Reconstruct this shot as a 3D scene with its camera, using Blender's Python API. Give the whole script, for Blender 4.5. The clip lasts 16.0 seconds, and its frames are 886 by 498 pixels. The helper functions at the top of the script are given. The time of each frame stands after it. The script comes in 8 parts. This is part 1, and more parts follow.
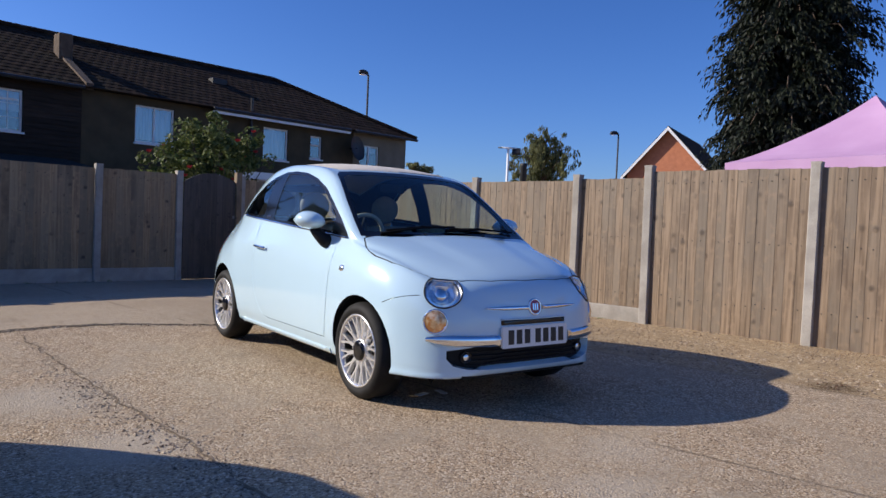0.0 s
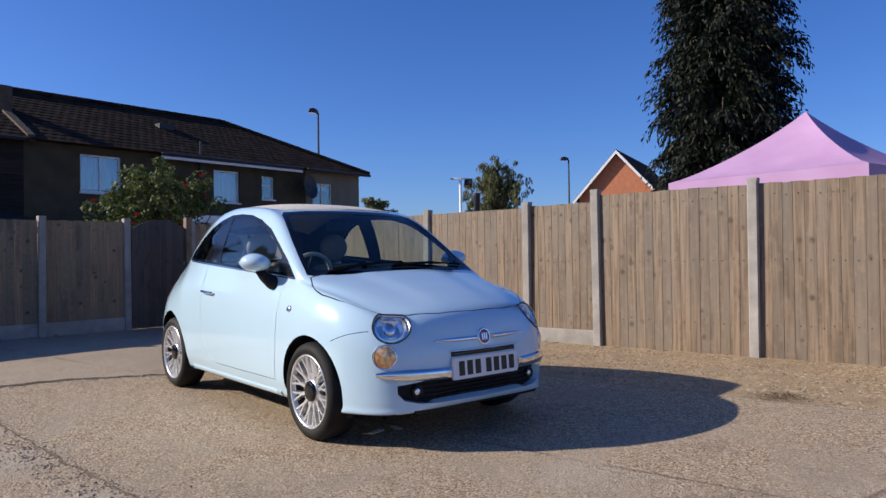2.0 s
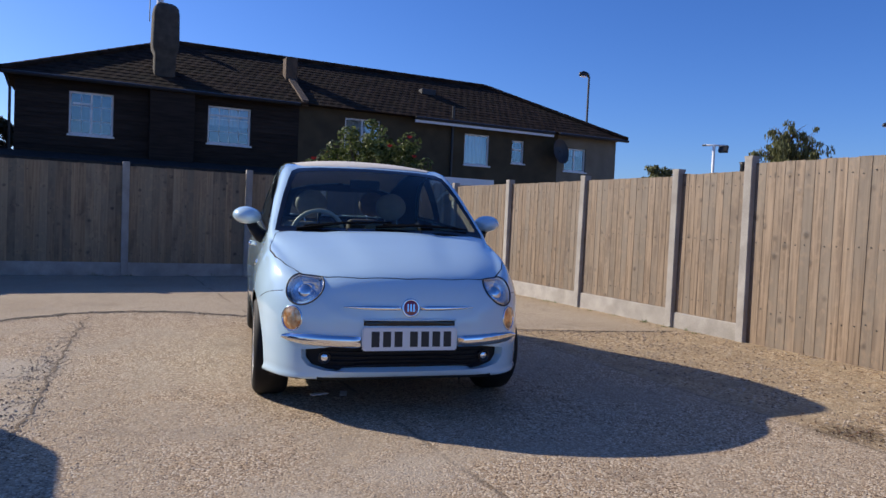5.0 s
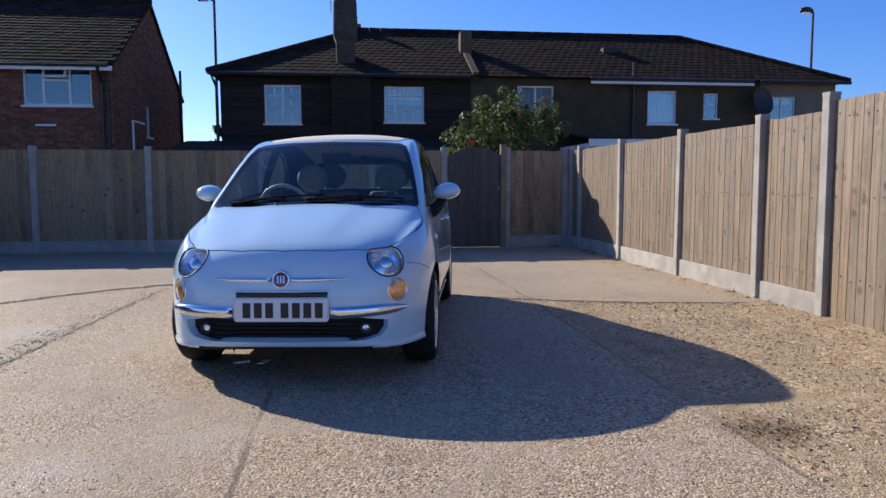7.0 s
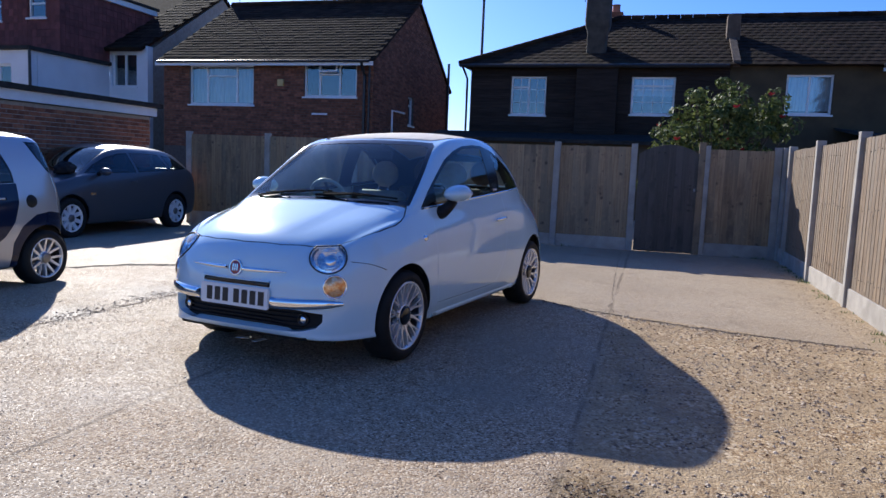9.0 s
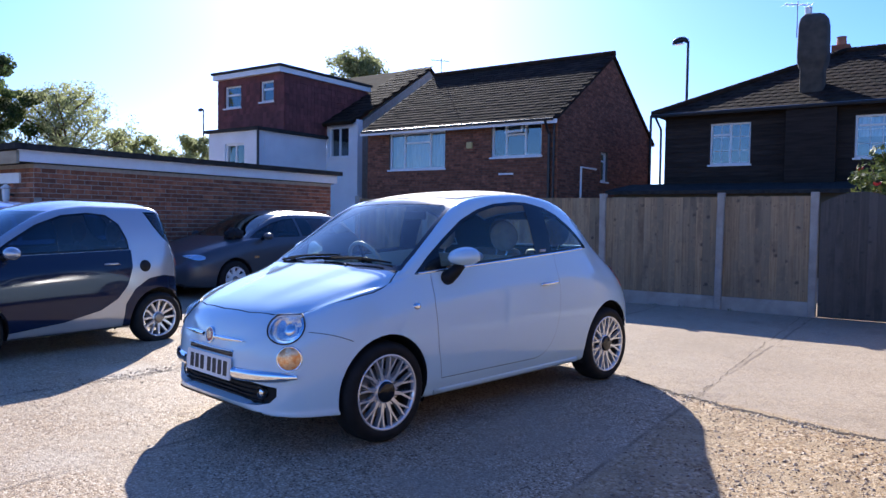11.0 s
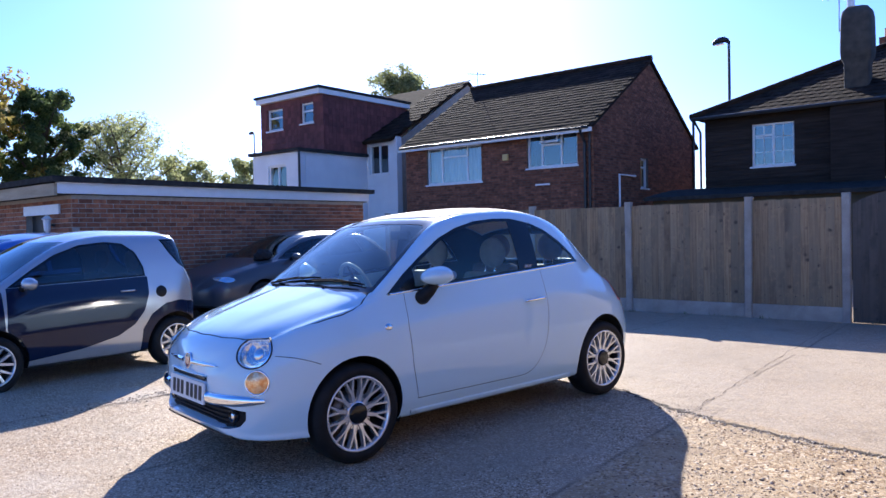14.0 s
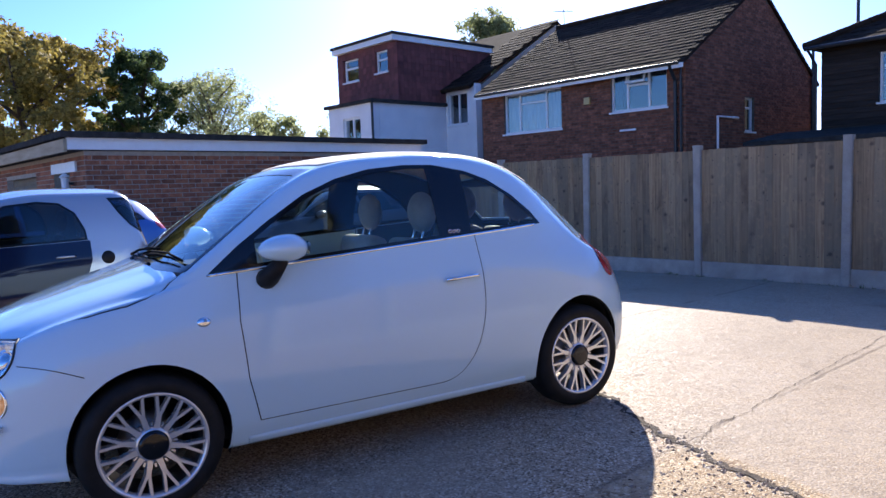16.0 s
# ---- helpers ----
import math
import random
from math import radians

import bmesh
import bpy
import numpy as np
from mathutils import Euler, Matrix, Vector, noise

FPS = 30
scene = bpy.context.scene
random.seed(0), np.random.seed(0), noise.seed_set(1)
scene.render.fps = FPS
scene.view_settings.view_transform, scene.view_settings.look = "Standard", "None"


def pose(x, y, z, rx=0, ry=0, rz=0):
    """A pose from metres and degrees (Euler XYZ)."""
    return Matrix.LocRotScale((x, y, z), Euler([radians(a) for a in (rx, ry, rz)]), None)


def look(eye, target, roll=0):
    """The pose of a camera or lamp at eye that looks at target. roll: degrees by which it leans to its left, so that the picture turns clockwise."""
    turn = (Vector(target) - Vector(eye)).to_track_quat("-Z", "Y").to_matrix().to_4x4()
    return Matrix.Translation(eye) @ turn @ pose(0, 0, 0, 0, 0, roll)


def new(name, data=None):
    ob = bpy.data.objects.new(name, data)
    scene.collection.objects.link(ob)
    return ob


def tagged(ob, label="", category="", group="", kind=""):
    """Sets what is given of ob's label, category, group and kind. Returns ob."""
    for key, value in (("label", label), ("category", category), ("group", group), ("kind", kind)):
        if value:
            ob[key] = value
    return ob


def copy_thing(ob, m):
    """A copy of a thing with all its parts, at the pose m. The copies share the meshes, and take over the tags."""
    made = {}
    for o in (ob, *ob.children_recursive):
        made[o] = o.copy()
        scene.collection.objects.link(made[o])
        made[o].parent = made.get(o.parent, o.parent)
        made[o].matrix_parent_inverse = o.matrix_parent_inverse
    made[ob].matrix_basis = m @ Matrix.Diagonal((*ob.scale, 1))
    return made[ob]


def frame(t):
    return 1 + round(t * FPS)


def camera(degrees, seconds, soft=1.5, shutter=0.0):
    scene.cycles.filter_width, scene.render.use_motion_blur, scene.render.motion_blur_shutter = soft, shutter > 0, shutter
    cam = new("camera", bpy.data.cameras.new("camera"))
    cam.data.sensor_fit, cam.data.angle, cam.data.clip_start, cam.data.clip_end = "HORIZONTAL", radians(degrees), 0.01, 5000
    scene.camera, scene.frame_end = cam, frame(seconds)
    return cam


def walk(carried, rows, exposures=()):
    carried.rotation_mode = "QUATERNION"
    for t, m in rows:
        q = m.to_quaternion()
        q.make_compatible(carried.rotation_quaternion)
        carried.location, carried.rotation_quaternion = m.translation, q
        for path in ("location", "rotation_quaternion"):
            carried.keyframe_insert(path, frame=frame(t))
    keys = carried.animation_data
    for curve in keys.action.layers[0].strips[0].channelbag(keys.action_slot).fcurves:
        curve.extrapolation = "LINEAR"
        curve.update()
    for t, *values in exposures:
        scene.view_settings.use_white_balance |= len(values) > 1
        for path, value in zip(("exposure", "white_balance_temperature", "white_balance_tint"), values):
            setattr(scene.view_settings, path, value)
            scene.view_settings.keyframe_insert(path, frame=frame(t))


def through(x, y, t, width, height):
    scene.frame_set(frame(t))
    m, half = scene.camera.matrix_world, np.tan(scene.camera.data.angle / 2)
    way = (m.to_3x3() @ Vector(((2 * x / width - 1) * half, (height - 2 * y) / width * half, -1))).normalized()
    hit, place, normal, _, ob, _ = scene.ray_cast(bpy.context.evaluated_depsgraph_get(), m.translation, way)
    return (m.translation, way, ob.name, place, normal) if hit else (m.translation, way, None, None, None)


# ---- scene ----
cam = camera(63.0, 16.0)
PATH = [
    (0, (0.528, 0.279, 1.038), (1.982, 1.65, 0.973), 2.4),
    (0.5, (0.53, 0.278, 1.036), (1.966, 1.667, 0.944), 3.4),
    (1, (0.539, 0.299, 1.038), (2.019, 1.642, 0.957), 3.3),
    (1.5, (0.549, 0.267, 1.048), (2.062, 1.575, 1.001), 1.1),
    (2, (0.565, 0.199, 1.049), (2.093, 1.489, 1.074), -0.8),
    (2.5, (0.589, 0.064, 1.039), (2.073, 1.404, 1.076), -0.4),
    (3, (0.843, -0.036, 1.019), (2.373, 1.252, 1.029), -2.2),
    (3.5, (1.197, -0.19, 1.05), (2.687, 1.144, 1.038), -1.4),
    (4, (1.587, -0.464, 1.064), (2.822, 1.108, 1.012), -0.6),
    (4.2, (1.73, -0.547, 1.063), (2.866, 1.099, 1.012), -0.6),
    (6.3, (3.676, -1.136, 1.073), (4.224, 0.782, 0.921), 1.3),
    (6.5, (3.864, -1.202, 1.113), (4.297, 0.744, 0.954), -1.8),
    (7, (4.329, -1.181, 1.095), (4.589, 0.794, 0.917), -0.2),
    (7.5, (4.854, -1.201, 1.103), (5.021, 0.781, 0.894), 2.3),
    (8, (5.371, -1.188, 1.13), (5.365, 0.794, 0.862), 2.7),
    (8.5, (5.868, -1.037, 1.225), (5.622, 0.939, 1.043), 4.3),
    (9, (6.303, -0.972, 1.219), (5.758, 0.94, 0.996), 2.3),
    (9.5, (6.598, -0.683, 1.21), (5.857, 1.158, 0.959), 1.7),
    (10, (6.863, -0.404, 1.245), (5.987, 1.382, 1.039), 1.1),
    (10.2, (6.987, -0.288, 1.244), (6.035, 1.462, 1.074), 1.1),
    (12.3, (7.843, 0.388, 1.333), (6.608, 1.961, 1.303), -0.7),
    (12.5, (7.85, 0.395, 1.33), (6.61, 1.964, 1.306), -1.4),
    (13, (7.863, 0.392, 1.32), (6.621, 1.959, 1.294), -1.6),
    (13.5, (7.87, 0.387, 1.322), (6.61, 1.94, 1.293), -1.3),
    (14, (7.864, 0.394, 1.318), (6.605, 1.947, 1.271), -1.2),
    (14.5, (7.842, 0.549, 1.294), (6.589, 2.106, 1.209), -2.0),
    (15, (7.771, 1.011, 1.305), (6.513, 2.561, 1.179), -2.5),
    (15.5, (7.788, 1.604, 1.285), (6.405, 3.042, 1.141), -4.5),
    (16, (7.791, 2.283, 1.279), (6.306, 3.612, 1.113), -2.0),
]
EXPOSURES = [(0.0, 0.15, 6450, 12), (4.2, 0.15, 6430, 12), (6.3, 0.45, 6280, 11), (8.0, 0.42, 6150, 11), (9.5, 0.6, 5950, 11), (10.2, 0.8, 5970, 12), (12.3, 1.2, 6000, 14), (14.5, 1.17, 5980, 14), (16.0, 1.15, 6180, 14)]
walk(cam, [(t, look(eye, target, roll)) for t, eye, target, roll in PATH], EXPOSURES)

# ---- world and sun ----
SUN_EL, SUN_AZ = 27.6, 131.5          # degrees; azimuth counted from +x towards +y
world = bpy.data.worlds.new("world")
scene.world = world
world.use_nodes = True
wn, wl = world.node_tree.nodes, world.node_tree.links
wn.clear()
sky = wn.new("ShaderNodeTexSky")
sky.sky_type = "NISHITA"
sky.sun_disc = False
sky.sun_elevation = radians(SUN_EL)
sky.sun_rotation = radians(90 - SUN_AZ)
sky.altitude = 800
sky.air_density, sky.dust_density, sky.ozone_density = 1.0, 1.1, 3.0
back = wn.new("ShaderNodeBackground")
back.inputs["Strength"].default_value = 0.081
wout = wn.new("ShaderNodeOutputWorld")
deep = wn.new("ShaderNodeHueSaturation")
deep.inputs["Saturation"].default_value = 1.18
cast = wn.new("ShaderNodeVectorMath")
cast.operation = "MULTIPLY"
cast.inputs[1].default_value = (0.80, 1.005, 1.54)       # deeper autumn blue
wl.new(sky.outputs[0], deep.inputs["Color"])
wl.new(deep.outputs[0], cast.inputs[0])
wl.new(cast.outputs[0], back.inputs[0])
wl.new(back.outputs[0], wout.inputs[0])
sun = new("sun", bpy.data.lights.new("sun", "SUN"))
sun.data.energy, sun.data.angle, sun.data.color = 5.0, radians(0.55), (1.0, 0.92, 0.80)
sun_way = Vector((math.cos(radians(SUN_AZ)) * math.cos(radians(SUN_EL)), math.sin(radians(SUN_AZ)) * math.cos(radians(SUN_EL)), math.sin(radians(SUN_EL))))
sun.matrix_world = look(sun_way * 60, (0, 0, 0))


# ---- materials ----
def nodes_of(name):
    m = bpy.data.materials.new(name)
    m.use_nodes = True
    n, l = m.node_tree.nodes, m.node_tree.links
    n.clear()
    out = n.new("ShaderNodeOutputMaterial")
    return m, n, l, out


def surface(name, c1, c2, scale=8.0, rough=0.7, metal=0.0, bump=0.15, fine=60.0, spread=0.12, stretch=(1, 1, 1), bumpdist=0.01, coat=0.0, spec=0.5, detail=5.0, contrast=(0.3, 0.7), stain=0.0, stain_c=(0.1, 0.09, 0.08), stain_scale=0.8, random=0.0, island=False):
    """Two colours mixed by noise at one scale, with finer speckle, optional stains, a bump, and a shift from piece to piece."""
    m, n, l, out = nodes_of(name)
    p = n.new("ShaderNodeBsdfPrincipled")
    l.new(p.outputs[0], out.inputs[0])
    tc = n.new("ShaderNodeTexCoord")
    mp = n.new("ShaderNodeMapping")
    mp.inputs["Scale"].default_value = stretch
    l.new(tc.outputs["Object"], mp.inputs[0])
    if random and not island:
        oi, sh = n.new("ShaderNodeObjectInfo"), n.new("ShaderNodeVectorMath")
        sh.operation = "MULTIPLY_ADD"
        sh.inputs[1].default_value = (61.0, 37.0, 83.0)
        l.new(oi.outputs["Random"], sh.inputs[0]), l.new(tc.outputs["Object"], sh.inputs[2])
        l.new(sh.outputs[0], mp.inputs[0])
    a = n.new("ShaderNodeTexNoise")
    a.inputs["Scale"].default_value, a.inputs["Detail"].default_value = scale, detail
    l.new(mp.outputs[0], a.inputs[0])
    r = n.new("ShaderNodeValToRGB")
    r.color_ramp.elements[0].position, r.color_ramp.elements[1].position = contrast
    r.color_ramp.elements[0].color, r.color_ramp.elements[1].color = (*c1, 1), (*c2, 1)
    l.new(a.outputs[0], r.inputs[0])
    f = n.new("ShaderNodeTexNoise")
    f.inputs["Scale"].default_value, f.inputs["Detail"].default_value = fine, 4.0
    l.new(mp.outputs[0], f.inputs[0])
    hsv = n.new("ShaderNodeHueSaturation")
    l.new(r.outputs[0], hsv.inputs["Color"])
    mr = n.new("ShaderNodeMapRange")
    mr.inputs["From Min"].default_value, mr.inputs["From Max"].default_value = 0.3, 0.7
    mr.inputs["To Min"].default_value, mr.inputs["To Max"].default_value = 1 - spread, 1 + spread
    l.new(f.outputs[0], mr.inputs[0])
    value = mr.outputs[0]
    if random:
        src = n.new("ShaderNodeNewGeometry") if island else n.new("ShaderNodeObjectInfo")
        rr = n.new("ShaderNodeMapRange")
        rr.inputs["To Min"].default_value, rr.inputs["To Max"].default_value = 1 - random, 1 + random
        l.new(src.outputs["Random Per Island" if island else "Random"], rr.inputs[0])
        mu = n.new("ShaderNodeMath")
        mu.operation = "MULTIPLY"
        l.new(value, mu.inputs[0]), l.new(rr.outputs[0], mu.inputs[1])
        value = mu.outputs[0]
    l.new(value, hsv.inputs["Value"])
    colour = hsv.outputs[0]
    if stain:
        s = n.new("ShaderNodeTexNoise")
        s.inputs["Scale"].default_value, s.inputs["Detail"].default_value, s.inputs["Distortion"].default_value = stain_scale, 6.0, 0.6
        l.new(tc.outputs["Object"], s.inputs[0])
        sr = n.new("ShaderNodeMapRange")
        sr.inputs["From Min"].default_value, sr.inputs["From Max"].default_value, sr.inputs["To Max"].default_value = 0.48, 0.68, stain
        l.new(s.outputs[0], sr.inputs[0])
        mix = n.new("ShaderNodeMix")
        mix.data_type = "RGBA"
        mix.inputs["B"].default_value = (*stain_c, 1)
        mix.inputs[7].default_value = (*stain_c, 1)
        l.new(sr.outputs[0], mix.inputs[0]), l.new(colour, mix.inputs[6])
        colour = mix.outputs[2]
    l.new(colour, p.inputs["Base Color"])
    p.inputs["Roughness"].default_value, p.inputs["Metallic"].default_value = rough, metal
    p.inputs["Coat Weight"].default_value, p.inputs["Coat Roughness"].default_value = coat, 0.04
    p.inputs["Specular IOR Level"].default_value = spec
    if bump:
        b = n.new("ShaderNodeBump")
        b.inputs["Strength"].default_value, b.inputs["Distance"].default_value = bump, bumpdist
        l.new(f.outputs[0], b.inputs["Height"])
        l.new(b.outputs[0], p.inputs["Normal"])
    return m


def plain(name, c, rough=0.5, metal=0.0, coat=0.0, spec=0.5, emit=None, strength=0.0):
    m, n, l, out = nodes_of(name)
    p = n.new("ShaderNodeBsdfPrincipled")
    p.inputs["Base Color"].default_value = (*c, 1)
    p.inputs["Roughness"].default_value, p.inputs["Metallic"].default_value = rough, metal
    p.inputs["Coat Weight"].default_value, p.inputs["Coat Roughness"].default_value = coat, 0.03
    p.inputs["Specular IOR Level"].default_value = spec
    if emit:
        p.inputs["Emission Color"].default_value = (*emit, 1)
        p.inputs["Emission Strength"].default_value = strength
    l.new(p.outputs[0], out.inputs[0])
    return m


def pane_glass(name, tint, base=0.07, rough=0.0, edge=4.4):
    """Thin glazing: tinted see-through with Fresnel gloss."""
    m, n, l, out = nodes_of(name)
    t, g, mx, lw = n.new("ShaderNodeBsdfTransparent"), n.new("ShaderNodeBsdfGlossy"), n.new("ShaderNodeMixShader"), n.new("ShaderNodeLayerWeight")
    t.inputs[0].default_value = (*tint, 1)
    g.inputs["Roughness"].default_value = rough
    g.inputs["Color"].default_value = (0.86, 0.98, 1.0, 1)
    lw.inputs["Blend"].default_value = 0.5
    pw, ma = n.new("ShaderNodeMath"), n.new("ShaderNodeMath")
    pw.operation, ma.operation = "POWER", "MULTIPLY_ADD"
    pw.inputs[1].default_value = edge
    ma.inputs[1].default_value, ma.inputs[2].default_value = 1.0 - base, base
    l.new(lw.outputs["Facing"], pw.inputs[0]), l.new(pw.outputs[0], ma.inputs[0])
    l.new(ma.outputs[0], mx.inputs[0]), l.new(t.outputs[0], mx.inputs[1]), l.new(g.outputs[0], mx.inputs[2])
    l.new(mx.outputs[0], out.inputs[0])
    return m


M = {}
M["paint"] = plain("pale_blue_paint", (0.53, 0.716, 0.822), 0.14, 0.0, 1.0, 0.3)
M["cream_cloth"] = surface("cream_canvas", (0.62, 0.56, 0.47), (0.72, 0.66, 0.57), 30, 0.85, bump=0.3, fine=600, spread=0.06, bumpdist=0.001)
M["black_plastic"] = surface("black_plastic", (0.008, 0.008, 0.009), (0.015, 0.015, 0.016), 30, 0.6, spec=0.25, bump=0.2, fine=400, bumpdist=0.0006)
M["black_gloss"] = plain("black_gloss", (0.006, 0.006, 0.007), 0.12)
M["wiper_black"] = plain("wiper_black", (0.007, 0.007, 0.008), 0.9, spec=0.05)
M["rubber"] = surface("tyre_rubber", (0.008, 0.008, 0.008), (0.017, 0.0165, 0.016), 12, 0.7, spec=0.25, bump=0.3, fine=200, bumpdist=0.001)
M["chrome"] = plain("chrome", (0.85, 0.85, 0.86), 0.06, 1.0)
M["alloy"] = plain("silver_alloy", (0.78, 0.78, 0.78), 0.26, 0.7, 0.4)
M["steel"] = plain("brake_steel", (0.25, 0.24, 0.23), 0.4, 1.0)
M["glass"] = pane_glass("car_glass", (0.85, 0.93, 0.90), 0.06, edge=4.7)
M["screen_glass"] = pane_glass("windscreen_glass", (0.66, 0.75, 0.72), 0.06, edge=4.7)
M["house_glass"] = pane_glass("window_glass", (0.75, 0.8, 0.8), 0.2)
M["lens"] = pane_glass("lamp_lens", (0.94, 0.95, 0.96))
M["amber"] = surface("amber_lamp", (0.75, 0.31, 0.09), (1.0, 0.66, 0.34), 38, 0.16, metal=0.55, bump=0.7, fine=90, bumpdist=0.003, coat=1.0, contrast=(0.4, 0.6))
M["lamp_bowl"] = plain("lamp_bowl", (0.88, 0.89, 0.90), 0.16, 0.92)
M["silver_paint"] = plain("silver_paint", (0.48, 0.49, 0.51), 0.22, 0.6, 1.0)
M["navy_paint"] = plain("navy_paint", (0.005, 0.011, 0.036), 0.12, 0.0, 0.5, 0.2)
M["grey_paint"] = plain("dark_grey_paint", (0.07, 0.074, 0.083), 0.35, 0.2, 0.45)
M["blue_paint"] = plain("mid_blue_paint", (0.04, 0.13, 0.42), 0.28, 0.2, 1.0)
M["dark_glass"] = pane_glass("dark_car_glass", (0.34, 0.38, 0.39))
M["red_lamp"] = plain("red_lamp", (0.5, 0.02, 0.02), 0.15, coat=1.0)
M["plate_white"] = plain("plate_white", (0.78, 0.78, 0.76), 0.35)
M["ink"] = plain("ink", (0.01, 0.01, 0.012), 0.4)
M["ivory"] = plain("ivory_leather", (0.6, 0.55, 0.46), 0.5)
M["seat"] = surface("grey_beige_seat", (0.20, 0.175, 0.148), (0.26, 0.23, 0.195), 20, 0.6, bump=0.1, fine=300, spread=0.05, bumpdist=0.001)
M["dark_seat"] = surface("brown_seat", (0.10, 0.07, 0.055), (0.15, 0.11, 0.09), 20, 0.7, bump=0.1, fine=300)
M["under"] = plain("underbody", (0.015, 0.015, 0.015), 0.8)
M["badge_red"] = plain("badge_red", (0.22, 0.01, 0.03), 0.2, coat=1.0)

M["concrete_post"] = surface("post_concrete", (0.31, 0.285, 0.25), (0.43, 0.395, 0.345), 6, 0.9, bump=0.5, fine=120, spread=0.12, bumpdist=0.003, stain=0.35, stain_c=(0.2, 0.18, 0.14), stain_scale=2.5, random=0.08)


def wood(name, pale, mid, grey, knot, spread, streak=0.65):
    """Sawn softwood: streaky grain, greyed patches and dark knots, different on each board."""
    m, n, l, out = nodes_of(name)
    p = n.new("ShaderNodeBsdfPrincipled")
    l.new(p.outputs[0], out.inputs[0])
    tc, oi, off = n.new("ShaderNodeTexCoord"), n.new("ShaderNodeObjectInfo"), n.new("ShaderNodeVectorMath")
    off.operation = "MULTIPLY_ADD"
    off.inputs[1].default_value = (61.0, 37.0, 83.0)
    l.new(oi.outputs["Random"], off.inputs[0]), l.new(tc.outputs["Object"], off.inputs[2])

    def tex(kind, scale, size, detail=4.0):
        mp = n.new("ShaderNodeMapping")
        mp.inputs["Scale"].default_value = scale
        l.new(off.outputs[0], mp.inputs[0])
        t = n.new(kind)
        t.inputs["Scale"].default_value = size
        if kind == "ShaderNodeTexNoise":
            t.inputs["Detail"].default_value = detail
        l.new(mp.outputs[0], t.inputs[0])
        return t

    def span(src, lo, hi, a, b):
        r = n.new("ShaderNodeMapRange")
        r.interpolation_type = "SMOOTHSTEP"
        r.inputs["From Min"].default_value, r.inputs["From Max"].default_value, r.inputs["To Min"].default_value, r.inputs["To Max"].default_value = lo, hi, a, b
        l.new(src, r.inputs[0])
        return r.outputs[0]

    def mix(f, a, b):
        x = n.new("ShaderNodeMix")
        x.data_type = "RGBA"
        for s, v in ((0, f), (6, a), (7, b)):
            if isinstance(v, tuple):
                x.inputs[s].default_value = (*v, 1)
            else:
                l.new(v, x.inputs[s])
        return x.outputs[2]

    grain = tex("ShaderNodeTexNoise", (42, 20, 2.4), 1.0, 5.0)
    patch = tex("ShaderNodeTexNoise", (5, 1, 2.2), 1.0, 3.0)
    tone = tex("ShaderNodeTexNoise", (2, 1, 0.9), 1.0, 2.0)
    knots = tex("ShaderNodeTexVoronoi", (9, 0, 15.0), 1.0)
    some = n.new("ShaderNodeSeparateColor")
    l.new(knots.outputs["Color"], some.inputs[0])
    few = n.new("ShaderNodeMath")
    few.operation = "MULTIPLY"
    size = n.new("ShaderNodeMath")
    size.operation = "DIVIDE"
    l.new(knots.outputs["Distance"], size.inputs[0]), l.new(span(some.outputs[1], 0, 1, 0.4, 1.6), size.inputs[1])
    l.new(span(size.outputs[0], 0.05, 0.26, 0.8, 0), few.inputs[0]), l.new(span(some.outputs[0], 0.45, 0.9, 0, 1), few.inputs[1])
    col = mix(span(grain.outputs[0], 0.33, 0.66, 0.0, 1.0), mid, pale)
    col = mix(span(tone.outputs[0], 0.4, 0.62, 0, 0.75), col, grey)
    col = mix(span(patch.outputs[0], 0.52, 0.70, 0, streak), col, knot)
    col = mix(few.outputs[0], col, tuple(k * 0.45 for k in knot))
    mottle = tex("ShaderNodeTexNoise", (16, 1, 20), 1.0, 3.0)
    col = mix(span(mottle.outputs[0], 0.5, 0.72, 0, 0.55), col, pale)
    hsv = n.new("ShaderNodeHueSaturation")
    r2 = n.new("ShaderNodeMapRange")
    r2.inputs["To Min"].default_value, r2.inputs["To Max"].default_value = 1 - spread, 1 + spread
    l.new(oi.outputs["Random"], r2.inputs[0])
    l.new(r2.outputs[0], hsv.inputs["Value"]), l.new(col, hsv.inputs["Color"])
    l.new(hsv.outputs[0], p.inputs["Base Color"])
    p.inputs["Roughness"].default_value = 0.58
    b = n.new("ShaderNodeBump")
    b.inputs["Strength"].default_value, b.inputs["Distance"].default_value = 0.5, 0.004
    lump, swell = n.new("ShaderNodeMath"), n.new("ShaderNodeMath")
    lump.operation, swell.operation = "MULTIPLY_ADD", "MULTIPLY_ADD"
    lump.inputs[1].default_value, swell.inputs[1].default_value = 1.6, 1.5
    l.new(few.outputs[0], lump.inputs[0]), l.new(grain.outputs[0], lump.inputs[2])
    l.new(mottle.outputs[0], swell.inputs[0]), l.new(lump.outputs[0], swell.inputs[2])
    l.new(swell.outputs[0], b.inputs["Height"]), l.new(b.outputs[0], p.inputs["Normal"])
    return m


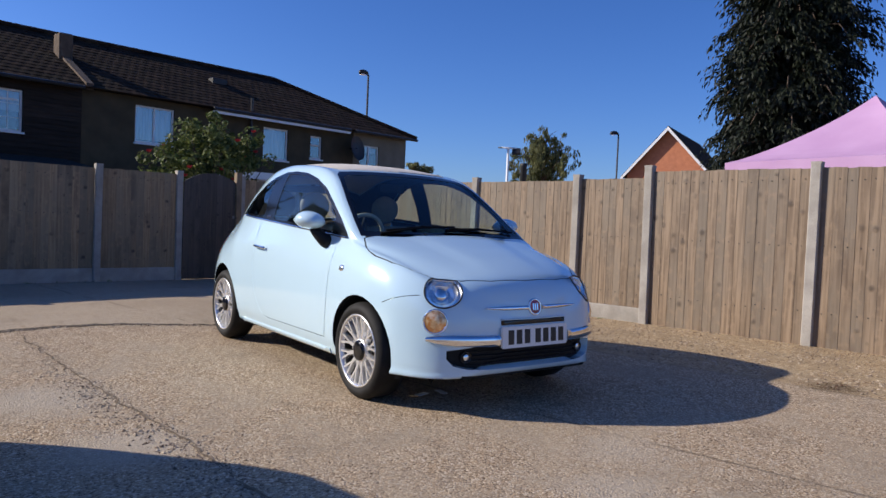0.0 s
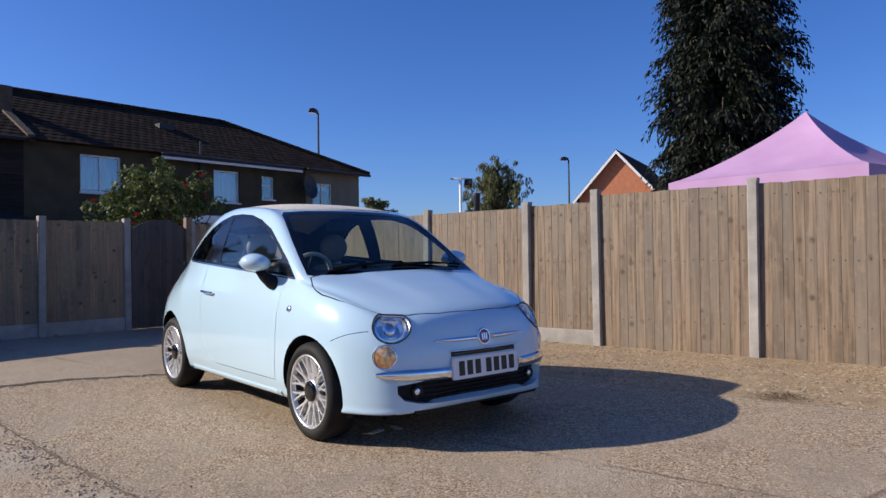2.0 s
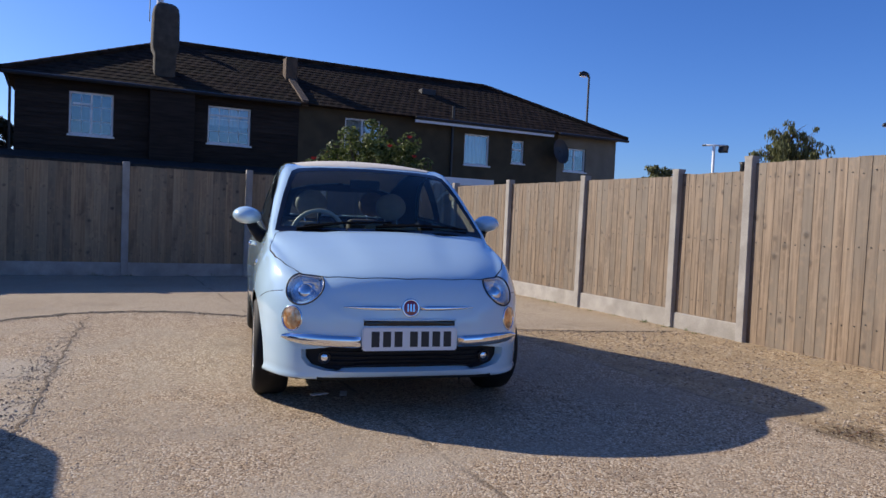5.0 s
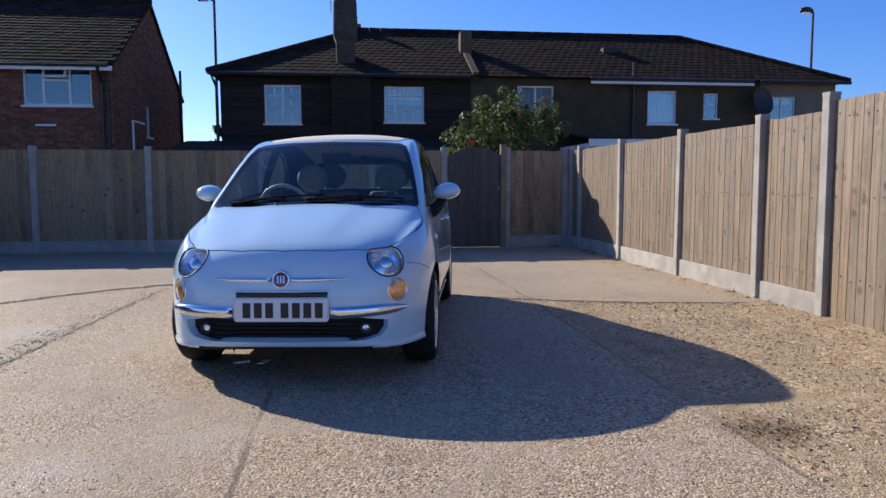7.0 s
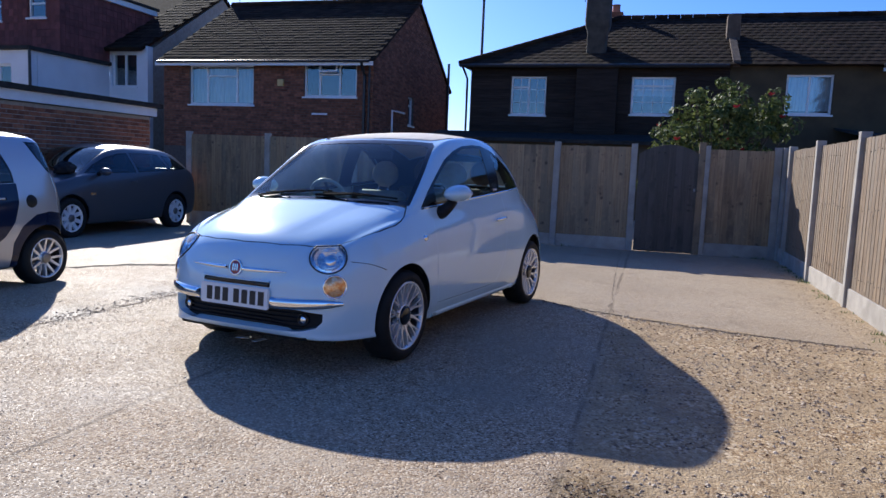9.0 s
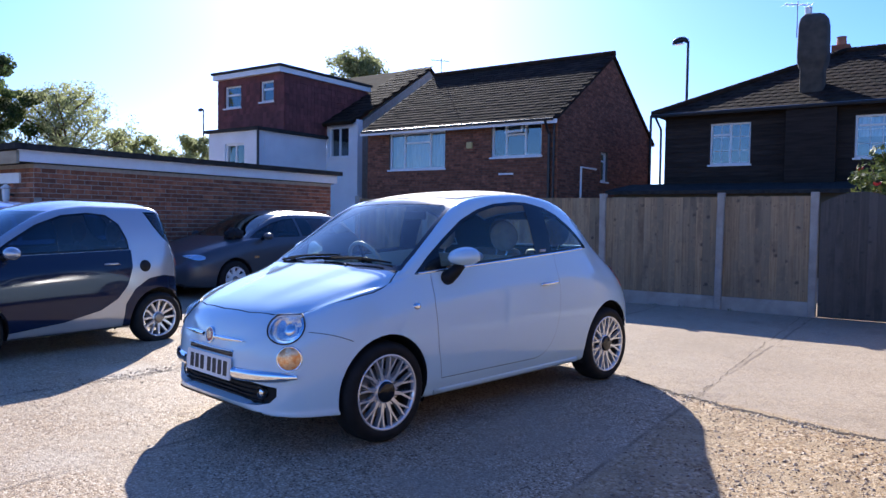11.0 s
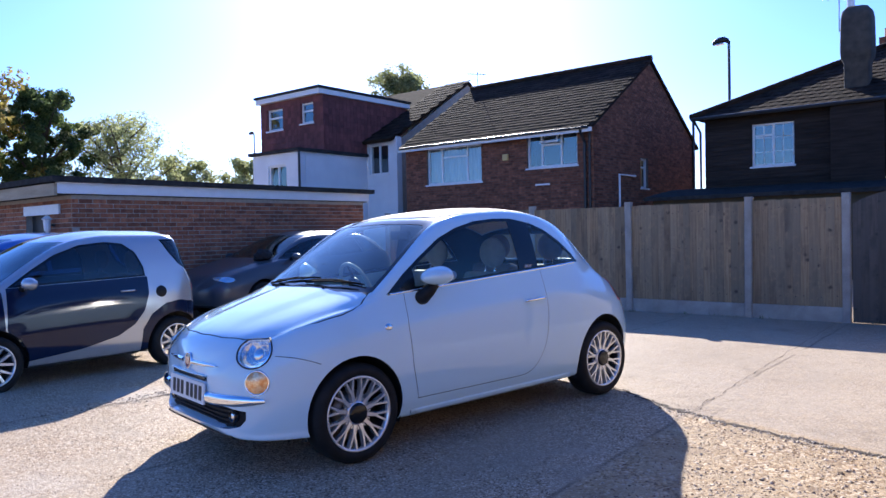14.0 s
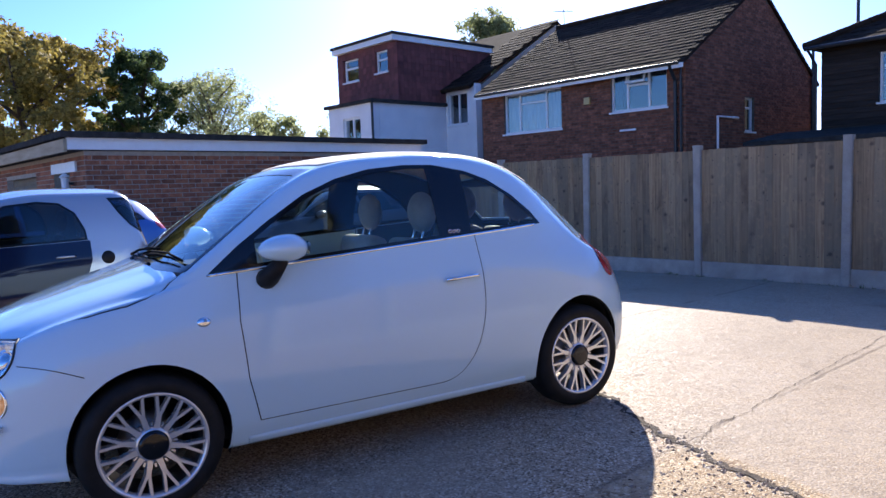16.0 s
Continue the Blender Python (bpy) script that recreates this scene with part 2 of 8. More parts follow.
M["board_new"] = wood("weathered_pine", (0.272, 0.193, 0.122), (0.148, 0.099, 0.058), (0.185, 0.148, 0.107), (0.105, 0.068, 0.041), 0.11, 0.55)
M["board_old"] = wood("brown_pine", (0.36, 0.236, 0.122), (0.24, 0.15, 0.073), (0.22, 0.17, 0.105), (0.098, 0.062, 0.036), 0.22, 0.55)
M["gate_wood"] = wood("dark_gate_wood", (0.085, 0.066, 0.05), (0.05, 0.04, 0.032), (0.07, 0.06, 0.05), (0.03, 0.025, 0.02), 0.2)
M["brick"] = surface("red_brown_brick", (0.20, 0.062, 0.032), (0.39, 0.145, 0.07), 9, 0.9, bump=0.5, fine=70, spread=0.2, bumpdist=0.004, random=0.35)
M["brick_isl"] = surface("red_brown_brickwork", (0.20, 0.063, 0.032), (0.38, 0.145, 0.068), 9, 0.9, bump=0.5, fine=70, spread=0.2, bumpdist=0.004, random=0.35, island=True)
# darker, browner copy of the brickwork; part of the darkening stands for shade
M["brick_house"] = surface("shaded_brown_brickwork", (0.145, 0.056, 0.034), (0.275, 0.112, 0.064), 9, 0.9, bump=0.5, fine=70, spread=0.2, bumpdist=0.004, random=0.35, island=True, spec=0.2)
M["mortar_dark"] = surface("brown_mortar", (0.10, 0.075, 0.06), (0.15, 0.115, 0.09), 12, 0.95, bump=0.4, fine=150, bumpdist=0.003)
M["mortar"] = surface("mortar", (0.33, 0.28, 0.225), (0.45, 0.39, 0.32), 12, 0.95, bump=0.4, fine=150, bumpdist=0.003)
M["tile_dark"] = surface("dark_roof_tile", (0.018, 0.012, 0.009), (0.046, 0.028, 0.019), 3, 0.95, spec=0.08, bump=0.4, fine=30, spread=0.2, bumpdist=0.005, random=0.3, island=True, stain=0.5, stain_c=(0.042, 0.034, 0.02), stain_scale=1.2)
M["weatherboard"] = surface("black_weatherboard", (0.022, 0.0155, 0.0115), (0.045, 0.032, 0.024), 4, 0.8, spec=0.2, bump=0.4, fine=40, stretch=(0.5, 4, 6), bumpdist=0.004, random=0.25, island=True)
# beige render with the walls' shade put into its base colour
M["render_shaded"] = surface("shaded_beige_render", (0.058, 0.042, 0.021), (0.095, 0.069, 0.036), 2, 0.95, bump=0.4, fine=90, bumpdist=0.004, stain=0.3, stain_c=(0.05, 0.04, 0.025))
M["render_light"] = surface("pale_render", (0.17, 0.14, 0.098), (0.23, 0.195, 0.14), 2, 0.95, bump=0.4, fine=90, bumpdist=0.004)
M["white_wall"] = surface("white_render", (0.72, 0.72, 0.72), (0.82, 0.82, 0.81), 1.5, 0.9, bump=0.3, fine=90, bumpdist=0.003, stain=0.12, stain_c=(0.45, 0.44, 0.42))
M["white_paint"] = surface("white_upvc", (0.76, 0.76, 0.75), (0.82, 0.82, 0.81), 6, 0.4, bump=0.05, fine=40, spread=0.03)
M["felt"] = surface("roofing_felt", (0.03, 0.029, 0.027), (0.058, 0.055, 0.05), 8, 0.98, bump=0.4, fine=100, spec=0.08)
M["cladding_red"] = surface("red_brown_tile_hanging", (0.13, 0.04, 0.035), (0.19, 0.06, 0.05), 5, 0.85, bump=0.3, fine=50, random=0.25, island=True)
M["red_brick_far"] = surface("orange_brick", (0.42, 0.15, 0.075), (0.52, 0.2, 0.1), 4, 0.9, bump=0.3, fine=40, stain=0.2, stain_c=(0.3, 0.12, 0.07))
M["galv"] = surface("galvanised_steel", (0.18, 0.19, 0.19), (0.26, 0.27, 0.27), 10, 0.5, 0.6, bump=0.05, fine=60)
M["dark_metal"] = plain("dark_metal", (0.03, 0.03, 0.032), 0.5, 0.4)
# steel coloured dark so the columns look backlit
M["lamp_column"] = surface("backlit_grey_steel", (0.05, 0.052, 0.055), (0.085, 0.086, 0.088), 6, 0.75, 0.0, bump=0.05, fine=60, spec=0.2)
M["pipe"] = plain("black_pipe", (0.02, 0.02, 0.02), 0.4)
M["curtain"] = surface("pale_curtain", (0.40, 0.42, 0.45), (0.60, 0.61, 0.63), 3, 0.9, bump=0.0, fine=9, spread=0.12, stretch=(6, 6, 0.4))
# near-black colour stands in for the lack of light indoors
M["room_dark"] = plain("unlit_room_black", (0.05, 0.05, 0.055), 0.9)
M["tent"] = surface("lilac_canvas", (0.44, 0.255, 0.43), (0.49, 0.30, 0.48), 2, 0.8, bump=0.1, fine=200, spread=0.03, bumpdist=0.001)
M["bark"] = surface("bark", (0.07, 0.05, 0.035), (0.14, 0.1, 0.07), 6, 0.95, bump=0.8, fine=30, stretch=(3, 3, 0.5), bumpdist=0.02)
M["terracotta"] = surface("terracotta", (0.35, 0.13, 0.07), (0.45, 0.18, 0.1), 8, 0.85, fine=60)


def leaf_material(name, c1, c2, random=0.45, through=0.25):
    m, n, l, out = nodes_of(name)
    p, tr, mx = n.new("ShaderNodeBsdfPrincipled"), n.new("ShaderNodeBsdfTranslucent"), n.new("ShaderNodeMixShader")
    g = n.new("ShaderNodeNewGeometry")
    r = n.new("ShaderNodeValToRGB")
    r.color_ramp.elements[0].color, r.color_ramp.elements[1].color = (*c1, 1), (*c2, 1)
    l.new(g.outputs["Random Per Island"], r.inputs[0])
    l.new(r.outputs[0], p.inputs["Base Color"]), l.new(r.outputs[0], tr.inputs[0])
    p.inputs["Roughness"].default_value, p.inputs["Specular IOR Level"].default_value = 0.6, 0.25
    mx.inputs[0].default_value = through
    l.new(p.outputs[0], mx.inputs[1]), l.new(tr.outputs[0], mx.inputs[2]), l.new(mx.outputs[0], out.inputs[0])
    return m


M["leaf_rose"] = leaf_material("rose_leaf", (0.035, 0.06, 0.016), (0.18, 0.21, 0.065), through=0.3)
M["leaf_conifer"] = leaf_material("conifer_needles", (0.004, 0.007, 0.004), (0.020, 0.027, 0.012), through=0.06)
M["leaf_green"] = leaf_material("green_leaf", (0.05, 0.085, 0.03), (0.17, 0.22, 0.075), through=0.62)
M["leaf_willow"] = leaf_material("willow_leaf", (0.06, 0.07, 0.025), (0.2, 0.2, 0.08))
M["leaf_autumn"] = leaf_material("autumn_leaf", (0.20, 0.16, 0.04), (0.48, 0.38, 0.10), through=0.5)
M["leaf_pale"] = leaf_material("pale_leaf", (0.22, 0.25, 0.11), (0.46, 0.48, 0.25), through=0.8)
M["petal"] = plain("red_petal", (0.45, 0.02, 0.03), 0.5)


# ---- building helpers ----
def thing(name, m=None, label="", category="", group="", kind=""):
    ob = tagged(new(name), label, category, group, kind)
    ob.empty_display_size = 0.2
    if m is not None:
        ob.matrix_world = m
    return ob


def finish(name, bm, material, smooth=False):
    me = bpy.data.meshes.new(name)
    bm.to_mesh(me)
    bm.free()
    if material is not None:
        me.materials.append(material)
    if smooth:
        me.shade_smooth()
    return me


def part(name, bm, material, parent, label="", smooth=False):
    ob = new(name, finish(name, bm, material, smooth))
    ob.parent = parent
    if label:
        ob["label"] = label
    return ob


def piece(name, mesh, parent, m):
    ob = new(name, mesh)
    ob.parent = parent
    ob.matrix_basis = m
    return ob


def box(bm, x0, y0, z0, x1, y1, z1, m=None):
    c = [Vector(p) for p in ((x0, y0, z0), (x1, y0, z0), (x1, y1, z0), (x0, y1, z0), (x0, y0, z1), (x1, y0, z1), (x1, y1, z1), (x0, y1, z1))]
    v = [bm.verts.new(m @ p if m is not None else p) for p in c]
    for q in ((3, 2, 1, 0), (4, 5, 6, 7), (0, 1, 5, 4), (1, 2, 6, 5), (2, 3, 7, 6), (3, 0, 4, 7)):
        bm.faces.new([v[i] for i in q])
    return v


def boxes(*dims):
    bm = bmesh.new()
    for d in dims:
        box(bm, *d)
    return bm


def soft_box(x0, y0, z0, x1, y1, z1, r=0.01, seg=2):
    bm = boxes((x0, y0, z0, x1, y1, z1))
    bmesh.ops.bevel(bm, geom=bm.edges[:], offset=r, segments=seg, profile=0.6, affect="EDGES")
    return bm


def quad(bm, *ps):
    return bm.faces.new([bm.verts.new(p) for p in ps])


def prism(bm, outline, along, m=None):
    """Outline: 3D points of one end; along: the vector to the other end."""
    a = [Vector(p) for p in outline]
    b = [p + Vector(along) for p in a]
    if m is not None:
        a, b = [m @ p for p in a], [m @ p for p in b]
    va, vb = [bm.verts.new(p) for p in a], [bm.verts.new(p) for p in b]
    bm.faces.new(va[::-1]), bm.faces.new(vb)
    for i in range(len(a)):
        j = (i + 1) % len(a)
        bm.faces.new((va[i], va[j], vb[j], vb[i]))
    return va + vb


def lathe(bm, profile, steps=32, m=None, close=False):
    """profile: (radius, height) pairs turned round local z."""
    rings = []
    for r, h in profile:
        ring = []
        for k in range(steps):
            a = 2 * math.pi * k / steps
            p = Vector((r * math.cos(a), r * math.sin(a), h))
            ring.append(bm.verts.new(m @ p if m is not None else p))
        rings.append(ring)
    for a, b in zip(rings, rings[1:]):
        for k in range(steps):
            j = (k + 1) % steps
            bm.faces.new((a[k], a[j], b[j], b[k]))
    if close:
        bm.faces.new(rings[0][::-1]), bm.faces.new(rings[-1])
    return rings


def tube(bm, pts, r, steps=8, closed=False):
    """A round bar along points; r may be one radius or one for each point."""
    pts = [Vector(p) for p in pts]
    rr = r if isinstance(r, (list, tuple)) else [r] * len(pts)
    rings, up = [], None
    for i, p in enumerate(pts):
        d = (pts[min(i + 1, len(pts) - 1)] - pts[max(i - 1, 0)]) if not closed else pts[(i + 1) % len(pts)] - pts[i - 1]
        d.normalize()
        if up is None:
            up = d.orthogonal().normalized()
        up = (up - d * up.dot(d)).normalized()
        side = d.cross(up)
        rings.append([bm.verts.new(p + rr[i] * (math.cos(2 * math.pi * k / steps) * up + math.sin(2 * math.pi * k / steps) * side)) for k in range(steps)])
    pairs = list(zip(rings, rings[1:])) + ([(rings[-1], rings[0])] if closed else [])
    for a, b in pairs:
        for k in range(steps):
            j = (k + 1) % steps
            bm.faces.new((a[k], a[j], b[j], b[k]))
    if not closed:
        bm.faces.new(rings[0][::-1]), bm.faces.new(rings[-1])


def spline(pts):
    """A smooth monotone curve y(x) through (x, y) pairs given with falling or rising x."""
    p = sorted(pts)
    xs, ys = [a for a, _ in p], [b for _, b in p]
    n = len(xs)
    h = [xs[i + 1] - xs[i] for i in range(n - 1)]
    s = [(ys[i + 1] - ys[i]) / h[i] for i in range(n - 1)]
    t = [s[0]] + [0.0 if s[i - 1] * s[i] <= 0 else 3 * (h[i - 1] + h[i]) / ((2 * h[i] + h[i - 1]) / s[i - 1] + (h[i] + 2 * h[i - 1]) / s[i]) for i in range(1, n - 1)] + [s[-1]]

    def at(x):
        if x <= xs[0]:
            return ys[0]
        if x >= xs[-1]:
            return ys[-1]
        i = max(k for k in range(n - 1) if xs[k] <= x)
        u = (x - xs[i]) / h[i]
        return (2 * u**3 - 3 * u**2 + 1) * ys[i] + (u**3 - 2 * u**2 + u) * h[i] * t[i] + (3 * u**2 - 2 * u**3) * ys[i + 1] + (u**3 - u**2) * h[i] * t[i + 1]

    return at


# ---- ground ----
def ground_material():
    """Old concrete, with a gravelled strip towards the pale fence, worn patches and stains."""
    m, n, l, out = nodes_of("yard_ground")
    p = n.new("ShaderNodeBsdfPrincipled")
    l.new(p.outputs[0], out.inputs[0])
    g = n.new("ShaderNodeNewGeometry")
    pos = g.outputs["Position"]

    def noise_tex(scale, detail=5.0, rough=0.55, dist=0.0):
        t = n.new("ShaderNodeTexNoise")
        t.inputs["Scale"].default_value, t.inputs["Detail"].default_value, t.inputs["Roughness"].default_value, t.inputs["Distortion"].default_value = scale, detail, rough, dist
        l.new(pos, t.inputs[0])
        return t.outputs[0]

    def ramp(src, lo, hi, a=0.0, b=1.0):
        r = n.new("ShaderNodeMapRange")
        r.inputs["From Min"].default_value, r.inputs["From Max"].default_value, r.inputs["To Min"].default_value, r.inputs["To Max"].default_value = lo, hi, a, b
        l.new(src, r.inputs[0])
        return r.outputs[0]

    def mixc(fac, a, b):
        x = n.new("ShaderNodeMix")
        x.data_type = "RGBA"
        for s, v in ((0, fac), (6, a), (7, b)):
            if isinstance(v, tuple):
                x.inputs[s].default_value = (*v, 1)
            elif isinstance(v, float):
                x.inputs[s].default_value = v
            else:
                l.new(v, x.inputs[s])
        return x.outputs[2]

    def maths(op, a, b):
        x = n.new("ShaderNodeMath")
        x.operation = op
        for s, v in ((0, a), (1, b)):
            if isinstance(v, float):
                x.inputs[s].default_value = v
            else:
                l.new(v, x.inputs[s])
        return x.outputs[0]

    sep = n.new("ShaderNodeSeparateXYZ")
    l.new(pos, sep.inputs[0])
    X, Y = sep.outputs[0], sep.outputs[1]
    big, mid, fine, blot = noise_tex(0.5, 6), noise_tex(4.0, 6, 0.65), noise_tex(130.0, 3, 0.6), noise_tex(1.6, 6, 0.6, 0.7)
    wob = maths("MULTIPLY", maths("SUBTRACT", noise_tex(1.3, 4), 0.5), 0.5)
    # zones: far slab beyond the broken joint, loose gravel by the pale fence, exposed aggregate elsewhere
    rim = maths("MINIMUM", maths("MAXIMUM", maths("SUBTRACT", 8.85, maths("MULTIPLY", X, 0.584)), maths("SUBTRACT", 6.85, maths("MULTIPLY", X, 0.24))), maths("ADD", 5.25, maths("MULTIPLY", X, 0.78)))
    over = maths("SUBTRACT", Y, rim)
    slab = ramp(maths("ADD", over, maths("MULTIPLY", wob, 0.2)), -0.03, 0.03)
    loose = maths("MULTIPLY", ramp(maths("ADD", X, maths("MULTIPLY", wob, 0.15)), 5.99, 6.08), maths("SUBTRACT", 1.0, slab))
    loose = maths("MAXIMUM", loose, ramp(maths("ADD", X, wob), 7.75, 8.15, 0.0, 0.75))
    # stones of two sizes, each with its own colour
    def stones(scale):
        v = n.new("ShaderNodeTexVoronoi")
        v.inputs["Scale"].default_value = scale
        l.new(pos, v.inputs[0])
        sc = n.new("ShaderNodeSeparateColor")
        l.new(v.outputs["Color"], sc.inputs[0])
        return v, sc

    v1, s1 = stones(105.0)
    v2, s2 = stones(58.0)

    def stone_ramp(src, c0, c1, c2, c3):
        r = n.new("ShaderNodeValToRGB")
        els = r.color_ramp.elements
        els[0].color, els[1].color = (*c0, 1), (*c3, 1)
        for at_, c in ((0.3, c1), (0.72, c2)):
            els.new(at_).color = (*c, 1)
        l.new(src, r.inputs[0])
        return r.outputs[0]

    fine_stone = stone_ramp(s1.outputs[0], (0.10, 0.065, 0.045), (0.40, 0.295, 0.20), (0.56, 0.445, 0.325), (0.86, 0.76, 0.62))
    big_stone = stone_ramp(s2.outputs[1], (0.13, 0.075, 0.04), (0.40, 0.275, 0.16), (0.60, 0.465, 0.30), (0.86, 0.74, 0.58))
    conc = mixc(ramp(big, 0.38, 0.62), (0.41, 0.345, 0.27), (0.51, 0.445, 0.365))
    conc = mixc(ramp(mid, 0.45, 0.7, 0.0, 0.5), conc, (0.35, 0.295, 0.235))
    worn = ramp(maths("ADD", maths("MULTIPLY", blot, 0.6), maths("MULTIPLY", big, 0.4)), 0.40, 0.54, 0.35, 0.9)
    worn = maths("MULTIPLY", worn, maths("SUBTRACT", 1.0, maths("MULTIPLY", slab, 0.6)))
    col = mixc(worn, conc, fine_stone)
    dirt = mixc(ramp(mid, 0.4, 0.66), (0.48, 0.38, 0.255), (0.35, 0.265, 0.175))
    grav = mixc(ramp(noise_tex(2.6, 5, 0.65), 0.42, 0.58, 0.12, 0.7), dirt, big_stone)
    col = mixc(loose, col, grav)
    # dark joints along the slabs and small cracks
    def line_at(axis, at_, half):
        d = maths("ABSOLUTE", maths("SUBTRACT", maths("ADD", axis, maths("MULTIPLY", wob, 0.16)), at_), 0.0)
        return ramp(d, half, half * 2.4, 0.55, 0.0)

    broken = ramp(noise_tex(2.2, 4), 0.40, 0.55)
    joints = maths("MAXIMUM", line_at(X, 3.90, 0.008), maths("MULTIPLY", line_at(X, 6.02, 0.008), 0.9))
    joints = maths("MAXIMUM", joints, line_at(maths("ADD", Y, maths("MULTIPLY", X, 0.23)), 1.76, 0.010))
    joints = maths("MULTIPLY", joints, broken)
    col = mixc(joints, col, (0.10, 0.08, 0.06))
    # dead grass and oil patches
    def patch(cx, cy, r, k):
        dx, dy = maths("SUBTRACT", X, cx), maths("SUBTRACT", Y, cy)
        d = maths("SQRT", maths("ADD", maths("MULTIPLY", dx, dx), maths("MULTIPLY", dy, dy)), 0.0)
        return ramp(maths("ADD", d, maths("MULTIPLY", maths("SUBTRACT", mid, 0.5), 0.3)), r * 0.3, r, k, 0.0)

    col = mixc(patch(6.17, 1.73, 0.27, 0.6), col, (0.11, 0.085, 0.05))
    pale = maths("MAXIMUM", maths("MAXIMUM", patch(1.93, 4.55, 0.5, 0.8), patch(1.9, 3.5, 0.42, 0.75)), maths("MAXIMUM", patch(3.15, 1.72, 0.3, 0.6), patch(3.68, 2.0, 0.32, 0.55)))
    south = ramp(maths("SUBTRACT", 1.76, maths("ADD", Y, maths("MULTIPLY", X, 0.23))), 0.0, 0.05, 0.0, 0.5)
    pale = maths("MAXIMUM", pale, maths("MULTIPLY", south, maths("SUBTRACT", 1.0, loose)))
    col = mixc(pale, col, (0.51, 0.455, 0.39))
    stain = ramp(noise_tex(1.9, 6, 0.6, 0.8), 0.58, 0.74, 0.0, 0.4)
    col = mixc(stain, col, (0.17, 0.14, 0.11))
    hsv = n.new("ShaderNodeHueSaturation")
    l.new(col, hsv.inputs["Color"]), l.new(ramp(fine, 0.3, 0.7, 0.68, 1.04), hsv.inputs["Value"])
    warm = n.new("ShaderNodeVectorMath")
    warm.operation = "MULTIPLY"
    warm.inputs[1].default_value = (1.035, 0.99, 0.895)
    l.new(hsv.outputs[0], warm.inputs[0])
    l.new(warm.outputs[0], p.inputs["Base Color"])
    l.new(ramp(s1.outputs[2], 0.0, 1.0, 0.4, 0.95), p.inputs["Roughness"])
    p.inputs["Specular IOR Level"].default_value = 0.07
    b1, b2 = n.new("ShaderNodeBump"), n.new("ShaderNodeBump")
    b1.inputs["Distance"].default_value, b2.inputs["Distance"].default_value = 0.0038, 0.03
    b1.inputs["Strength"].default_value, b2.inputs["Strength"].default_value = 0.9, 0.4
    up1 = maths("MULTIPLY", maths("SUBTRACT", 1.0, v1.outputs["Distance"]), maths("ADD", 0.25, worn))
    up2 = maths("MULTIPLY", maths("SUBTRACT", 1.0, v2.outputs["Distance"]), loose)
    hgt = maths("ADD", maths("ADD", up1, maths("MULTIPLY", up2, 0.8)), maths("SUBTRACT", maths("MULTIPLY", fine, 0.35), maths("MULTIPLY", joints, 1.2)))
    l.new(hgt, b1.inputs["Height"]), l.new(mid, b2.inputs["Height"]), 
    # each stone lies at its own tilt
    tilt, lean, unit = n.new("ShaderNodeVectorMath"), n.new("ShaderNodeVectorMath"), n.new("ShaderNodeVectorMath")
    tilt.operation, lean.operation, unit.operation = "SUBTRACT", "MULTIPLY_ADD", "NORMALIZE"
    tilt.inputs[1].default_value = (0.5, 0.5, 0.5)
    lean.inputs[1].default_value = (0.27, 0.27, 0.08)
    l.new(v1.outputs["Color"], tilt.inputs[0]), l.new(tilt.outputs[0], lean.inputs[0]), l.new(b2.outputs[0], lean.inputs[2]), l.new(lean.outputs[0], unit.inputs[0])
    l.new(unit.outputs[0], b1.inputs["Normal"])
    l.new(b1.outputs[0], p.inputs["Normal"])
    return m


M["ground"] = ground_material()


def ground_z(x, y):
    """Height of the yard: nearly flat, with slight waves."""
    near = max(0.0, 1.0 - math.hypot(x - 4, y - 4) / 40)
    dip = -0.05 * math.exp(-(((x + 0.4) / 1.6) ** 2 + ((y - 3.6) / 2.6) ** 2)) - 0.05 * math.exp(-(((x + 2.8) / 1.6) ** 2 + ((y - 9.0) / 3.0) ** 2))
    fall = (0.0105 * (y - 4.57) + 0.005 * (x - 4.3)) * math.exp(-(((x - 4.3) / 2.6) ** 2 + ((y - 4.57) / 2.8) ** 2) ** 2)
    return dip + fall + near * (0.012 * noise.noise(Vector((x * 0.35, y * 0.35, 3.0))) + 0.006 * noise.noise(Vector((x * 1.3, y * 1.3, 8.0))))


bm = bmesh.new()
gx = [-1500, -400, -120, -40, -16] + [-10 + 0.25 * i for i in range(81)] + [14, 30, 70, 200, 600, 1500]
gy = [-1500, -400, -120, -40, -14] + [-6 + 0.25 * i for i in range(73)] + [16, 30, 70, 200, 600, 1500]
rows = [[bm.verts.new((x, y, ground_z(x, y))) for x in gx] for y in gy]
for a, b in zip(rows, rows[1:]):
    for i in range(len(gx) - 1):
        bm.faces.new((a[i], a[i + 1], b[i + 1], b[i]))
ground = tagged(new("ground", finish("ground", bm, M["ground"], True)), "worn concrete yard with gravel, cracks and patches", "ground", kind="structure")


# broken joint across the yard: a sunk dark seam with crumbled edges
CRACK = [(-0.6, 4.75), (0.2, 5.35), (0.68, 5.86), (1.13, 6.05), (1.45, 6.37), (1.87, 6.72), (2.42, 7.04), (2.82, 7.03), (3.3, 6.92), (3.64, 6.66), (4.0, 6.46), (4.7, 6.12), (5.37, 5.74), (5.8, 5.46), (6.2, 5.29), (6.6, 5.17), (7.0, 5.08), (7.6, 5.03), (7.95, 4.98)]


TRACK = [(2.42, 6.75), (2.35, 6.0), (2.27, 5.0), (2.22, 4.3), (2.16, 3.4), (2.08, 2.8), (1.98, 1.8), (1.9, 0.6)]
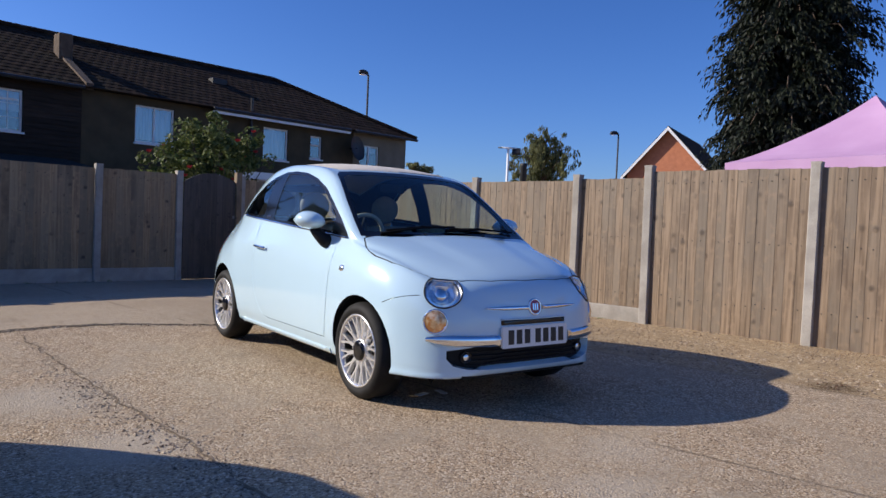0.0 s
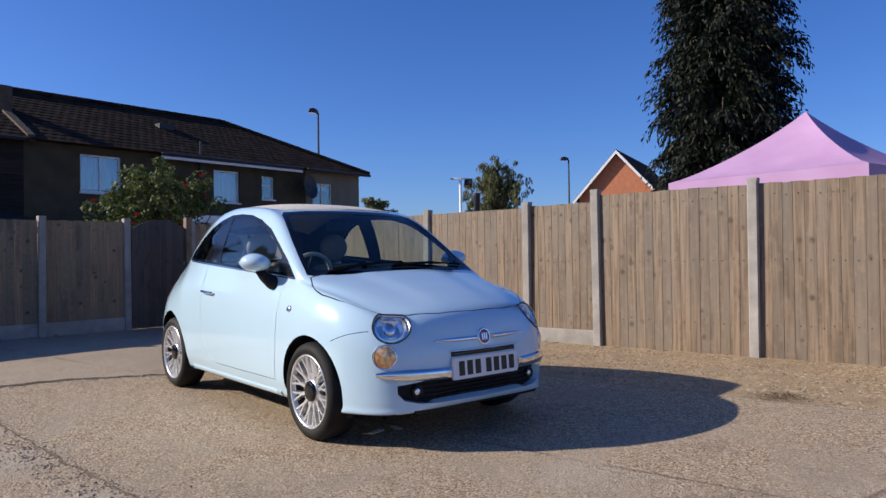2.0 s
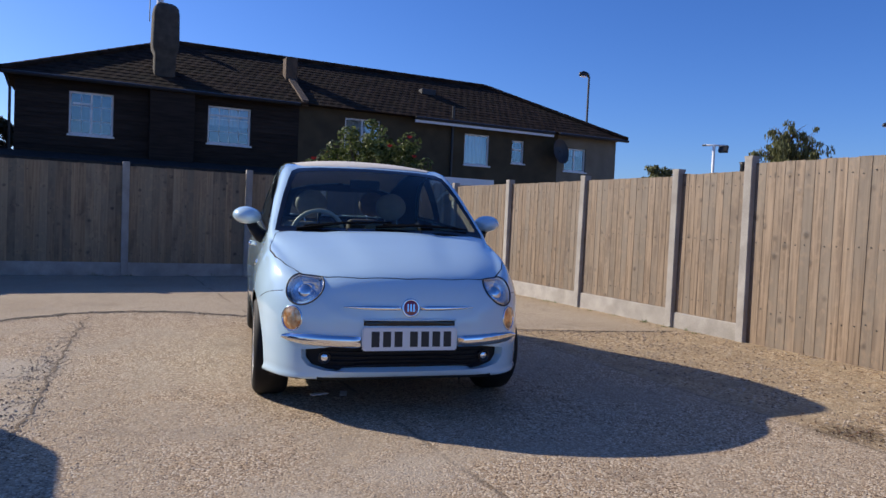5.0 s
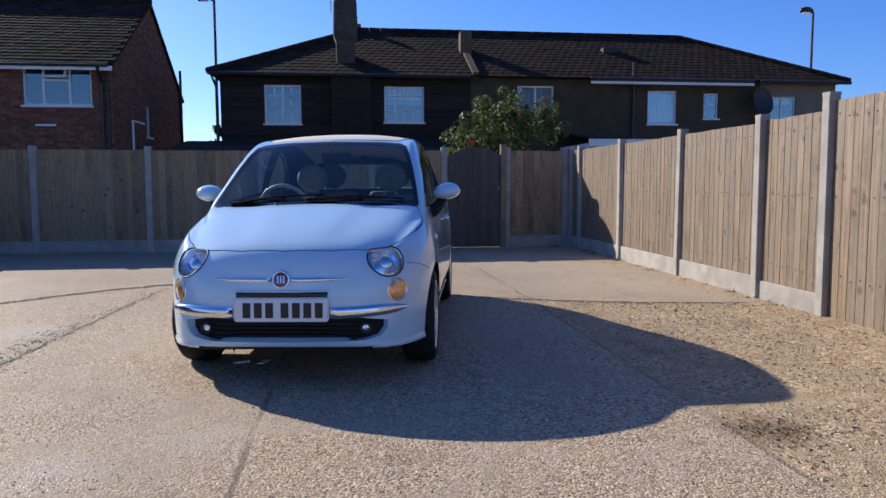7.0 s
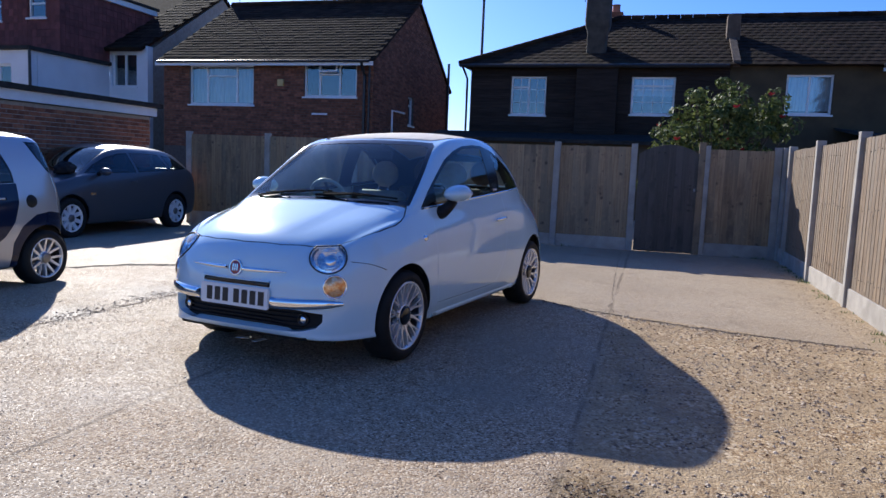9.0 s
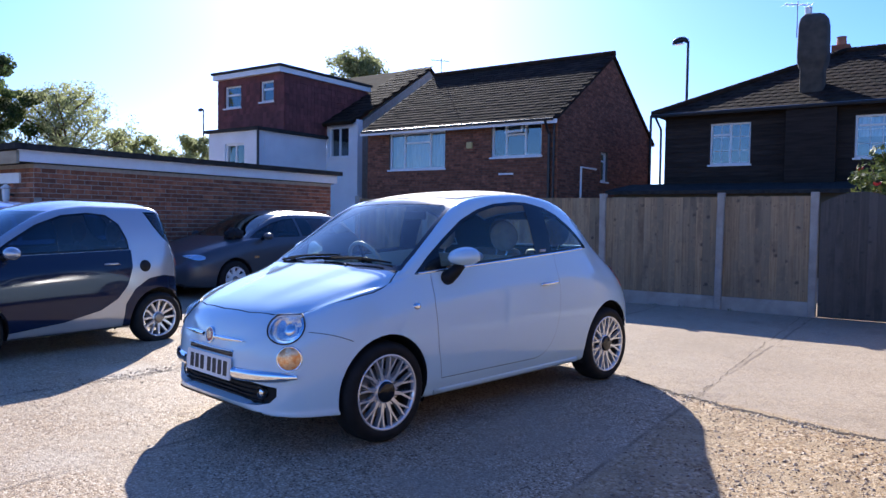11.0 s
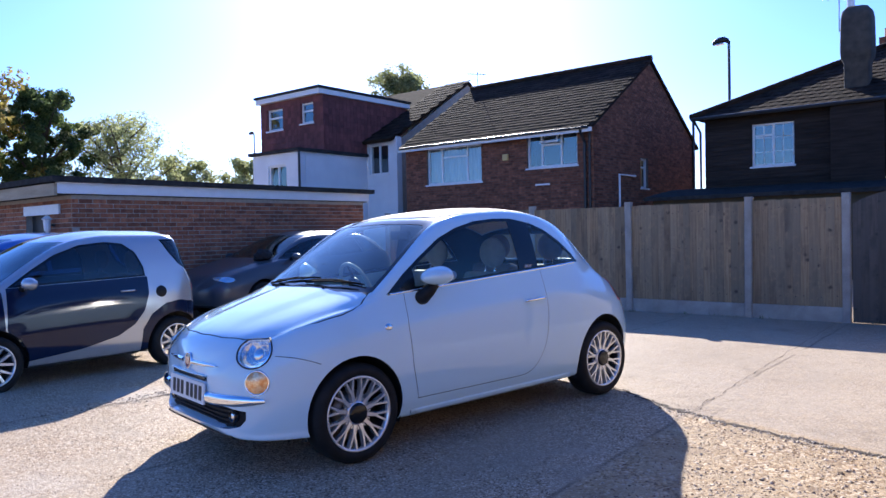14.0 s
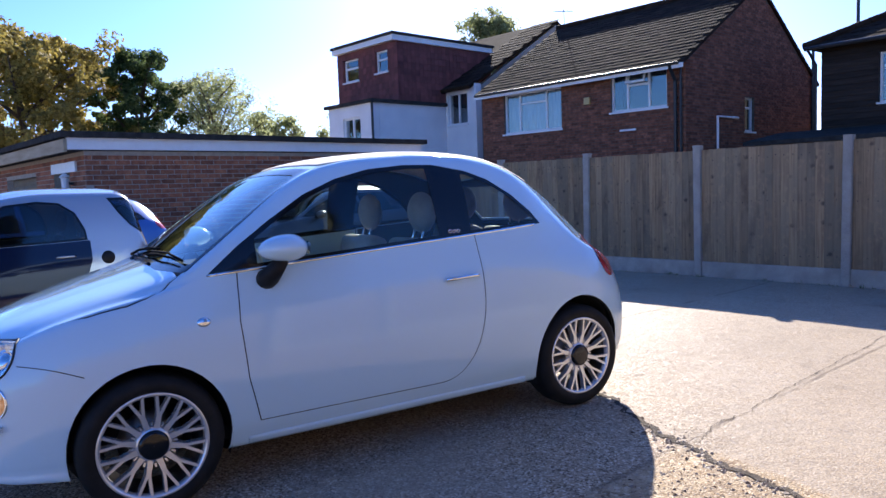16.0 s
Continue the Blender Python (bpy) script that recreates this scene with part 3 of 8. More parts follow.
SLAB_LINE = [(6.02, 5.36), (6.0, 6.2), (5.96, 7.2), (5.93, 8.4), (5.9, 9.6), (5.88, 11.1)]


def crack_point(u, path):
    k = min(len(path) - 2, int(u))
    a, b = Vector(path[k]), Vector(path[k + 1])
    p = a.lerp(b, u - k)
    return p + Vector((0.05 * noise.noise(Vector((u * 3.1, 1, 0))) + 0.015 * noise.noise(Vector((u * 17.0, 9, 0))), 0.06 * noise.noise(Vector((u * 4.3, 7, 0))) + 0.02 * noise.noise(Vector((u * 19.0, 3, 0)))))


crack_dirt = surface("crack_dirt", (0.035, 0.026, 0.017), (0.10, 0.072, 0.046), 20, 0.95, bump=0.6, fine=150)


def build_crack(path, label, half, vary, mat, tail=1.0):
    """A dark sunk seam of uneven width along a path; tail scales the width of its far half."""
    bm = bmesh.new()
    prev, steps = None, 38 * (len(path) - 1)
    for i in range(steps + 1):
        u = (len(path) - 1) * i / steps
        p, q = crack_point(u, path), crack_point(min(u + 0.01, len(path) - 1), path) - crack_point(max(u - 0.01, 0), path)
        slim = 1 + (tail - 1) * min(1.0, max(0.0, (i / steps - 0.42) / 0.16))
        side = Vector((-q.y, q.x)).normalized() * slim * max(0.0015, half + vary * noise.noise(Vector((u * 6.0, 11, 0))) + 0.5 * vary * noise.noise(Vector((u * 31.0, 5, 0))))
        cur = [bm.verts.new((v.x, v.y, ground_z(v.x, v.y) + 0.004)) for v in (p - side, p + side)]
        if prev:
            bm.faces.new((prev[0], cur[0], cur[1], prev[1]))
        prev = cur
    part("crack", bm, mat, ground, label)


build_crack(CRACK, "dark broken joint in the concrete", 0.044, 0.036, crack_dirt, 0.36)
build_crack(TRACK, "crumbled joint along the old concrete", 0.006, 0.013, surface("joint_dirt", (0.13, 0.10, 0.07), (0.26, 0.20, 0.14), 40, 0.95, bump=0.5, fine=150, bumpdist=0.004, spec=0.1))
build_crack(SLAB_LINE, "fine crack across the far slab", 0.002, 0.004, crack_dirt)


def stone_field(name, label, places, mat):
    """Loose stones, each a small uneven lump."""
    rnd_ = random.Random(name)
    vs, fs = [], []
    for x, y, s in places:
        z = ground_z(x, y)
        i = len(vs)
        a = rnd_.uniform(0, 6.28)
        flat_ = rnd_.uniform(0.45, 0.8)
        for k in range(5):
            t = a + k * 1.2566 + rnd_.uniform(-0.25, 0.25)
            r = s * rnd_.uniform(0.75, 1.15)
            vs.append((x + r * math.cos(t), y + r * math.sin(t), z + s * flat_ * rnd_.uniform(-0.1, 0.35)))
        vs.append((x + s * rnd_.uniform(-0.3, 0.3), y + s * rnd_.uniform(-0.3, 0.3), z + s * flat_ * rnd_.uniform(0.8, 1.1)))
        for k in range(5):
            fs.append((i + k, i + (k + 1) % 5, i + 5))
    me = bpy.data.meshes.new(name)
    me.from_pydata(vs, [], fs)
    me.materials.append(mat)
    return tagged(new(name, me), label, "gravel", kind="stuff")


M["pebble"] = leaf_material("gravel_stone", (0.12, 0.075, 0.045), (0.58, 0.47, 0.34), through=0.0)
rnd = random.Random(21)
spots = []
while len(spots) < 7000:
    x, y = rnd.uniform(6.02, 8.2), rnd.uniform(-2.5, 5.5)
    if y > max(8.85 - 0.584 * x, 6.85 - 0.24 * x) - 0.02:
        continue
    if noise.noise(Vector((x * 1.6, y * 1.6, 4.0))) + 0.35 * noise.noise(Vector((x * 6, y * 6, 9.0))) < rnd.uniform(-0.45, 0.35):
        continue
    spots.append((x, y, rnd.uniform(0.004, 0.009) if rnd.random() < 0.8 else rnd.uniform(0.009, 0.016)))
for _ in range(1500):
    u = rnd.uniform(2.0, len(CRACK) - 1.01)
    p = crack_point(u, CRACK)
    spots.append((p.x + rnd.gauss(0, 0.03), p.y - abs(rnd.gauss(0, 0.06)) + 0.03, rnd.uniform(0.004, 0.015)))
for _ in range(500):
    spots.append((8.1 + rnd.uniform(-0.25, 0.08), rnd.uniform(4.5, 10.5), rnd.uniform(0.004, 0.011)))
stone_field("gravel", "loose tan gravel stones by the fence", spots, M["pebble"])
spots = []
for _ in range(2600):
    spots.append((rnd.uniform(1.5, 6.3), rnd.uniform(-0.5, 7.0), rnd.uniform(0.002, 0.005)))
for _ in range(60):
    spots.append((rnd.uniform(1.5, 6.3), rnd.uniform(-0.5, 6.0), rnd.uniform(0.006, 0.012)))
for _ in range(1500):
    p = crack_point(rnd.uniform(0.5, len(TRACK) - 1.01), TRACK)
    spots.append((p.x + rnd.gauss(0, 0.055), p.y, rnd.uniform(0.002, 0.009)))
for _ in range(900):
    p = crack_point(rnd.uniform(1.5, len(TRACK) - 1.01), TRACK)
    spots.append((p.x - 0.11 + rnd.gauss(0, 0.07), p.y, rnd.uniform(0.003, 0.013)))
for _ in range(13000):
    x, y = rnd.uniform(2.2, 6.1), rnd.uniform(-1.2, 5.6)
    if noise.noise(Vector((x * 0.9, y * 0.9, 7.0))) > rnd.uniform(-0.6, 0.3):
        spots.append((x, y, rnd.uniform(0.0025, 0.0065)))
for _ in range(500):
    y = rnd.uniform(1.8, 4.6)
    spots.append((2.12 + rnd.gauss(0, 0.16), y, rnd.uniform(0.002, 0.009)))
stone_field("grit", "scattered small grit on the concrete", spots, M["pebble"])
# fallen leaves and dark chips on the gravel
rnd = random.Random(31)
vs, fs = [], []
while len(fs) < 2900:
    x, y = rnd.uniform(6.05, 8.2), rnd.uniform(-2.5, 5.5)
    if len(fs) < 120:
        x, y = 6.18 + rnd.gauss(0, 0.10), 1.73 + rnd.gauss(0, 0.07)
    elif y > max(8.8 - 0.584 * x, 6.8 - 0.24 * x) or noise.noise(Vector((x * 1.1, y * 1.1, 14.0))) < rnd.uniform(-0.6, 0.5) - 0.25 * (x - 7.2):
        continue
    s, a, z = rnd.uniform(0.004, 0.012), rnd.uniform(0, 6.28), ground_z(x, y) + 0.002
    dx, dy = s * math.cos(a), s * math.sin(a)
    i = len(vs)
    vs += [(x - dx, y - dy, z), (x + dy * 0.5, y - dx * 0.5, z + rnd.uniform(0, 0.006)), (x + dx, y + dy, z + rnd.uniform(0, 0.004)), (x - dy * 0.5, y + dx * 0.5, z + rnd.uniform(0, 0.008))]
    fs.append((i, i + 1, i + 2, i + 3))
me = bpy.data.meshes.new("leaf_litter")
me.from_pydata(vs, [], fs)
me.materials.append(leaf_material("dead_leaf", (0.03, 0.02, 0.013), (0.16, 0.07, 0.04), through=0.0))
tagged(new("leaf_litter", me), "dry brown leaf scraps scattered on the gravel", "leaf litter", kind="stuff")
# weeds at the foot of the fences
rnd = random.Random(8)
vs, fs = [], []
tufts = [(rnd.uniform(-2, 8.0), FY0 - 0.06) for FY0 in [11.22] * 34] + [(8.17, rnd.uniform(4.4, 10.5)) for _ in range(26)]
for cx, cy in tufts:
    n_ = rnd.randint(5, 22)
    tall = rnd.uniform(0.012, 0.05)
    for _ in range(n_):
        x, y = cx + rnd.gauss(0, 0.05), cy + rnd.gauss(0, 0.015)
        a, h_ = rnd.uniform(0, 6.28), tall * rnd.uniform(0.5, 1.3)
        dx, dy = math.cos(a), math.sin(a)
        i = len(vs)
        z = ground_z(x, y)
        vs += [(x - dy * 0.004, y + dx * 0.004, z), (x + dy * 0.004, y - dx * 0.004, z), (x + dx * h_ * 0.5, y + dy * h_ * 0.5, z + h_)]
        fs.append((i, i + 1, i + 2))
me = bpy.data.meshes.new("weeds")
me.from_pydata(vs, [], fs)
me.materials.append(M["leaf_green"])
tagged(new("weeds", me), "small green weeds along the fence foot", "weeds", kind="stuff")
for k, (x, y, a) in enumerate(((3.66, 3.36, 10), (3.80, 3.33, 70))):
    lt = thing("litter", pose(x, y, ground_z(x, y) + 0.002, 0, 0, a), "scrap of white paper litter on the ground", "litter")
    bm = bmesh.new()
    box(bm, -0.05, -0.02, 0, 0.05, 0.02, 0.004)
    for v in bm.verts:
        v.co.z += 0.012 * abs(v.co.x) / 0.05
    part("paper", bm, M["plate_white"], lt)


# ---- fences ----
FX, FY = 8.24, 11.22              # planes of the pale side fence and the brown rear fence


def board_mesh(name, width, height, material, seed, arch=None):
    """One feather-edged board: thick at one edge, thin at the other, with a sawn uneven top."""
    rnd = random.Random(seed)
    bm = bmesh.new()
    top = height + rnd.uniform(-0.002, 0.002)
    a, b = rnd.uniform(-0.002, 0.002), rnd.uniform(-0.002, 0.002)
    prism(bm, [(0, 0, 0), (width, 0, 0), (width, -0.0085, 0), (0, -0.005, 0)], (0, 0, top))
    for v in bm.verts:
        if v.co.z > 0.1:
            v.co.z += a if v.co.x < width / 2 else b
    return finish(name, bm, material)


def post_mesh(height):
    bm = bmesh.new()
    w = 0.05
    box(bm, -w, -w, -0.2, w, w, height - 0.03)
    top = [v for v in bm.verts if v.co.z > height - 0.05]
    face = next(f for f in bm.faces if all(v in top for v in f.verts))
    r = bmesh.ops.inset_region(bm, faces=[face], thickness=0.022)
    for v in face.verts:
        v.co.z += 0.03
    bmesh.ops.bevel(bm, geom=[e for e in bm.edges if abs(e.verts[0].co.z - e.verts[1].co.z) > 0.5], offset=0.008, segments=1, affect="EDGES")
    return finish("post", bm, M["concrete_post"])


def build_fence(name, label, base, spans, boards, post_heights, gravel_heights, skip=()):
    """spans: post positions along local x; boards stand on gravel boards between concrete posts, facing local -y."""
    fence = thing(name, base, label, "fence")
    meshes = [board_mesh("board", 0.125, 1.0, boards, s) for s in range(7)]
    posts = {}
    nails = []
    rnd = random.Random(name)
    for i, s in enumerate(spans):
        h = post_heights[i]
        if h not in posts:
            posts[h] = post_mesh(h)
        piece("post", posts[h], fence, pose(s, 0, 0, rnd.uniform(-0.4, 0.4), rnd.uniform(-0.5, 0.5), 0))
    for i, (a, b) in enumerate(zip(spans, spans[1:])):
        if i in skip:
            continue
        gh = gravel_heights[i]
        top = min(post_heights[i], post_heights[i + 1]) - 0.055 - rnd.uniform(0, 0.012)
        if gh > 0:
            gb = soft_box(a + 0.045, -0.022, -0.15, b - 0.045, 0.022, gh, 0.006, 1)
            part("gravel_board", gb, M["concrete_post"], fence)
        inner = b - a - 0.09
        n = max(3, round(inner / 0.104))
        step = (inner - 0.02) / n
        for k in range(n):
            x = a + 0.045 + k * step
            h = top - (gh if gh > 0 else -0.03) + rnd.uniform(-0.003, 0.002)
            m = pose(x, rnd.uniform(-0.001, 0.001) + 0.004, gh if gh > 0 else -0.03, 0, rnd.uniform(-0.25, 0.25), 0) @ Matrix.Diagonal((min(1.0, (step + 0.02) / 0.125), 1, h, 1))
            piece("board", meshes[rnd.randrange(7)], fence, m)
            for z in (0.335, 0.985, top - 0.125):
                if z > gh and rnd.random() < 0.8:
                    u, w = x + step * rnd.uniform(0.5, 0.7), z + rnd.uniform(-0.018, 0.018)
                    nails.append((u - 0.005, -0.007, w - 0.005, u + 0.005, 0.002, w + 0.005))
        for z in (0.3, 0.95, top - 0.16):
            part("rail", boxes((a + 0.05, 0.006, z, b - 0.05, 0.044, z + 0.07)), boards, fence)
    tagged(part("nail_heads", boxes(*nails), M["dark_metal"], fence, "rusty dark nail heads"), kind="stuff")
    return fence


# side fence: local x runs along world -y from the corner, facing world -x
corner_y = 10.72
side_posts = [corner_y - y for y in (11.15, 10.66, 8.83, 6.97, 5.28, 4.30, 2.53, 0.76, -1.02, -2.8)]
side_h = [1.73, 1.73, 1.73, 1.73, 1.74, 1.83, 1.82, 1.82, 1.82, 1.82]
build_fence("side_fence", "weathered pale pine board fence with concrete posts beside the yard", pose(FX, corner_y, 0, 0, 0, -90), side_posts, M["board_new"], side_h, [0.2, 0.2, 0.2, 0.2, 0.17, 0.0, 0.0, 0.0, 0.0])
# rear fence: local x runs along world x, facing world -y
rear_posts = [-2.34, -0.65, 1.11, 2.92, 4.735, 5.99, 7.09, 8.14]
build_fence("rear_fence", "brown pine board fence with grey concrete posts and gravel boards", pose(0, FY, 0), rear_posts, M["board_old"], [1.73] * 8, [0.2] * 5 + [0.0, 0.2], skip=(5,))

gate = thing("garden_gate", pose(6.54, FY, 0), "dark brown arched wooden garden gate, closed", "gate")
for k in range(10):
    x0 = -0.48 + k * 0.096
    bm = bmesh.new()
    za, zb = (1.56 + 0.17 * (1 - (x / 0.5) ** 2) for x in (x0, x0 + 0.0955))
    prism(bm, [(x0, -0.02, 0.008), (x0 + 0.0955, -0.02, 0.008), (x0 + 0.0955, -0.02, zb), (x0, -0.02, za)], (0, 0.022, 0))
    part("board", bm, M["gate_wood"], gate)
for z in (0.3, 1.3):
    part("ledge", boxes((-0.46, 0.004, z, 0.46, 0.03, z + 0.1)), M["gate_wood"], gate)
bm = boxes((-0.016, -0.035, 0, 0.016, -0.022, 0.05))
bmesh.ops.translate(bm, verts=bm.verts, vec=(0.4, 0, 1.0))
part("latch", bm, M["galv"], gate, "small steel latch")
wp = thing("gate_post", pose(7.02, FY - 0.01, 0), "square weathered timber gate post", "post")
part("post", soft_box(-0.05, -0.05, -0.2, 0.05, 0.05, 1.78, 0.006, 1), M["board_old"], wp)


# ---- houses ----
def wall_mesh(length, z0, z1, openings, thick=0.25, top=None):
    """A wall along local x whose face lies at y = 0 and whose body lies behind it; openings go through it."""
    bm = bmesh.new()
    xs = sorted({0, length, *[v for o in openings for v in (o[0], o[2])]})
    zs = sorted({z0, z1, *[v for o in openings for v in (o[1], o[3])]})
    solid = lambda x, z: not any(o[0] < x < o[2] and o[1] < z < o[3] for o in openings) and 0 < x < length and z0 < z < z1
    for xa, xb in zip(xs, xs[1:]):
        for za, zb in zip(zs, zs[1:]):
            if not solid((xa + xb) / 2, (za + zb) / 2):
                continue
            quad(bm, (xa, 0, za), (xb, 0, za), (xb, 0, zb), (xa, 0, zb))
            quad(bm, (xb, thick, za), (xa, thick, za), (xa, thick, zb), (xb, thick, zb))
            e = 1e-4
            if not solid(xa - e, (za + zb) / 2):
                quad(bm, (xa, thick, za), (xa, 0, za), (xa, 0, zb), (xa, thick, zb))
            if not solid(xb + e, (za + zb) / 2):
                quad(bm, (xb, 0, za), (xb, thick, za), (xb, thick, zb), (xb, 0, zb))
            if not solid((xa + xb) / 2, za - e):
                quad(bm, (xa, thick, za), (xb, thick, za), (xb, 0, za), (xa, 0, za))
            if not solid((xa + xb) / 2, zb + e):
                quad(bm, (xa, 0, zb), (xb, 0, zb), (xb, thick, zb), (xa, thick, zb))
    bmesh.ops.remove_doubles(bm, verts=bm.verts, dist=1e-4)
    return bm


def add_window(house, m, o, cols, transoms=(), bars=0, curtain=0.0, open_sash=None, depth=0.07, sill=True, rows=0):
    """A white framed window in the opening o of a wall placed at m (children of the house): frame, panes, sill."""
    x0, z0, x1, z1 = o
    f = 0.055
    win = new("window")
    win.parent, win.matrix_basis = house, m
    bm = boxes((x0, depth, z0, x0 + f, depth + 0.07, z1), (x1 - f, depth, z0, x1, depth + 0.07, z1), (x0 + f, depth, z1 - f, x1 - f, depth + 0.07, z1), (x0 + f, depth, z0, x1 - f, depth + 0.07, z0 + f))
    edges = [x0 + f] + [x0 + (x1 - x0) * c for c in cols] + [x1 - f]
    for c in edges[1:-1]:
        box(bm, c - f / 2, depth + 0.002, z0 + f, c + f / 2, depth + 0.068, z1 - f)
    for k, t in transoms:
        z = z0 + (z1 - z0) * t
        box(bm, edges[k] + f / 2, depth + 0.004, z - f / 2, edges[k + 1] - f / 2, depth + 0.066, z + f / 2)
    if bars:
        for a, b in zip(edges, edges[1:]):
            for i in range(1, bars + 1):
                x = a + (b - a) * i / (bars + 1)
                box(bm, x - 0.009, depth + 0.02, z0 + f, x + 0.009, depth + 0.04, z1 - f)
            for i in range(1, rows + 1):
                z = z0 + (z1 - z0) * i / (rows + 1)
                box(bm, a, depth + 0.021, z - 0.009, b, depth + 0.041, z + 0.009)
    part("frame", bm, M["white_paint"], win, "white window frame")
    for a, b in zip(edges, edges[1:]):
        bm = bmesh.new()
        y = depth + 0.032
        quad(bm, (a, y, z0 + f), (b, y, z0 + f), (b, y, z1 - f), (a, y, z1 - f))
        pane = part("pane", bm, M["house_glass"], win)
        pane.visible_shadow = False
    if curtain:
        bm = bmesh.new()
        n = int((x1 - x0) / 0.03)
        for i in range(n):
            xa, xb = x0 + (x1 - x0) * i / n, x0 + (x1 - x0) * (i + 1) / n
            ya, yb = depth + 0.16 + 0.015 * math.sin(i * 1.1), depth + 0.16 + 0.015 * math.sin((i + 1) * 1.1)
            zc = z1 - (z1 - z0) * curtain
            quad(bm, (xa, ya, zc), (xb, yb, zc), (xb, yb, z1), (xa, ya, z1))
        part("curtain", bm, M["curtain"], win, "pale net curtain", True)
    # added shallow box, painted dark in place of an unlit room
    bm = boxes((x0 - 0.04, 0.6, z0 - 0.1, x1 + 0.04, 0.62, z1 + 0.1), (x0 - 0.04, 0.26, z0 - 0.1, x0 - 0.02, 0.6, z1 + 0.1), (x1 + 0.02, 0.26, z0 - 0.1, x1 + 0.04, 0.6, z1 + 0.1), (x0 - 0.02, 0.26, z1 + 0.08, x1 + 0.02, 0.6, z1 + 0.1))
    part("room_back", bm, M["room_dark"], win, "shallow near-black box in place of an unlit room")
    if sill:
        part("sill", boxes((x0 - 0.04, -0.05, z0 - 0.05, x1 + 0.04, depth, z0 - 0.002)), M["white_paint"], win, "white sill")
    return win


def brick_field(bm, length, z0, z1, openings, inside=None, proud=0.008, bw=0.215, bh=0.065, joint=0.011, clip=None):
    """Running-bond bricks as shallow blocks on a wall face, cut at openings."""
    row = 0
    z = z0
    while z + bh <= z1 + 1e-6:
        x = -(row % 2) * (bw + joint) / 2
        while x < length:
            xa, xb = max(x, 0), min(x + bw, length)
            ok = xb - xa > 0.03
            for o in openings:
                if ok and z < o[3] and z + bh > o[1] and xa < o[2] and xb > o[0]:
                    if xa < o[0] < xb:
                        xb = o[0]
                    elif xa < o[2] < xb:
                        xa = o[2]
                    else:
                        ok = False
            if ok and xb - xa > 0.03 and (inside is None or inside((xa + xb) / 2, z + bh / 2)):
                y = -proud
                v = [bm.verts.new(p) for p in ((xa, 0, z), (xb, 0, z), (xb, 0, z + bh), (xa, 0, z + bh), (xa + 0.003, y, z + 0.003), (xb - 0.003, y, z + 0.003), (xb - 0.003, y, z + bh - 0.003), (xa + 0.003, y, z + bh - 0.003))]
                for q in ((4, 5, 6, 7), (0, 1, 5, 4), (1, 2, 6, 5), (2, 3, 7, 6), (3, 0, 4, 7)):
                    bm.faces.new([v[i] for i in q])
            x += bw + joint
        row += 1
        z += bh + joint
    return bm


def tile_slope(bm, corner, along, up, width, height, inside, tw=0.30, th=0.29, seed=1, camber=0.007):
    """Overlapping roof tiles on a slope from corner; inside(u, v) tells which tiles lie on the roof."""
    a, u = Vector(along).normalized(), Vector(up).normalized()
    nrm = a.cross(u)
    rnd = random.Random(seed)
    for r in range(int(height / th) + 1):
        for c in range(int(width / tw) + 1):
            x, y = c * tw + (r % 2) * tw / 2, r * th
            if not inside(x + tw / 2, y + th / 2):
                continue
            lift = rnd.uniform(0, 0.006)
            o = Vector(corner) + a * x + u * y
            l0, l1 = 0.019 + lift, 0.010
            p = [o + nrm * l0, o + a * (tw * 0.5) + nrm * (l0 + camber), o + a * (tw - 0.006) + nrm * l0, o + a * (tw - 0.006) + u * (th * 1.1) + nrm * l1, o + a * (tw * 0.5) + u * (th * 1.1) + nrm * (l1 + camber), o + u * (th * 1.1) + nrm * l1]
            b = [o, o + a * (tw * 0.5), o + a * (tw - 0.006)]
            v = [bm.verts.new(q) for q in p]
            w = [bm.verts.new(q) for q in b]
            bm.faces.new((v[0], v[1], v[4], v[5])), bm.faces.new((v[1], v[2], v[3], v[4]))
            bm.faces.new((w[0], w[1], v[1], v[0])), bm.faces.new((w[1], w[2], v[2], v[1]))


def slab(bm, pts, thick=0.1):
    """A flat roof or slope deck of some thickness below the given points."""
    a = [Vector(p) for p in pts]
    n = (a[1] - a[0]).cross(a[2] - a[0]).normalized()
    if n.z < 0:
        n = -n
    prism(bm, a, -n * thick)


def ridge_caps(bm, a, b, r=0.11, step=0.4):
    a, b = Vector(a), Vector(b)
    n = max(1, int((b - a).length / step))
    for i in range(n):
        p, q = a + (b - a) * (i / n), a + (b - a) * ((i + 0.97) / n)
        tube(bm, [p, q], [r, r * 0.94], 8)


# terraced row behind the rear fence: black weatherboarded end house, rendered houses beyond
H1 = thing("terraced_house_row", pose(0.6, 21.5, 0), "dark weatherboarded and beige rendered terrace with a hipped tiled roof", "house")
L1, E1, R1, D1 = 20.0, 4.42, 6.58, 8.0
wa, wb = (1.28, 2.95, 2.38, 4.12), (4.9, 3.02, 6.14, 4.12)
w3, wc, wd, we = (9.1, 3.1, 10.3, 4.2), (13.42, 3.03, 14.42, 4.1), (15.34, 3.22, 15.86, 4.03), (17.62, 3.1, 18.6, 3.96)
part("wall", wall_mesh(7.6, 0, E1, [wa, wb]), M["weatherboard"], H1, "black weatherboarded wall")
bm = bmesh.new()
z = 2.2
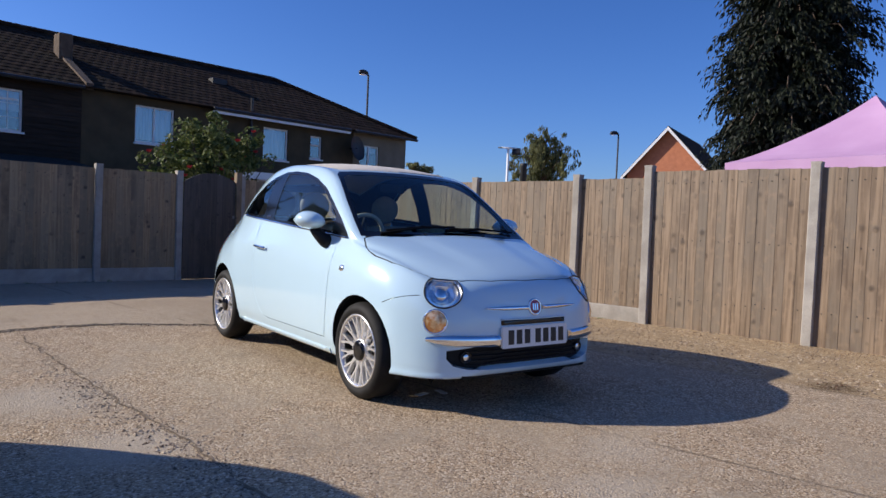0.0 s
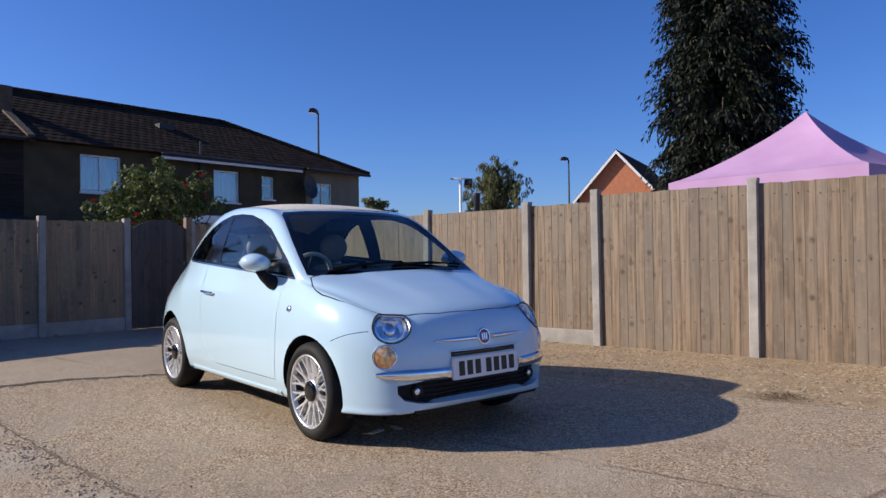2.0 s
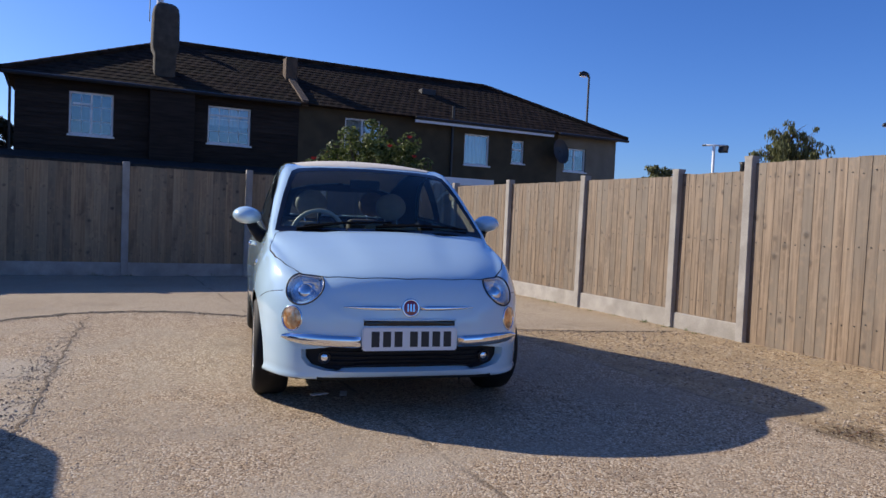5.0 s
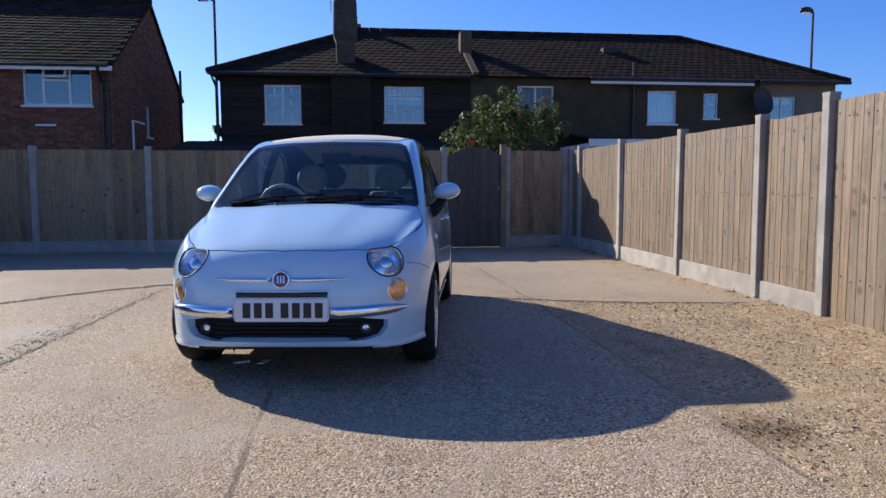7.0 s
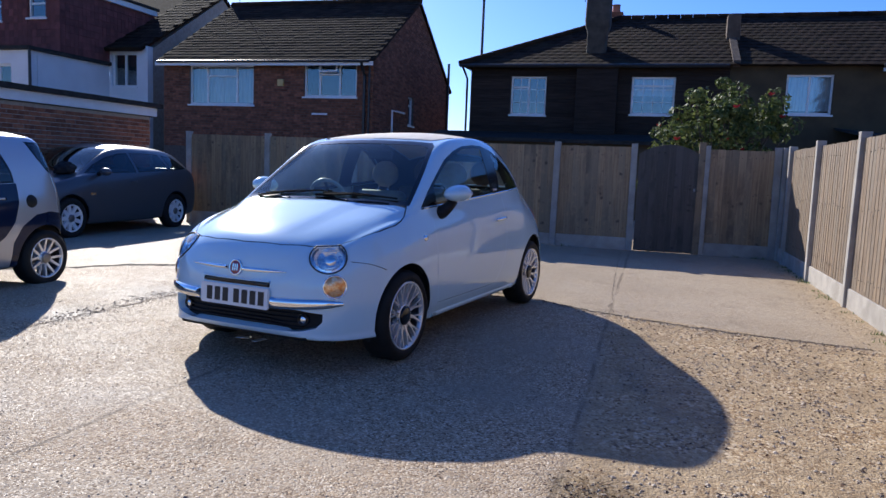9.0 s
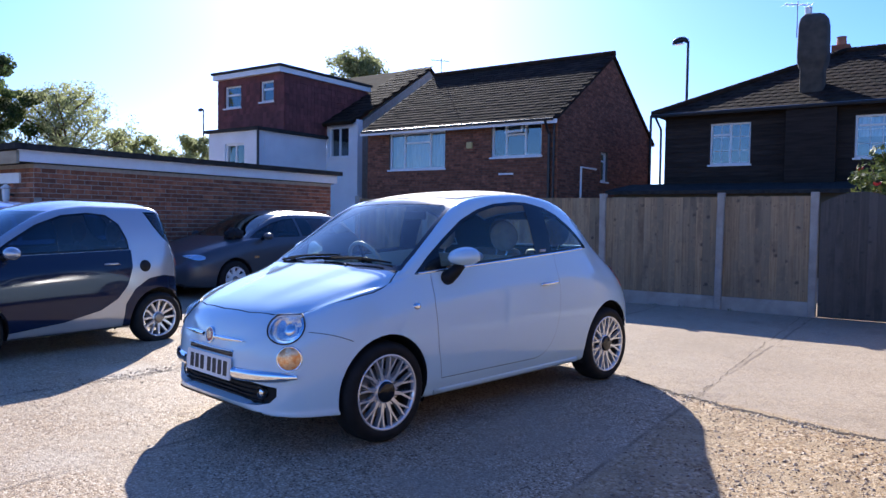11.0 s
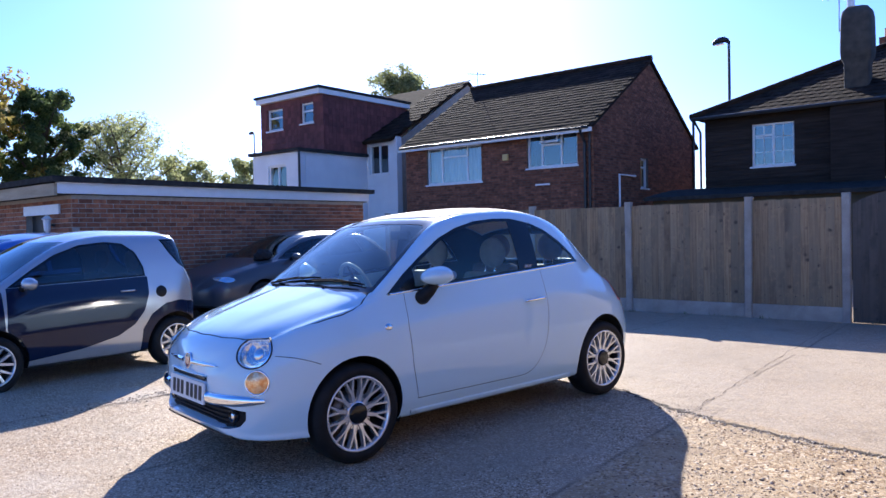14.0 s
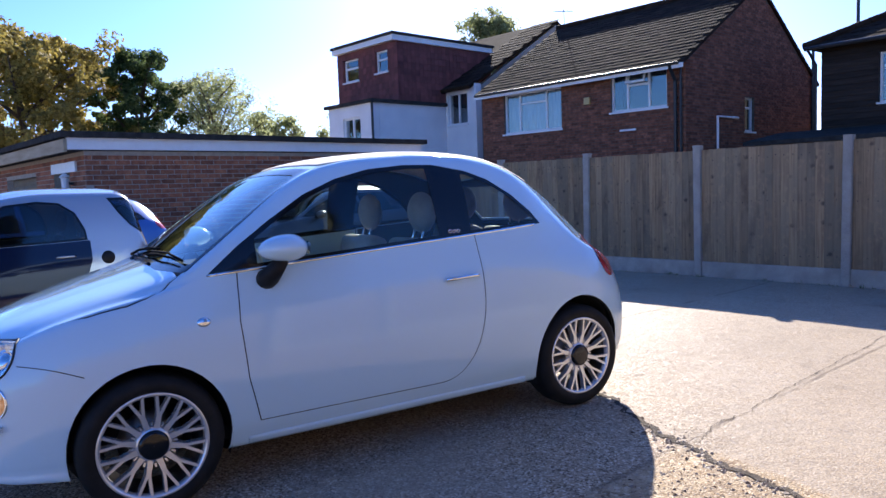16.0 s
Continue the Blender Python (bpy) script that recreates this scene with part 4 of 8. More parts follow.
while z < E1 - 0.05:
    for xa, xb in ((0, 3.3), (4.5, 7.6)):
        cuts = [xa] + sorted(v for o in (wa, wb) for v in (o[0], o[2]) if xa < v < xb and o[1] < z + 0.14 and z < o[3]) + [xb]
        for i in range(0, len(cuts) - 1, 2):
            prism(bm, [(cuts[i], 0, z), (cuts[i], -0.03, z), (cuts[i], -0.008, z + 0.15), (cuts[i], 0, z + 0.15)], (cuts[i + 1] - cuts[i], 0, 0))
    z += 0.14
tagged(part("weatherboarding", bm, M["weatherboard"], H1, "black lapped boards"), kind="stuff")
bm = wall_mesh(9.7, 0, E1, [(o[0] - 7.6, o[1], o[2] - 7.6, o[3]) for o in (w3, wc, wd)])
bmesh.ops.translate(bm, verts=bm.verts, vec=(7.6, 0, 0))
part("wall", bm, M["render_shaded"], H1, "stained beige rendered wall with shade in its colour")
bm = wall_mesh(2.7, 0, E1, [(we[0] - 17.3, we[1], we[2] - 17.3, we[3])])
bmesh.ops.translate(bm, verts=bm.verts, vec=(17.3, 0, 0))
part("wall", bm, M["render_light"], H1, "paler rendered end wall")
part("wall", boxes((0, 0.26, 0, 0.25, D1, E1)), M["weatherboard"], H1)
part("wall", boxes((L1 - 0.25, 0.26, 0, L1, D1, E1)), M["render_light"], H1)
part("wall", boxes((0.26, D1 - 0.25, 0, L1 - 0.26, D1, E1)), M["render_shaded"], H1)
add_window(H1, Matrix(), wa, [0.5], bars=1, rows=2, transoms=[(0, 0.72)])
add_window(H1, Matrix(), wb, [], transoms=[(0, 0.76)], bars=3, rows=2, curtain=0.5)
add_window(H1, Matrix(), w3, [0.5], curtain=0.9)
add_window(H1, Matrix(), wc, [], curtain=1.0)
add_window(H1, Matrix(), wd, [], transoms=[(0, 0.6)])
add_window(H1, Matrix(), we, [0.5], curtain=0.3)
ov = 0.3
hip0, hip1 = 4.2, 16.3
bm = bmesh.new()
e0, e1 = (-ov, -ov, E1), (L1 + ov, -ov, E1)
b0, b1 = (-ov, D1 + ov, E1), (L1 + ov, D1 + ov, E1)
r0, r1 = (hip0, D1 / 2, R1), (hip1, D1 / 2, R1)
for q in ((e0, e1, r1, r0), (b1, b0, r0, r1), (b0, e0, r0), (e1, b1, r1)):
    quad(bm, *q)
quad(bm, e0, b0, b1, e1)
part("roof", bm, M["tile_dark"], H1, "dark brown clay tile roof")
bm = bmesh.new()
run = math.hypot(D1 / 2 + ov, R1 - E1)
up = Vector((0, D1 / 2 + ov, R1 - E1))
tile_slope(bm, e0, (1, 0, 0), up, L1 + 2 * ov, run, lambda u, v: v < run and u > v / run * (hip0 + ov) and u < L1 + 2 * ov - v / run * (L1 + ov - hip1), 0.27, 0.3)
tile_slope(bm, b0, (0, -1, 0), Vector((hip0 + ov, 0, R1 - E1)), D1 + 2 * ov, 6, lambda u, v: v < math.hypot(hip0 + ov, R1 - E1) and v / math.hypot(hip0 + ov, R1 - E1) < min(u, D1 + 2 * ov - u) / (D1 / 2 + ov), 0.27, 0.3, 2)
tagged(part("roof_tiles", bm, M["tile_dark"], H1, "mossy dark brown tiles"), kind="stuff")
bm = bmesh.new()
for p, q in ((r0, r1), (e0, r0), (e1, r1), (b0, r0), (b1, r1)):
    ridge_caps(bm, Vector(p) + Vector((0, 0, 0.03)), Vector(q) + Vector((0, 0, 0.03)))
part("ridge_tiles", bm, M["tile_dark"], H1)
bm = bmesh.new()
prism(bm, [(7.64, -0.2, E1 - 0.05), (7.64, 2.2, E1 + 1.2), (7.64, 2.2, E1 + 1.36), (7.64, -0.2, E1 + 0.14)], (0.2, 0, 0))
upstand = surface("sooty_brown_render", (0.075, 0.05, 0.034), (0.14, 0.098, 0.066), 5, 0.95, bump=0.5, fine=60, bumpdist=0.006)
part("parapet", bm, upstand, H1, "rendered party wall upstand")
bm = soft_box(7.56, 1.7, E1 + 0.8, 7.94, 2.2, 6.22, 0.03, 1)
part("chimney_stub", bm, upstand, H1, "stubby rendered stack on the party wall")
chim = new("chimney")
chim.parent = H1
bm = bmesh.new()
rings = []
for z_, gx_, gy_ in ((E1, 0.30, 0.36), (5.55, 0.30, 0.36), (5.72, 0.37, 0.43), (5.9, 0.385, 0.45), (6.75, 0.37, 0.43), (6.92, 0.34, 0.40), (7.02, 0.26, 0.30)):
    ring = []
    for k in range(24):
        a_ = 2 * math.pi * k / 24
        ex = 0.35
        px_, py_ = math.copysign(abs(math.cos(a_)) ** ex, math.cos(a_)), math.copysign(abs(math.sin(a_)) ** ex, math.sin(a_))
        ring.append(bm.verts.new((3.74 + gx_ * px_, 0.95 + gy_ * py_, z_ + 0.02 * math.sin(3 * a_ + z_))))
    rings.append(ring)
for p_, q_ in zip(rings, rings[1:]):
    for k in range(24):
        bm.faces.new((p_[k], p_[(k + 1) % 24], q_[(k + 1) % 24], q_[k]))
bm.faces.new(rings[-1])
part("chimney_shaft", bm, surface("sooty_render", (0.05, 0.043, 0.034), (0.09, 0.078, 0.06), 5, 0.95, bump=0.5, fine=60, bumpdist=0.006), chim, "sooty rendered chimney stack", True)
bm = bmesh.new()
lathe(bm, [(0.1, 7.2), (0.09, 7.48), (0.1, 7.5)], 14, Matrix.Translation((3.58, 0.95, -0.22)), True)
part("flue", bm, M["white_paint"], chim, "pale metal flue")
part("chimney_shaft", boxes((3.8, 4.05, 5.8, 4.3, 4.55, 6.85)), M["brick_isl"], chim, "small brick stack")
bm = bmesh.new()
lathe(bm, [(0.15, 6.85), (0.13, 7.1), (0.15, 7.13)], 14, Matrix.Translation((4.05, 4.3, 0)), True)
part("chimney_pot", bm, M["terracotta"], chim, "orange clay pot")
bm = bmesh.new()
tube(bm, [(3.3, 0.95, 6.5), (3.3, 0.95, 7.5)], 0.015, 6)
tube(bm, [(3.0, 0.75, 7.4), (3.6, 1.15, 7.4)], 0.012, 6)
for k in range(6):
    c = Vector((3.0, 0.75, 7.4)).lerp(Vector((3.6, 1.15, 7.4)), k / 5)
    tube(bm, [c + Vector((0.1, -0.15, 0)), c - Vector((0.1, -0.15, 0))], 0.007, 5)
part("aerial", bm, M["galv"], chim, "television aerial")
part("chimney_breast", boxes((3.3, -0.28, 0, 4.5, -0.002, E1 + 0.02)), M["weatherboard"], H1, "black rendered chimney breast")
bm = bmesh.new()
for x0, x1 in ((-0.28, 7.55), (11.4, 16.9), (17.1, L1 + 0.3)):
    tube(bm, [(x0, -ov - 0.05, E1 - 0.03), (x1, -ov - 0.05, E1 - 0.03)], 0.055, 8)
part("gutter", bm, M["pipe"], H1, "dark gutter")
part("fascia", boxes((11.4, -ov - 0.03, E1 - 0.17, 16.9, -ov, E1 - 0.085)), M["white_paint"], H1, "white fascia board")
bm = bmesh.new()
tube(bm, [(-0.2, -ov - 0.05, E1 - 0.06), (-0.1, -0.1, E1 - 0.4), (-0.1, -0.08, 0.1)], 0.035, 8)
part("downpipe", bm, M["pipe"], H1, "black downpipe")
bm = bmesh.new()
tube(bm, [(12.9, -0.08, 0.2), (12.9, -0.08, E1 + 0.55)], 0.045, 8)
part("soil_pipe", bm, M["pipe"], H1, "black soil pipe")
part("roof_light", soft_box(12.65, 2.05, 5.62, 13.2, 2.4, 5.84, 0.02, 1), M["dark_metal"], H1, "roof vent hatch")
bm = bmesh.new()
dm = Matrix.Translation((17.15, -0.45, 3.75)) @ Euler((radians(80), 0, radians(18))).to_matrix().to_4x4()
lathe(bm, [(0.001, -0.10), (0.2, -0.085), (0.36, -0.04), (0.45, 0.0), (0.455, 0.012), (0.36, -0.025), (0.2, -0.07), (0.001, -0.085)], 28, dm)
tube(bm, [(17.15, 0, 3.75), (17.15, -0.4, 3.75)], 0.025, 6)
part("satellite_dish", bm, M["dark_metal"], H1, "dark satellite dish")
# low lean-tos at the foot of the terrace
lean = thing("lean_to", pose(-0.4, 19.6, 0), "low dark felt-roofed outbuilding against the terrace", "outbuilding")
part("wall", boxes((0.2, 0, 0, 8.0, 0.2, 2.1)), M["render_shaded"], lean)
part("wall", boxes((0.2, 0.2, 0, 0.4, 1.85, 2.1)), M["render_shaded"], lean)
bm = bmesh.new()
slab(bm, [(0, -0.2, 2.14), (8.2, -0.2, 2.14), (8.2, 1.88, 2.42), (0, 1.88, 2.42)], 0.1)
part("roof", bm, M["felt"], lean, "dark felt roof")
porch = thing("porch", pose(11.0, 18.6, 0), "small porch with a white fascia against the terrace", "porch")
part("wall", boxes((0.1, 0, 0, 2.3, 2.85, 2.25)), M["white_wall"], porch)
bm = bmesh.new()
slab(bm, [(0, -0.2, 2.42), (2.45, -0.2, 2.2), (2.45, 2.87, 2.5), (0, 2.87, 2.75)], 0.06)
part("roof", bm, M["felt"], porch)
part("fascia", boxes((0, -0.24, 2.14, 2.45, -0.21, 2.34)), M["white_paint"], porch, "white fascia")

# brown brick house with a gable
H2 = thing("brick_house", pose(-9.0, 19.25, 0), "brown brick two-storey house with white windows and dark tiled gable roof", "house")
L2, E2, R2, D2 = 7.2, 4.32, 6.75, 8.0
v1, v2 = (0.95, 2.92, 3.24, 4.14), (4.96, 3.2, 6.68, 4.24)
part("wall", wall_mesh(L2, 0, E2, [v1, v2]), M["mortar_dark"], H2, "brick wall")
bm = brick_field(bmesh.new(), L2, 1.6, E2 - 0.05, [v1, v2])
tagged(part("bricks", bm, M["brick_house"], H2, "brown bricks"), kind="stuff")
gm = Matrix.Translation((L2, 0, 0)) @ Euler((0, 0, radians(90))).to_matrix().to_4x4()
gw = (3.2, 2.6, 3.78, 3.56)
gable = new("gable_wall")
gable.parent, gable.matrix_basis = H2, gm
bm = wall_mesh(D2 - 0.01, 0, E2, [gw])
prism(bm, [(0, 0, E2), (D2, 0, E2), (D2 / 2, 0, R2)], (0, 0.25, 0))
bmesh.ops.translate(bm, verts=bm.verts, vec=(0.005, 0, 0))
part("wall", bm, M["mortar_dark"], gable)
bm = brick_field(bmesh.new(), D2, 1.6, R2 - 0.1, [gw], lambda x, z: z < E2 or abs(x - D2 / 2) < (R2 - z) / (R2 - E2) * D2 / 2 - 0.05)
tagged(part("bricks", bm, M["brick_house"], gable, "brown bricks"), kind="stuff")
part("wall", boxes((0, D2 - 0.25, 0, L2 - 0.26, D2, E2)), M["mortar_dark"], H2)
bm = boxes((0.002, 0.26, 0, 0.25, D2 - 0.26, E2))
prism(bm, [(0.002, 0.0, E2), (0.002, D2, E2), (0.002, D2 / 2, R2)], (0.25, 0, 0))
part("wall", bm, M["mortar_dark"], H2)
# the full-height pale curtain also stands in for sky reflected in the glass
add_window(H2, Matrix(), v1, [0.27, 0.73], transoms=[(1, 0.72)], curtain=1.0)
w2 = add_window(H2, Matrix(), v2, [0.29, 0.67], transoms=[(1, 0.64)])
sx0, sx1, sz0, sz1 = v2[0] + (v2[2] - v2[0]) * 0.31, v2[0] + (v2[2] - v2[0]) * 0.65, v2[1] + 0.69, v2[3] - 0.04
vent_m = Matrix.Translation((0, -0.01, sz1)) @ Euler((radians(-24), 0, 0)).to_matrix().to_4x4()
bm = bmesh.new()
for q in ((sx0, 0, sz0 - sz1, sx0 + 0.05, 0.04, 0), (sx1 - 0.05, 0, sz0 - sz1, sx1, 0.04, 0), (sx0 + 0.05, 0, -0.05, sx1 - 0.05, 0.04, 0), (sx0 + 0.05, 0, sz0 - sz1, sx1 - 0.05, 0.04, sz0 - sz1 + 0.05)):
    box(bm, *q, vent_m)
part("top_light", bm, M["white_paint"], w2, "white top light, tilted open")
add_window(H2, gm, gw, [], transoms=[(0, 0.7)])
bm = bmesh.new()
ov2 = 0.28
slope = (R2 - E2) / (D2 / 2)
zf = E2 - ov2 * slope
slab(bm, [(-0.05, -ov2, zf + 0.1), (L2 + 0.08, -ov2, zf + 0.1), (L2 + 0.08, D2 / 2, R2 + 0.1), (-0.05, D2 / 2, R2 + 0.1)], 0.09)
slab(bm, [(-0.05, D2 / 2, R2 + 0.1), (L2 + 0.08, D2 / 2, R2 + 0.1), (L2 + 0.08, D2 + ov2, zf + 0.1), (-0.05, D2 + ov2, zf + 0.1)], 0.09)
part("roof", bm, M["tile_dark"], H2, "dark tiled roof")
bm = bmesh.new()
run2 = math.hypot(D2 / 2 + ov2, R2 + 0.1 - zf - 0.1)
tile_slope(bm, (-0.05, -ov2, zf + 0.1), (1, 0, 0), (0, D2 / 2 + ov2, R2 - zf), L2 + 0.1, run2, lambda u, v: v < run2 - 0.05 and u < L2 + 0.12, 0.25, 0.22, 3, 0.004)
tagged(part("roof_tiles", bm, M["tile_dark"], H2, "dark brown tiles"), kind="stuff")
bm = bmesh.new()
ridge_caps(bm, (-0.05, D2 / 2, R2 + 0.12), (L2 + 0.1, D2 / 2, R2 + 0.12))
part("ridge_tiles", bm, M["tile_dark"], H2)
part("fascia", boxes((-0.1, -ov2 - 0.03, zf - 0.07, L2 + 0.1, -ov2, zf + 0.05)), M["white_paint"], H2, "white fascia board")
bm = bmesh.new()
tube(bm, [(0, -ov2 - 0.07, zf + 0.05), (L2, -ov2 - 0.07, zf + 0.05)], 0.04, 8)
part("gutter", bm, M["pipe"], H2, "dark gutter")
bm = bmesh.new()
tube(bm, [(6.95, -ov2 - 0.06, zf), (6.95, -0.07, zf - 0.35), (6.95, -0.07, 0.1)], 0.045, 8)
part("downpipe", bm, M["pipe"], H2, "black downpipe")
bm = bmesh.new()
tube(bm, [(L2 - 0.1, -0.06, 0.1), (L2 - 0.1, -0.06, E2)], 0.035, 8)
part("downpipe", bm, M["pipe"], H2, "black downpipe")
bm = bmesh.new()
tube(bm, [(L2 + 0.06, D2 - 0.2, 0.2), (L2 + 0.06, D2 - 0.2, 5.3)], 0.05, 8)
part("soil_pipe", bm, M["pipe"], H2, "black soil pipe")
part("alarm_box", soft_box(4.1, -0.09, 3.5, 4.3, -0.01, 3.7, 0.02), plain("yellow_plastic", (0.6, 0.42, 0.16), 0.5), H2, "yellow alarm box")
part("vent_strip", boxes((5.25, -0.03, 2.66, 5.75, -0.01, 2.71)), M["white_paint"], H2)
bm = bmesh.new()
tube(bm, [(L2 + 0.05, 1.55, 1.4), (L2 + 0.05, 1.55, 2.95), (L2 + 0.05, 2.7, 2.95)], 0.035, 8)
part("waste_pipe", bm, M["white_paint"], H2, "white pipe")

bm = bmesh.new()
tube(bm, [(0.25, D2 / 2, R2), (0.25, D2 / 2, R2 + 0.75)], 0.015, 6)
tube(bm, [(-0.15, D2 / 2 - 0.1, R2 + 0.72), (0.55, D2 / 2 + 0.1, R2 + 0.62)], 0.011, 6)
for k in range(6):
    c = Vector((-0.15, D2 / 2 - 0.1, R2 + 0.72)).lerp(Vector((0.55, D2 / 2 + 0.1, R2 + 0.62)), k / 5)
    tube(bm, [c + Vector((0.05, -0.18, 0)), c - Vector((0.05, -0.18, 0))], 0.006, 5)
part("aerial", bm, M["galv"], H2, "television aerial")

# white rendered house with a roof extension
H3 = thing("white_house", pose(-17.97, 17.31, -0.16) @ Matrix.Scale(1.12, 4), "white rendered house with a red-brown clad flat-roofed loft extension", "house")
u0 = (0.1, 3.36, 1.02, 4.4)
vm = Matrix.Translation((5.0, 3.05, 0))
vw = new("wall")
vw.parent, vw.matrix_basis = H3, vm
part("render", wall_mesh(1.42, 0, 4.6, [u0]), M["white_wall"], vw, "white rendered wall")
add_window(H3, vm, u0, [0.5])
bm = wall_mesh(2.4, 0, 4.0, [(0.8, 2.85, 1.75, 3.62)])
bmesh.ops.translate(bm, verts=bm.verts, vec=(2.6, 0, 0))
part("wall", bm, M["white_wall"], H3, "white rendered extension wall")
part("wall", boxes((4.75, 0.26, 0, 5.0, 3.04, 4.0)), M["white_wall"], H3)
part("wall", boxes((2.6, 0.26, 0, 2.85, 8, 4.0)), M["white_wall"], H3)
add_window(H3, Matrix(), (3.4, 2.85, 4.35, 3.62), [0.5])
bm = boxes((2.48, -0.12, 4.0, 5.12, 3.02, 4.1))
part("roof", bm, M["felt"], H3, "flat felt roof of the extension")
bm = bmesh.new()
tube(bm, [(5.06, -0.06, 0.1), (5.06, -0.06, 4.0)], 0.04, 8)
part("downpipe", bm, M["pipe"], H3)
loft = new("loft_extension")
loft.parent = H3
lw = [(2.2, 4.98, 3.05, 5.72), (4.0, 5.06, 4.65, 5.74)]
bm = wall_mesh(3.15, 4.1, 5.95, [(o[0] - 1.85, o[1], o[2] - 1.85, o[3]) for o in lw])
bmesh.ops.translate(bm, verts=bm.verts, vec=(1.85, 0.95, 0))
part("wall", bm, M["cladding_red"], loft, "red-brown tile hung wall")
part("wall", boxes((4.75, 1.21, 4.1, 5.0, 5.2, 5.95), (1.85, 1.21, 4.1, 2.1, 5.2, 5.95), (2.1, 4.95, 4.1, 4.75, 5.2, 5.95)), M["cladding_red"], loft)
bm = bmesh.new()
for r in range(9):
    z = 4.12 + r * 0.2
    c = 1.85
    while c < 5.0 - 0.01:
        if not any(o[0] - 0.16 < c < o[2] and o[1] - 0.15 < z < o[3] for o in lw):
            prism(bm, [(c, 0.95, z), (c, 0.925, z), (c, 0.942, z + 0.21), (c, 0.95, z + 0.21)], (0.16, 0, 0))
        c += 0.165
    c = 0.95
    while c < 5.1:
        prism(bm, [(5.0, c, z), (5.025, c, z), (5.008, c, z + 0.21), (5.0, c, z + 0.21)], (0, 0.16, 0))
        c += 0.165
tagged(part("hung_tiles", bm, M["cladding_red"], loft, "red-brown hung tiles"), kind="stuff")
for o in lw:
    add_window(loft, Matrix.Translation((0, 0.95, 0)), o, [], transoms=[(0, 0.6)])
part("roof", boxes((1.7, 0.75, 6.12, 5.15, 5.3, 6.2)), M["felt"], loft, "flat felt roof")
part("fascia", boxes((1.75, 0.8, 5.95, 5.1, 5.25, 6.115)), M["white_paint"], loft, "white fascia")
bm = bmesh.new()
slab(bm, [(1.9, 2.8, 4.5), (6.35, 2.8, 4.5), (6.35, 7.3, 7.1), (1.9, 7.3, 7.1)], 0.1)
slab(bm, [(1.9, 7.3, 7.1), (6.35, 7.3, 7.1), (6.35, 11.8, 4.5), (1.9, 11.8, 4.5)], 0.1)
part("roof", bm, M["tile_dark"], H3, "dark tiled main roof")
bm = bmesh.new()
tile_slope(bm, (5.0, 2.8, 4.5), (1, 0, 0), (0, 4.5, 2.6), 1.4, 5.2, lambda u, v: u < 1.4, 0.27, 0.29, 5)
tagged(part("roof_tiles", bm, M["tile_dark"], H3), kind="stuff")
bm = bmesh.new()
prism(bm, [(6.1, 3.3, 4.5), (6.1, 11.3, 4.5), (6.1, 7.3, 6.95)], (0.2, 0, 0))
box(bm, 6.1, 3.4, 0, 6.3, 11.2, 4.5)
part("wall", bm, M["mortar"], H3)


# ---- flat-roofed brick garage block ----
G = thing("garage", pose(-3.9, 5.6, 0), "flat-roofed red-brown brick garage block with white fascia", "garage")
GL, GH = 6.45, 2.03
flank = new("flank_wall")
flank.parent, flank.matrix_basis = G, Euler((0, 0, radians(90))).to_matrix().to_4x4()
part("wall", wall_mesh(GL, 0, GH, []), M["mortar"], flank, "mortar bed")
bm = wall_mesh(9.24, 0, GH, [(1.0, 0, 3.4, 1.75), (4.2, 0, 6.6, 1.75), (7.75, 0, 8.7, 1.74)])
bmesh.ops.translate(bm, verts=bm.verts, vec=(-9.5, 0, 0))
part("front_wall", bm, M["mortar"], G)
bm = brick_field(bmesh.new(), 9.49, 0.0, GH - 0.05, [(1.0, 0, 3.4, 1.75), (4.2, 0, 6.6, 1.75), (7.75, 0, 8.7, 1.74)])
bmesh.ops.translate(bm, verts=bm.verts, vec=(-9.5, 0, 0))
tagged(part("bricks", bm, M["brick_isl"], G, "red-brown bricks"), kind="stuff")
for x0 in (-8.5, -5.3):
    d = new("garage_door")
    d.parent, d.matrix_basis = G, pose(x0, 0.12, 0)
    bm = bmesh.new()
    for k in range(14):
        prism(bm, [(0, 0, k * 0.125), (0, -0.015, k * 0.125 + 0.05), (0, 0, k * 0.125 + 0.12), (0, 0.03, k * 0.125 + 0.12), (0, 0.03, k * 0.125)], (2.4, 0, 0))
    part("panel", bm, M["render_light"], d, "cream ribbed door panel")
part("side_door", boxes((-1.75, 0.1, 0, -0.8, 0.15, 1.74)), M["dark_metal"], G, "dark side door")
part("lintel", boxes((-1.75, -0.04, 1.74, -0.38, -0.009, 1.90)), M["white_paint"], G, "white lintel board")
lamp = new("wall_lamp")
lamp.parent, lamp.matrix_basis = G, pose(-0.58, -0.14, 1.56)
bm = bmesh.new()
lathe(bm, [(0.02, 0.16), (0.09, 0.1), (0.06, 0.08), (0.05, -0.08), (0.02, -0.12)], 8, None, True)
part("lantern", bm, M["white_paint"], lamp, "old white lantern")
part("bracket", boxes((-0.015, 0, -0.02, 0.015, 0.12, 0.02)), M["dark_metal"], lamp)
part("wall", boxes((-9.5, GL - 0.25, 0, -0.26, GL, GH), (-9.5, 0.26, 0, -9.25, GL - 0.26, GH)), M["mortar"], G)
part("fascia", boxes((0.02, -0.25, GH + 0.015, 0.1, GL + 0.1, GH + 0.19)), M["white_paint"], G, "white painted fascia")
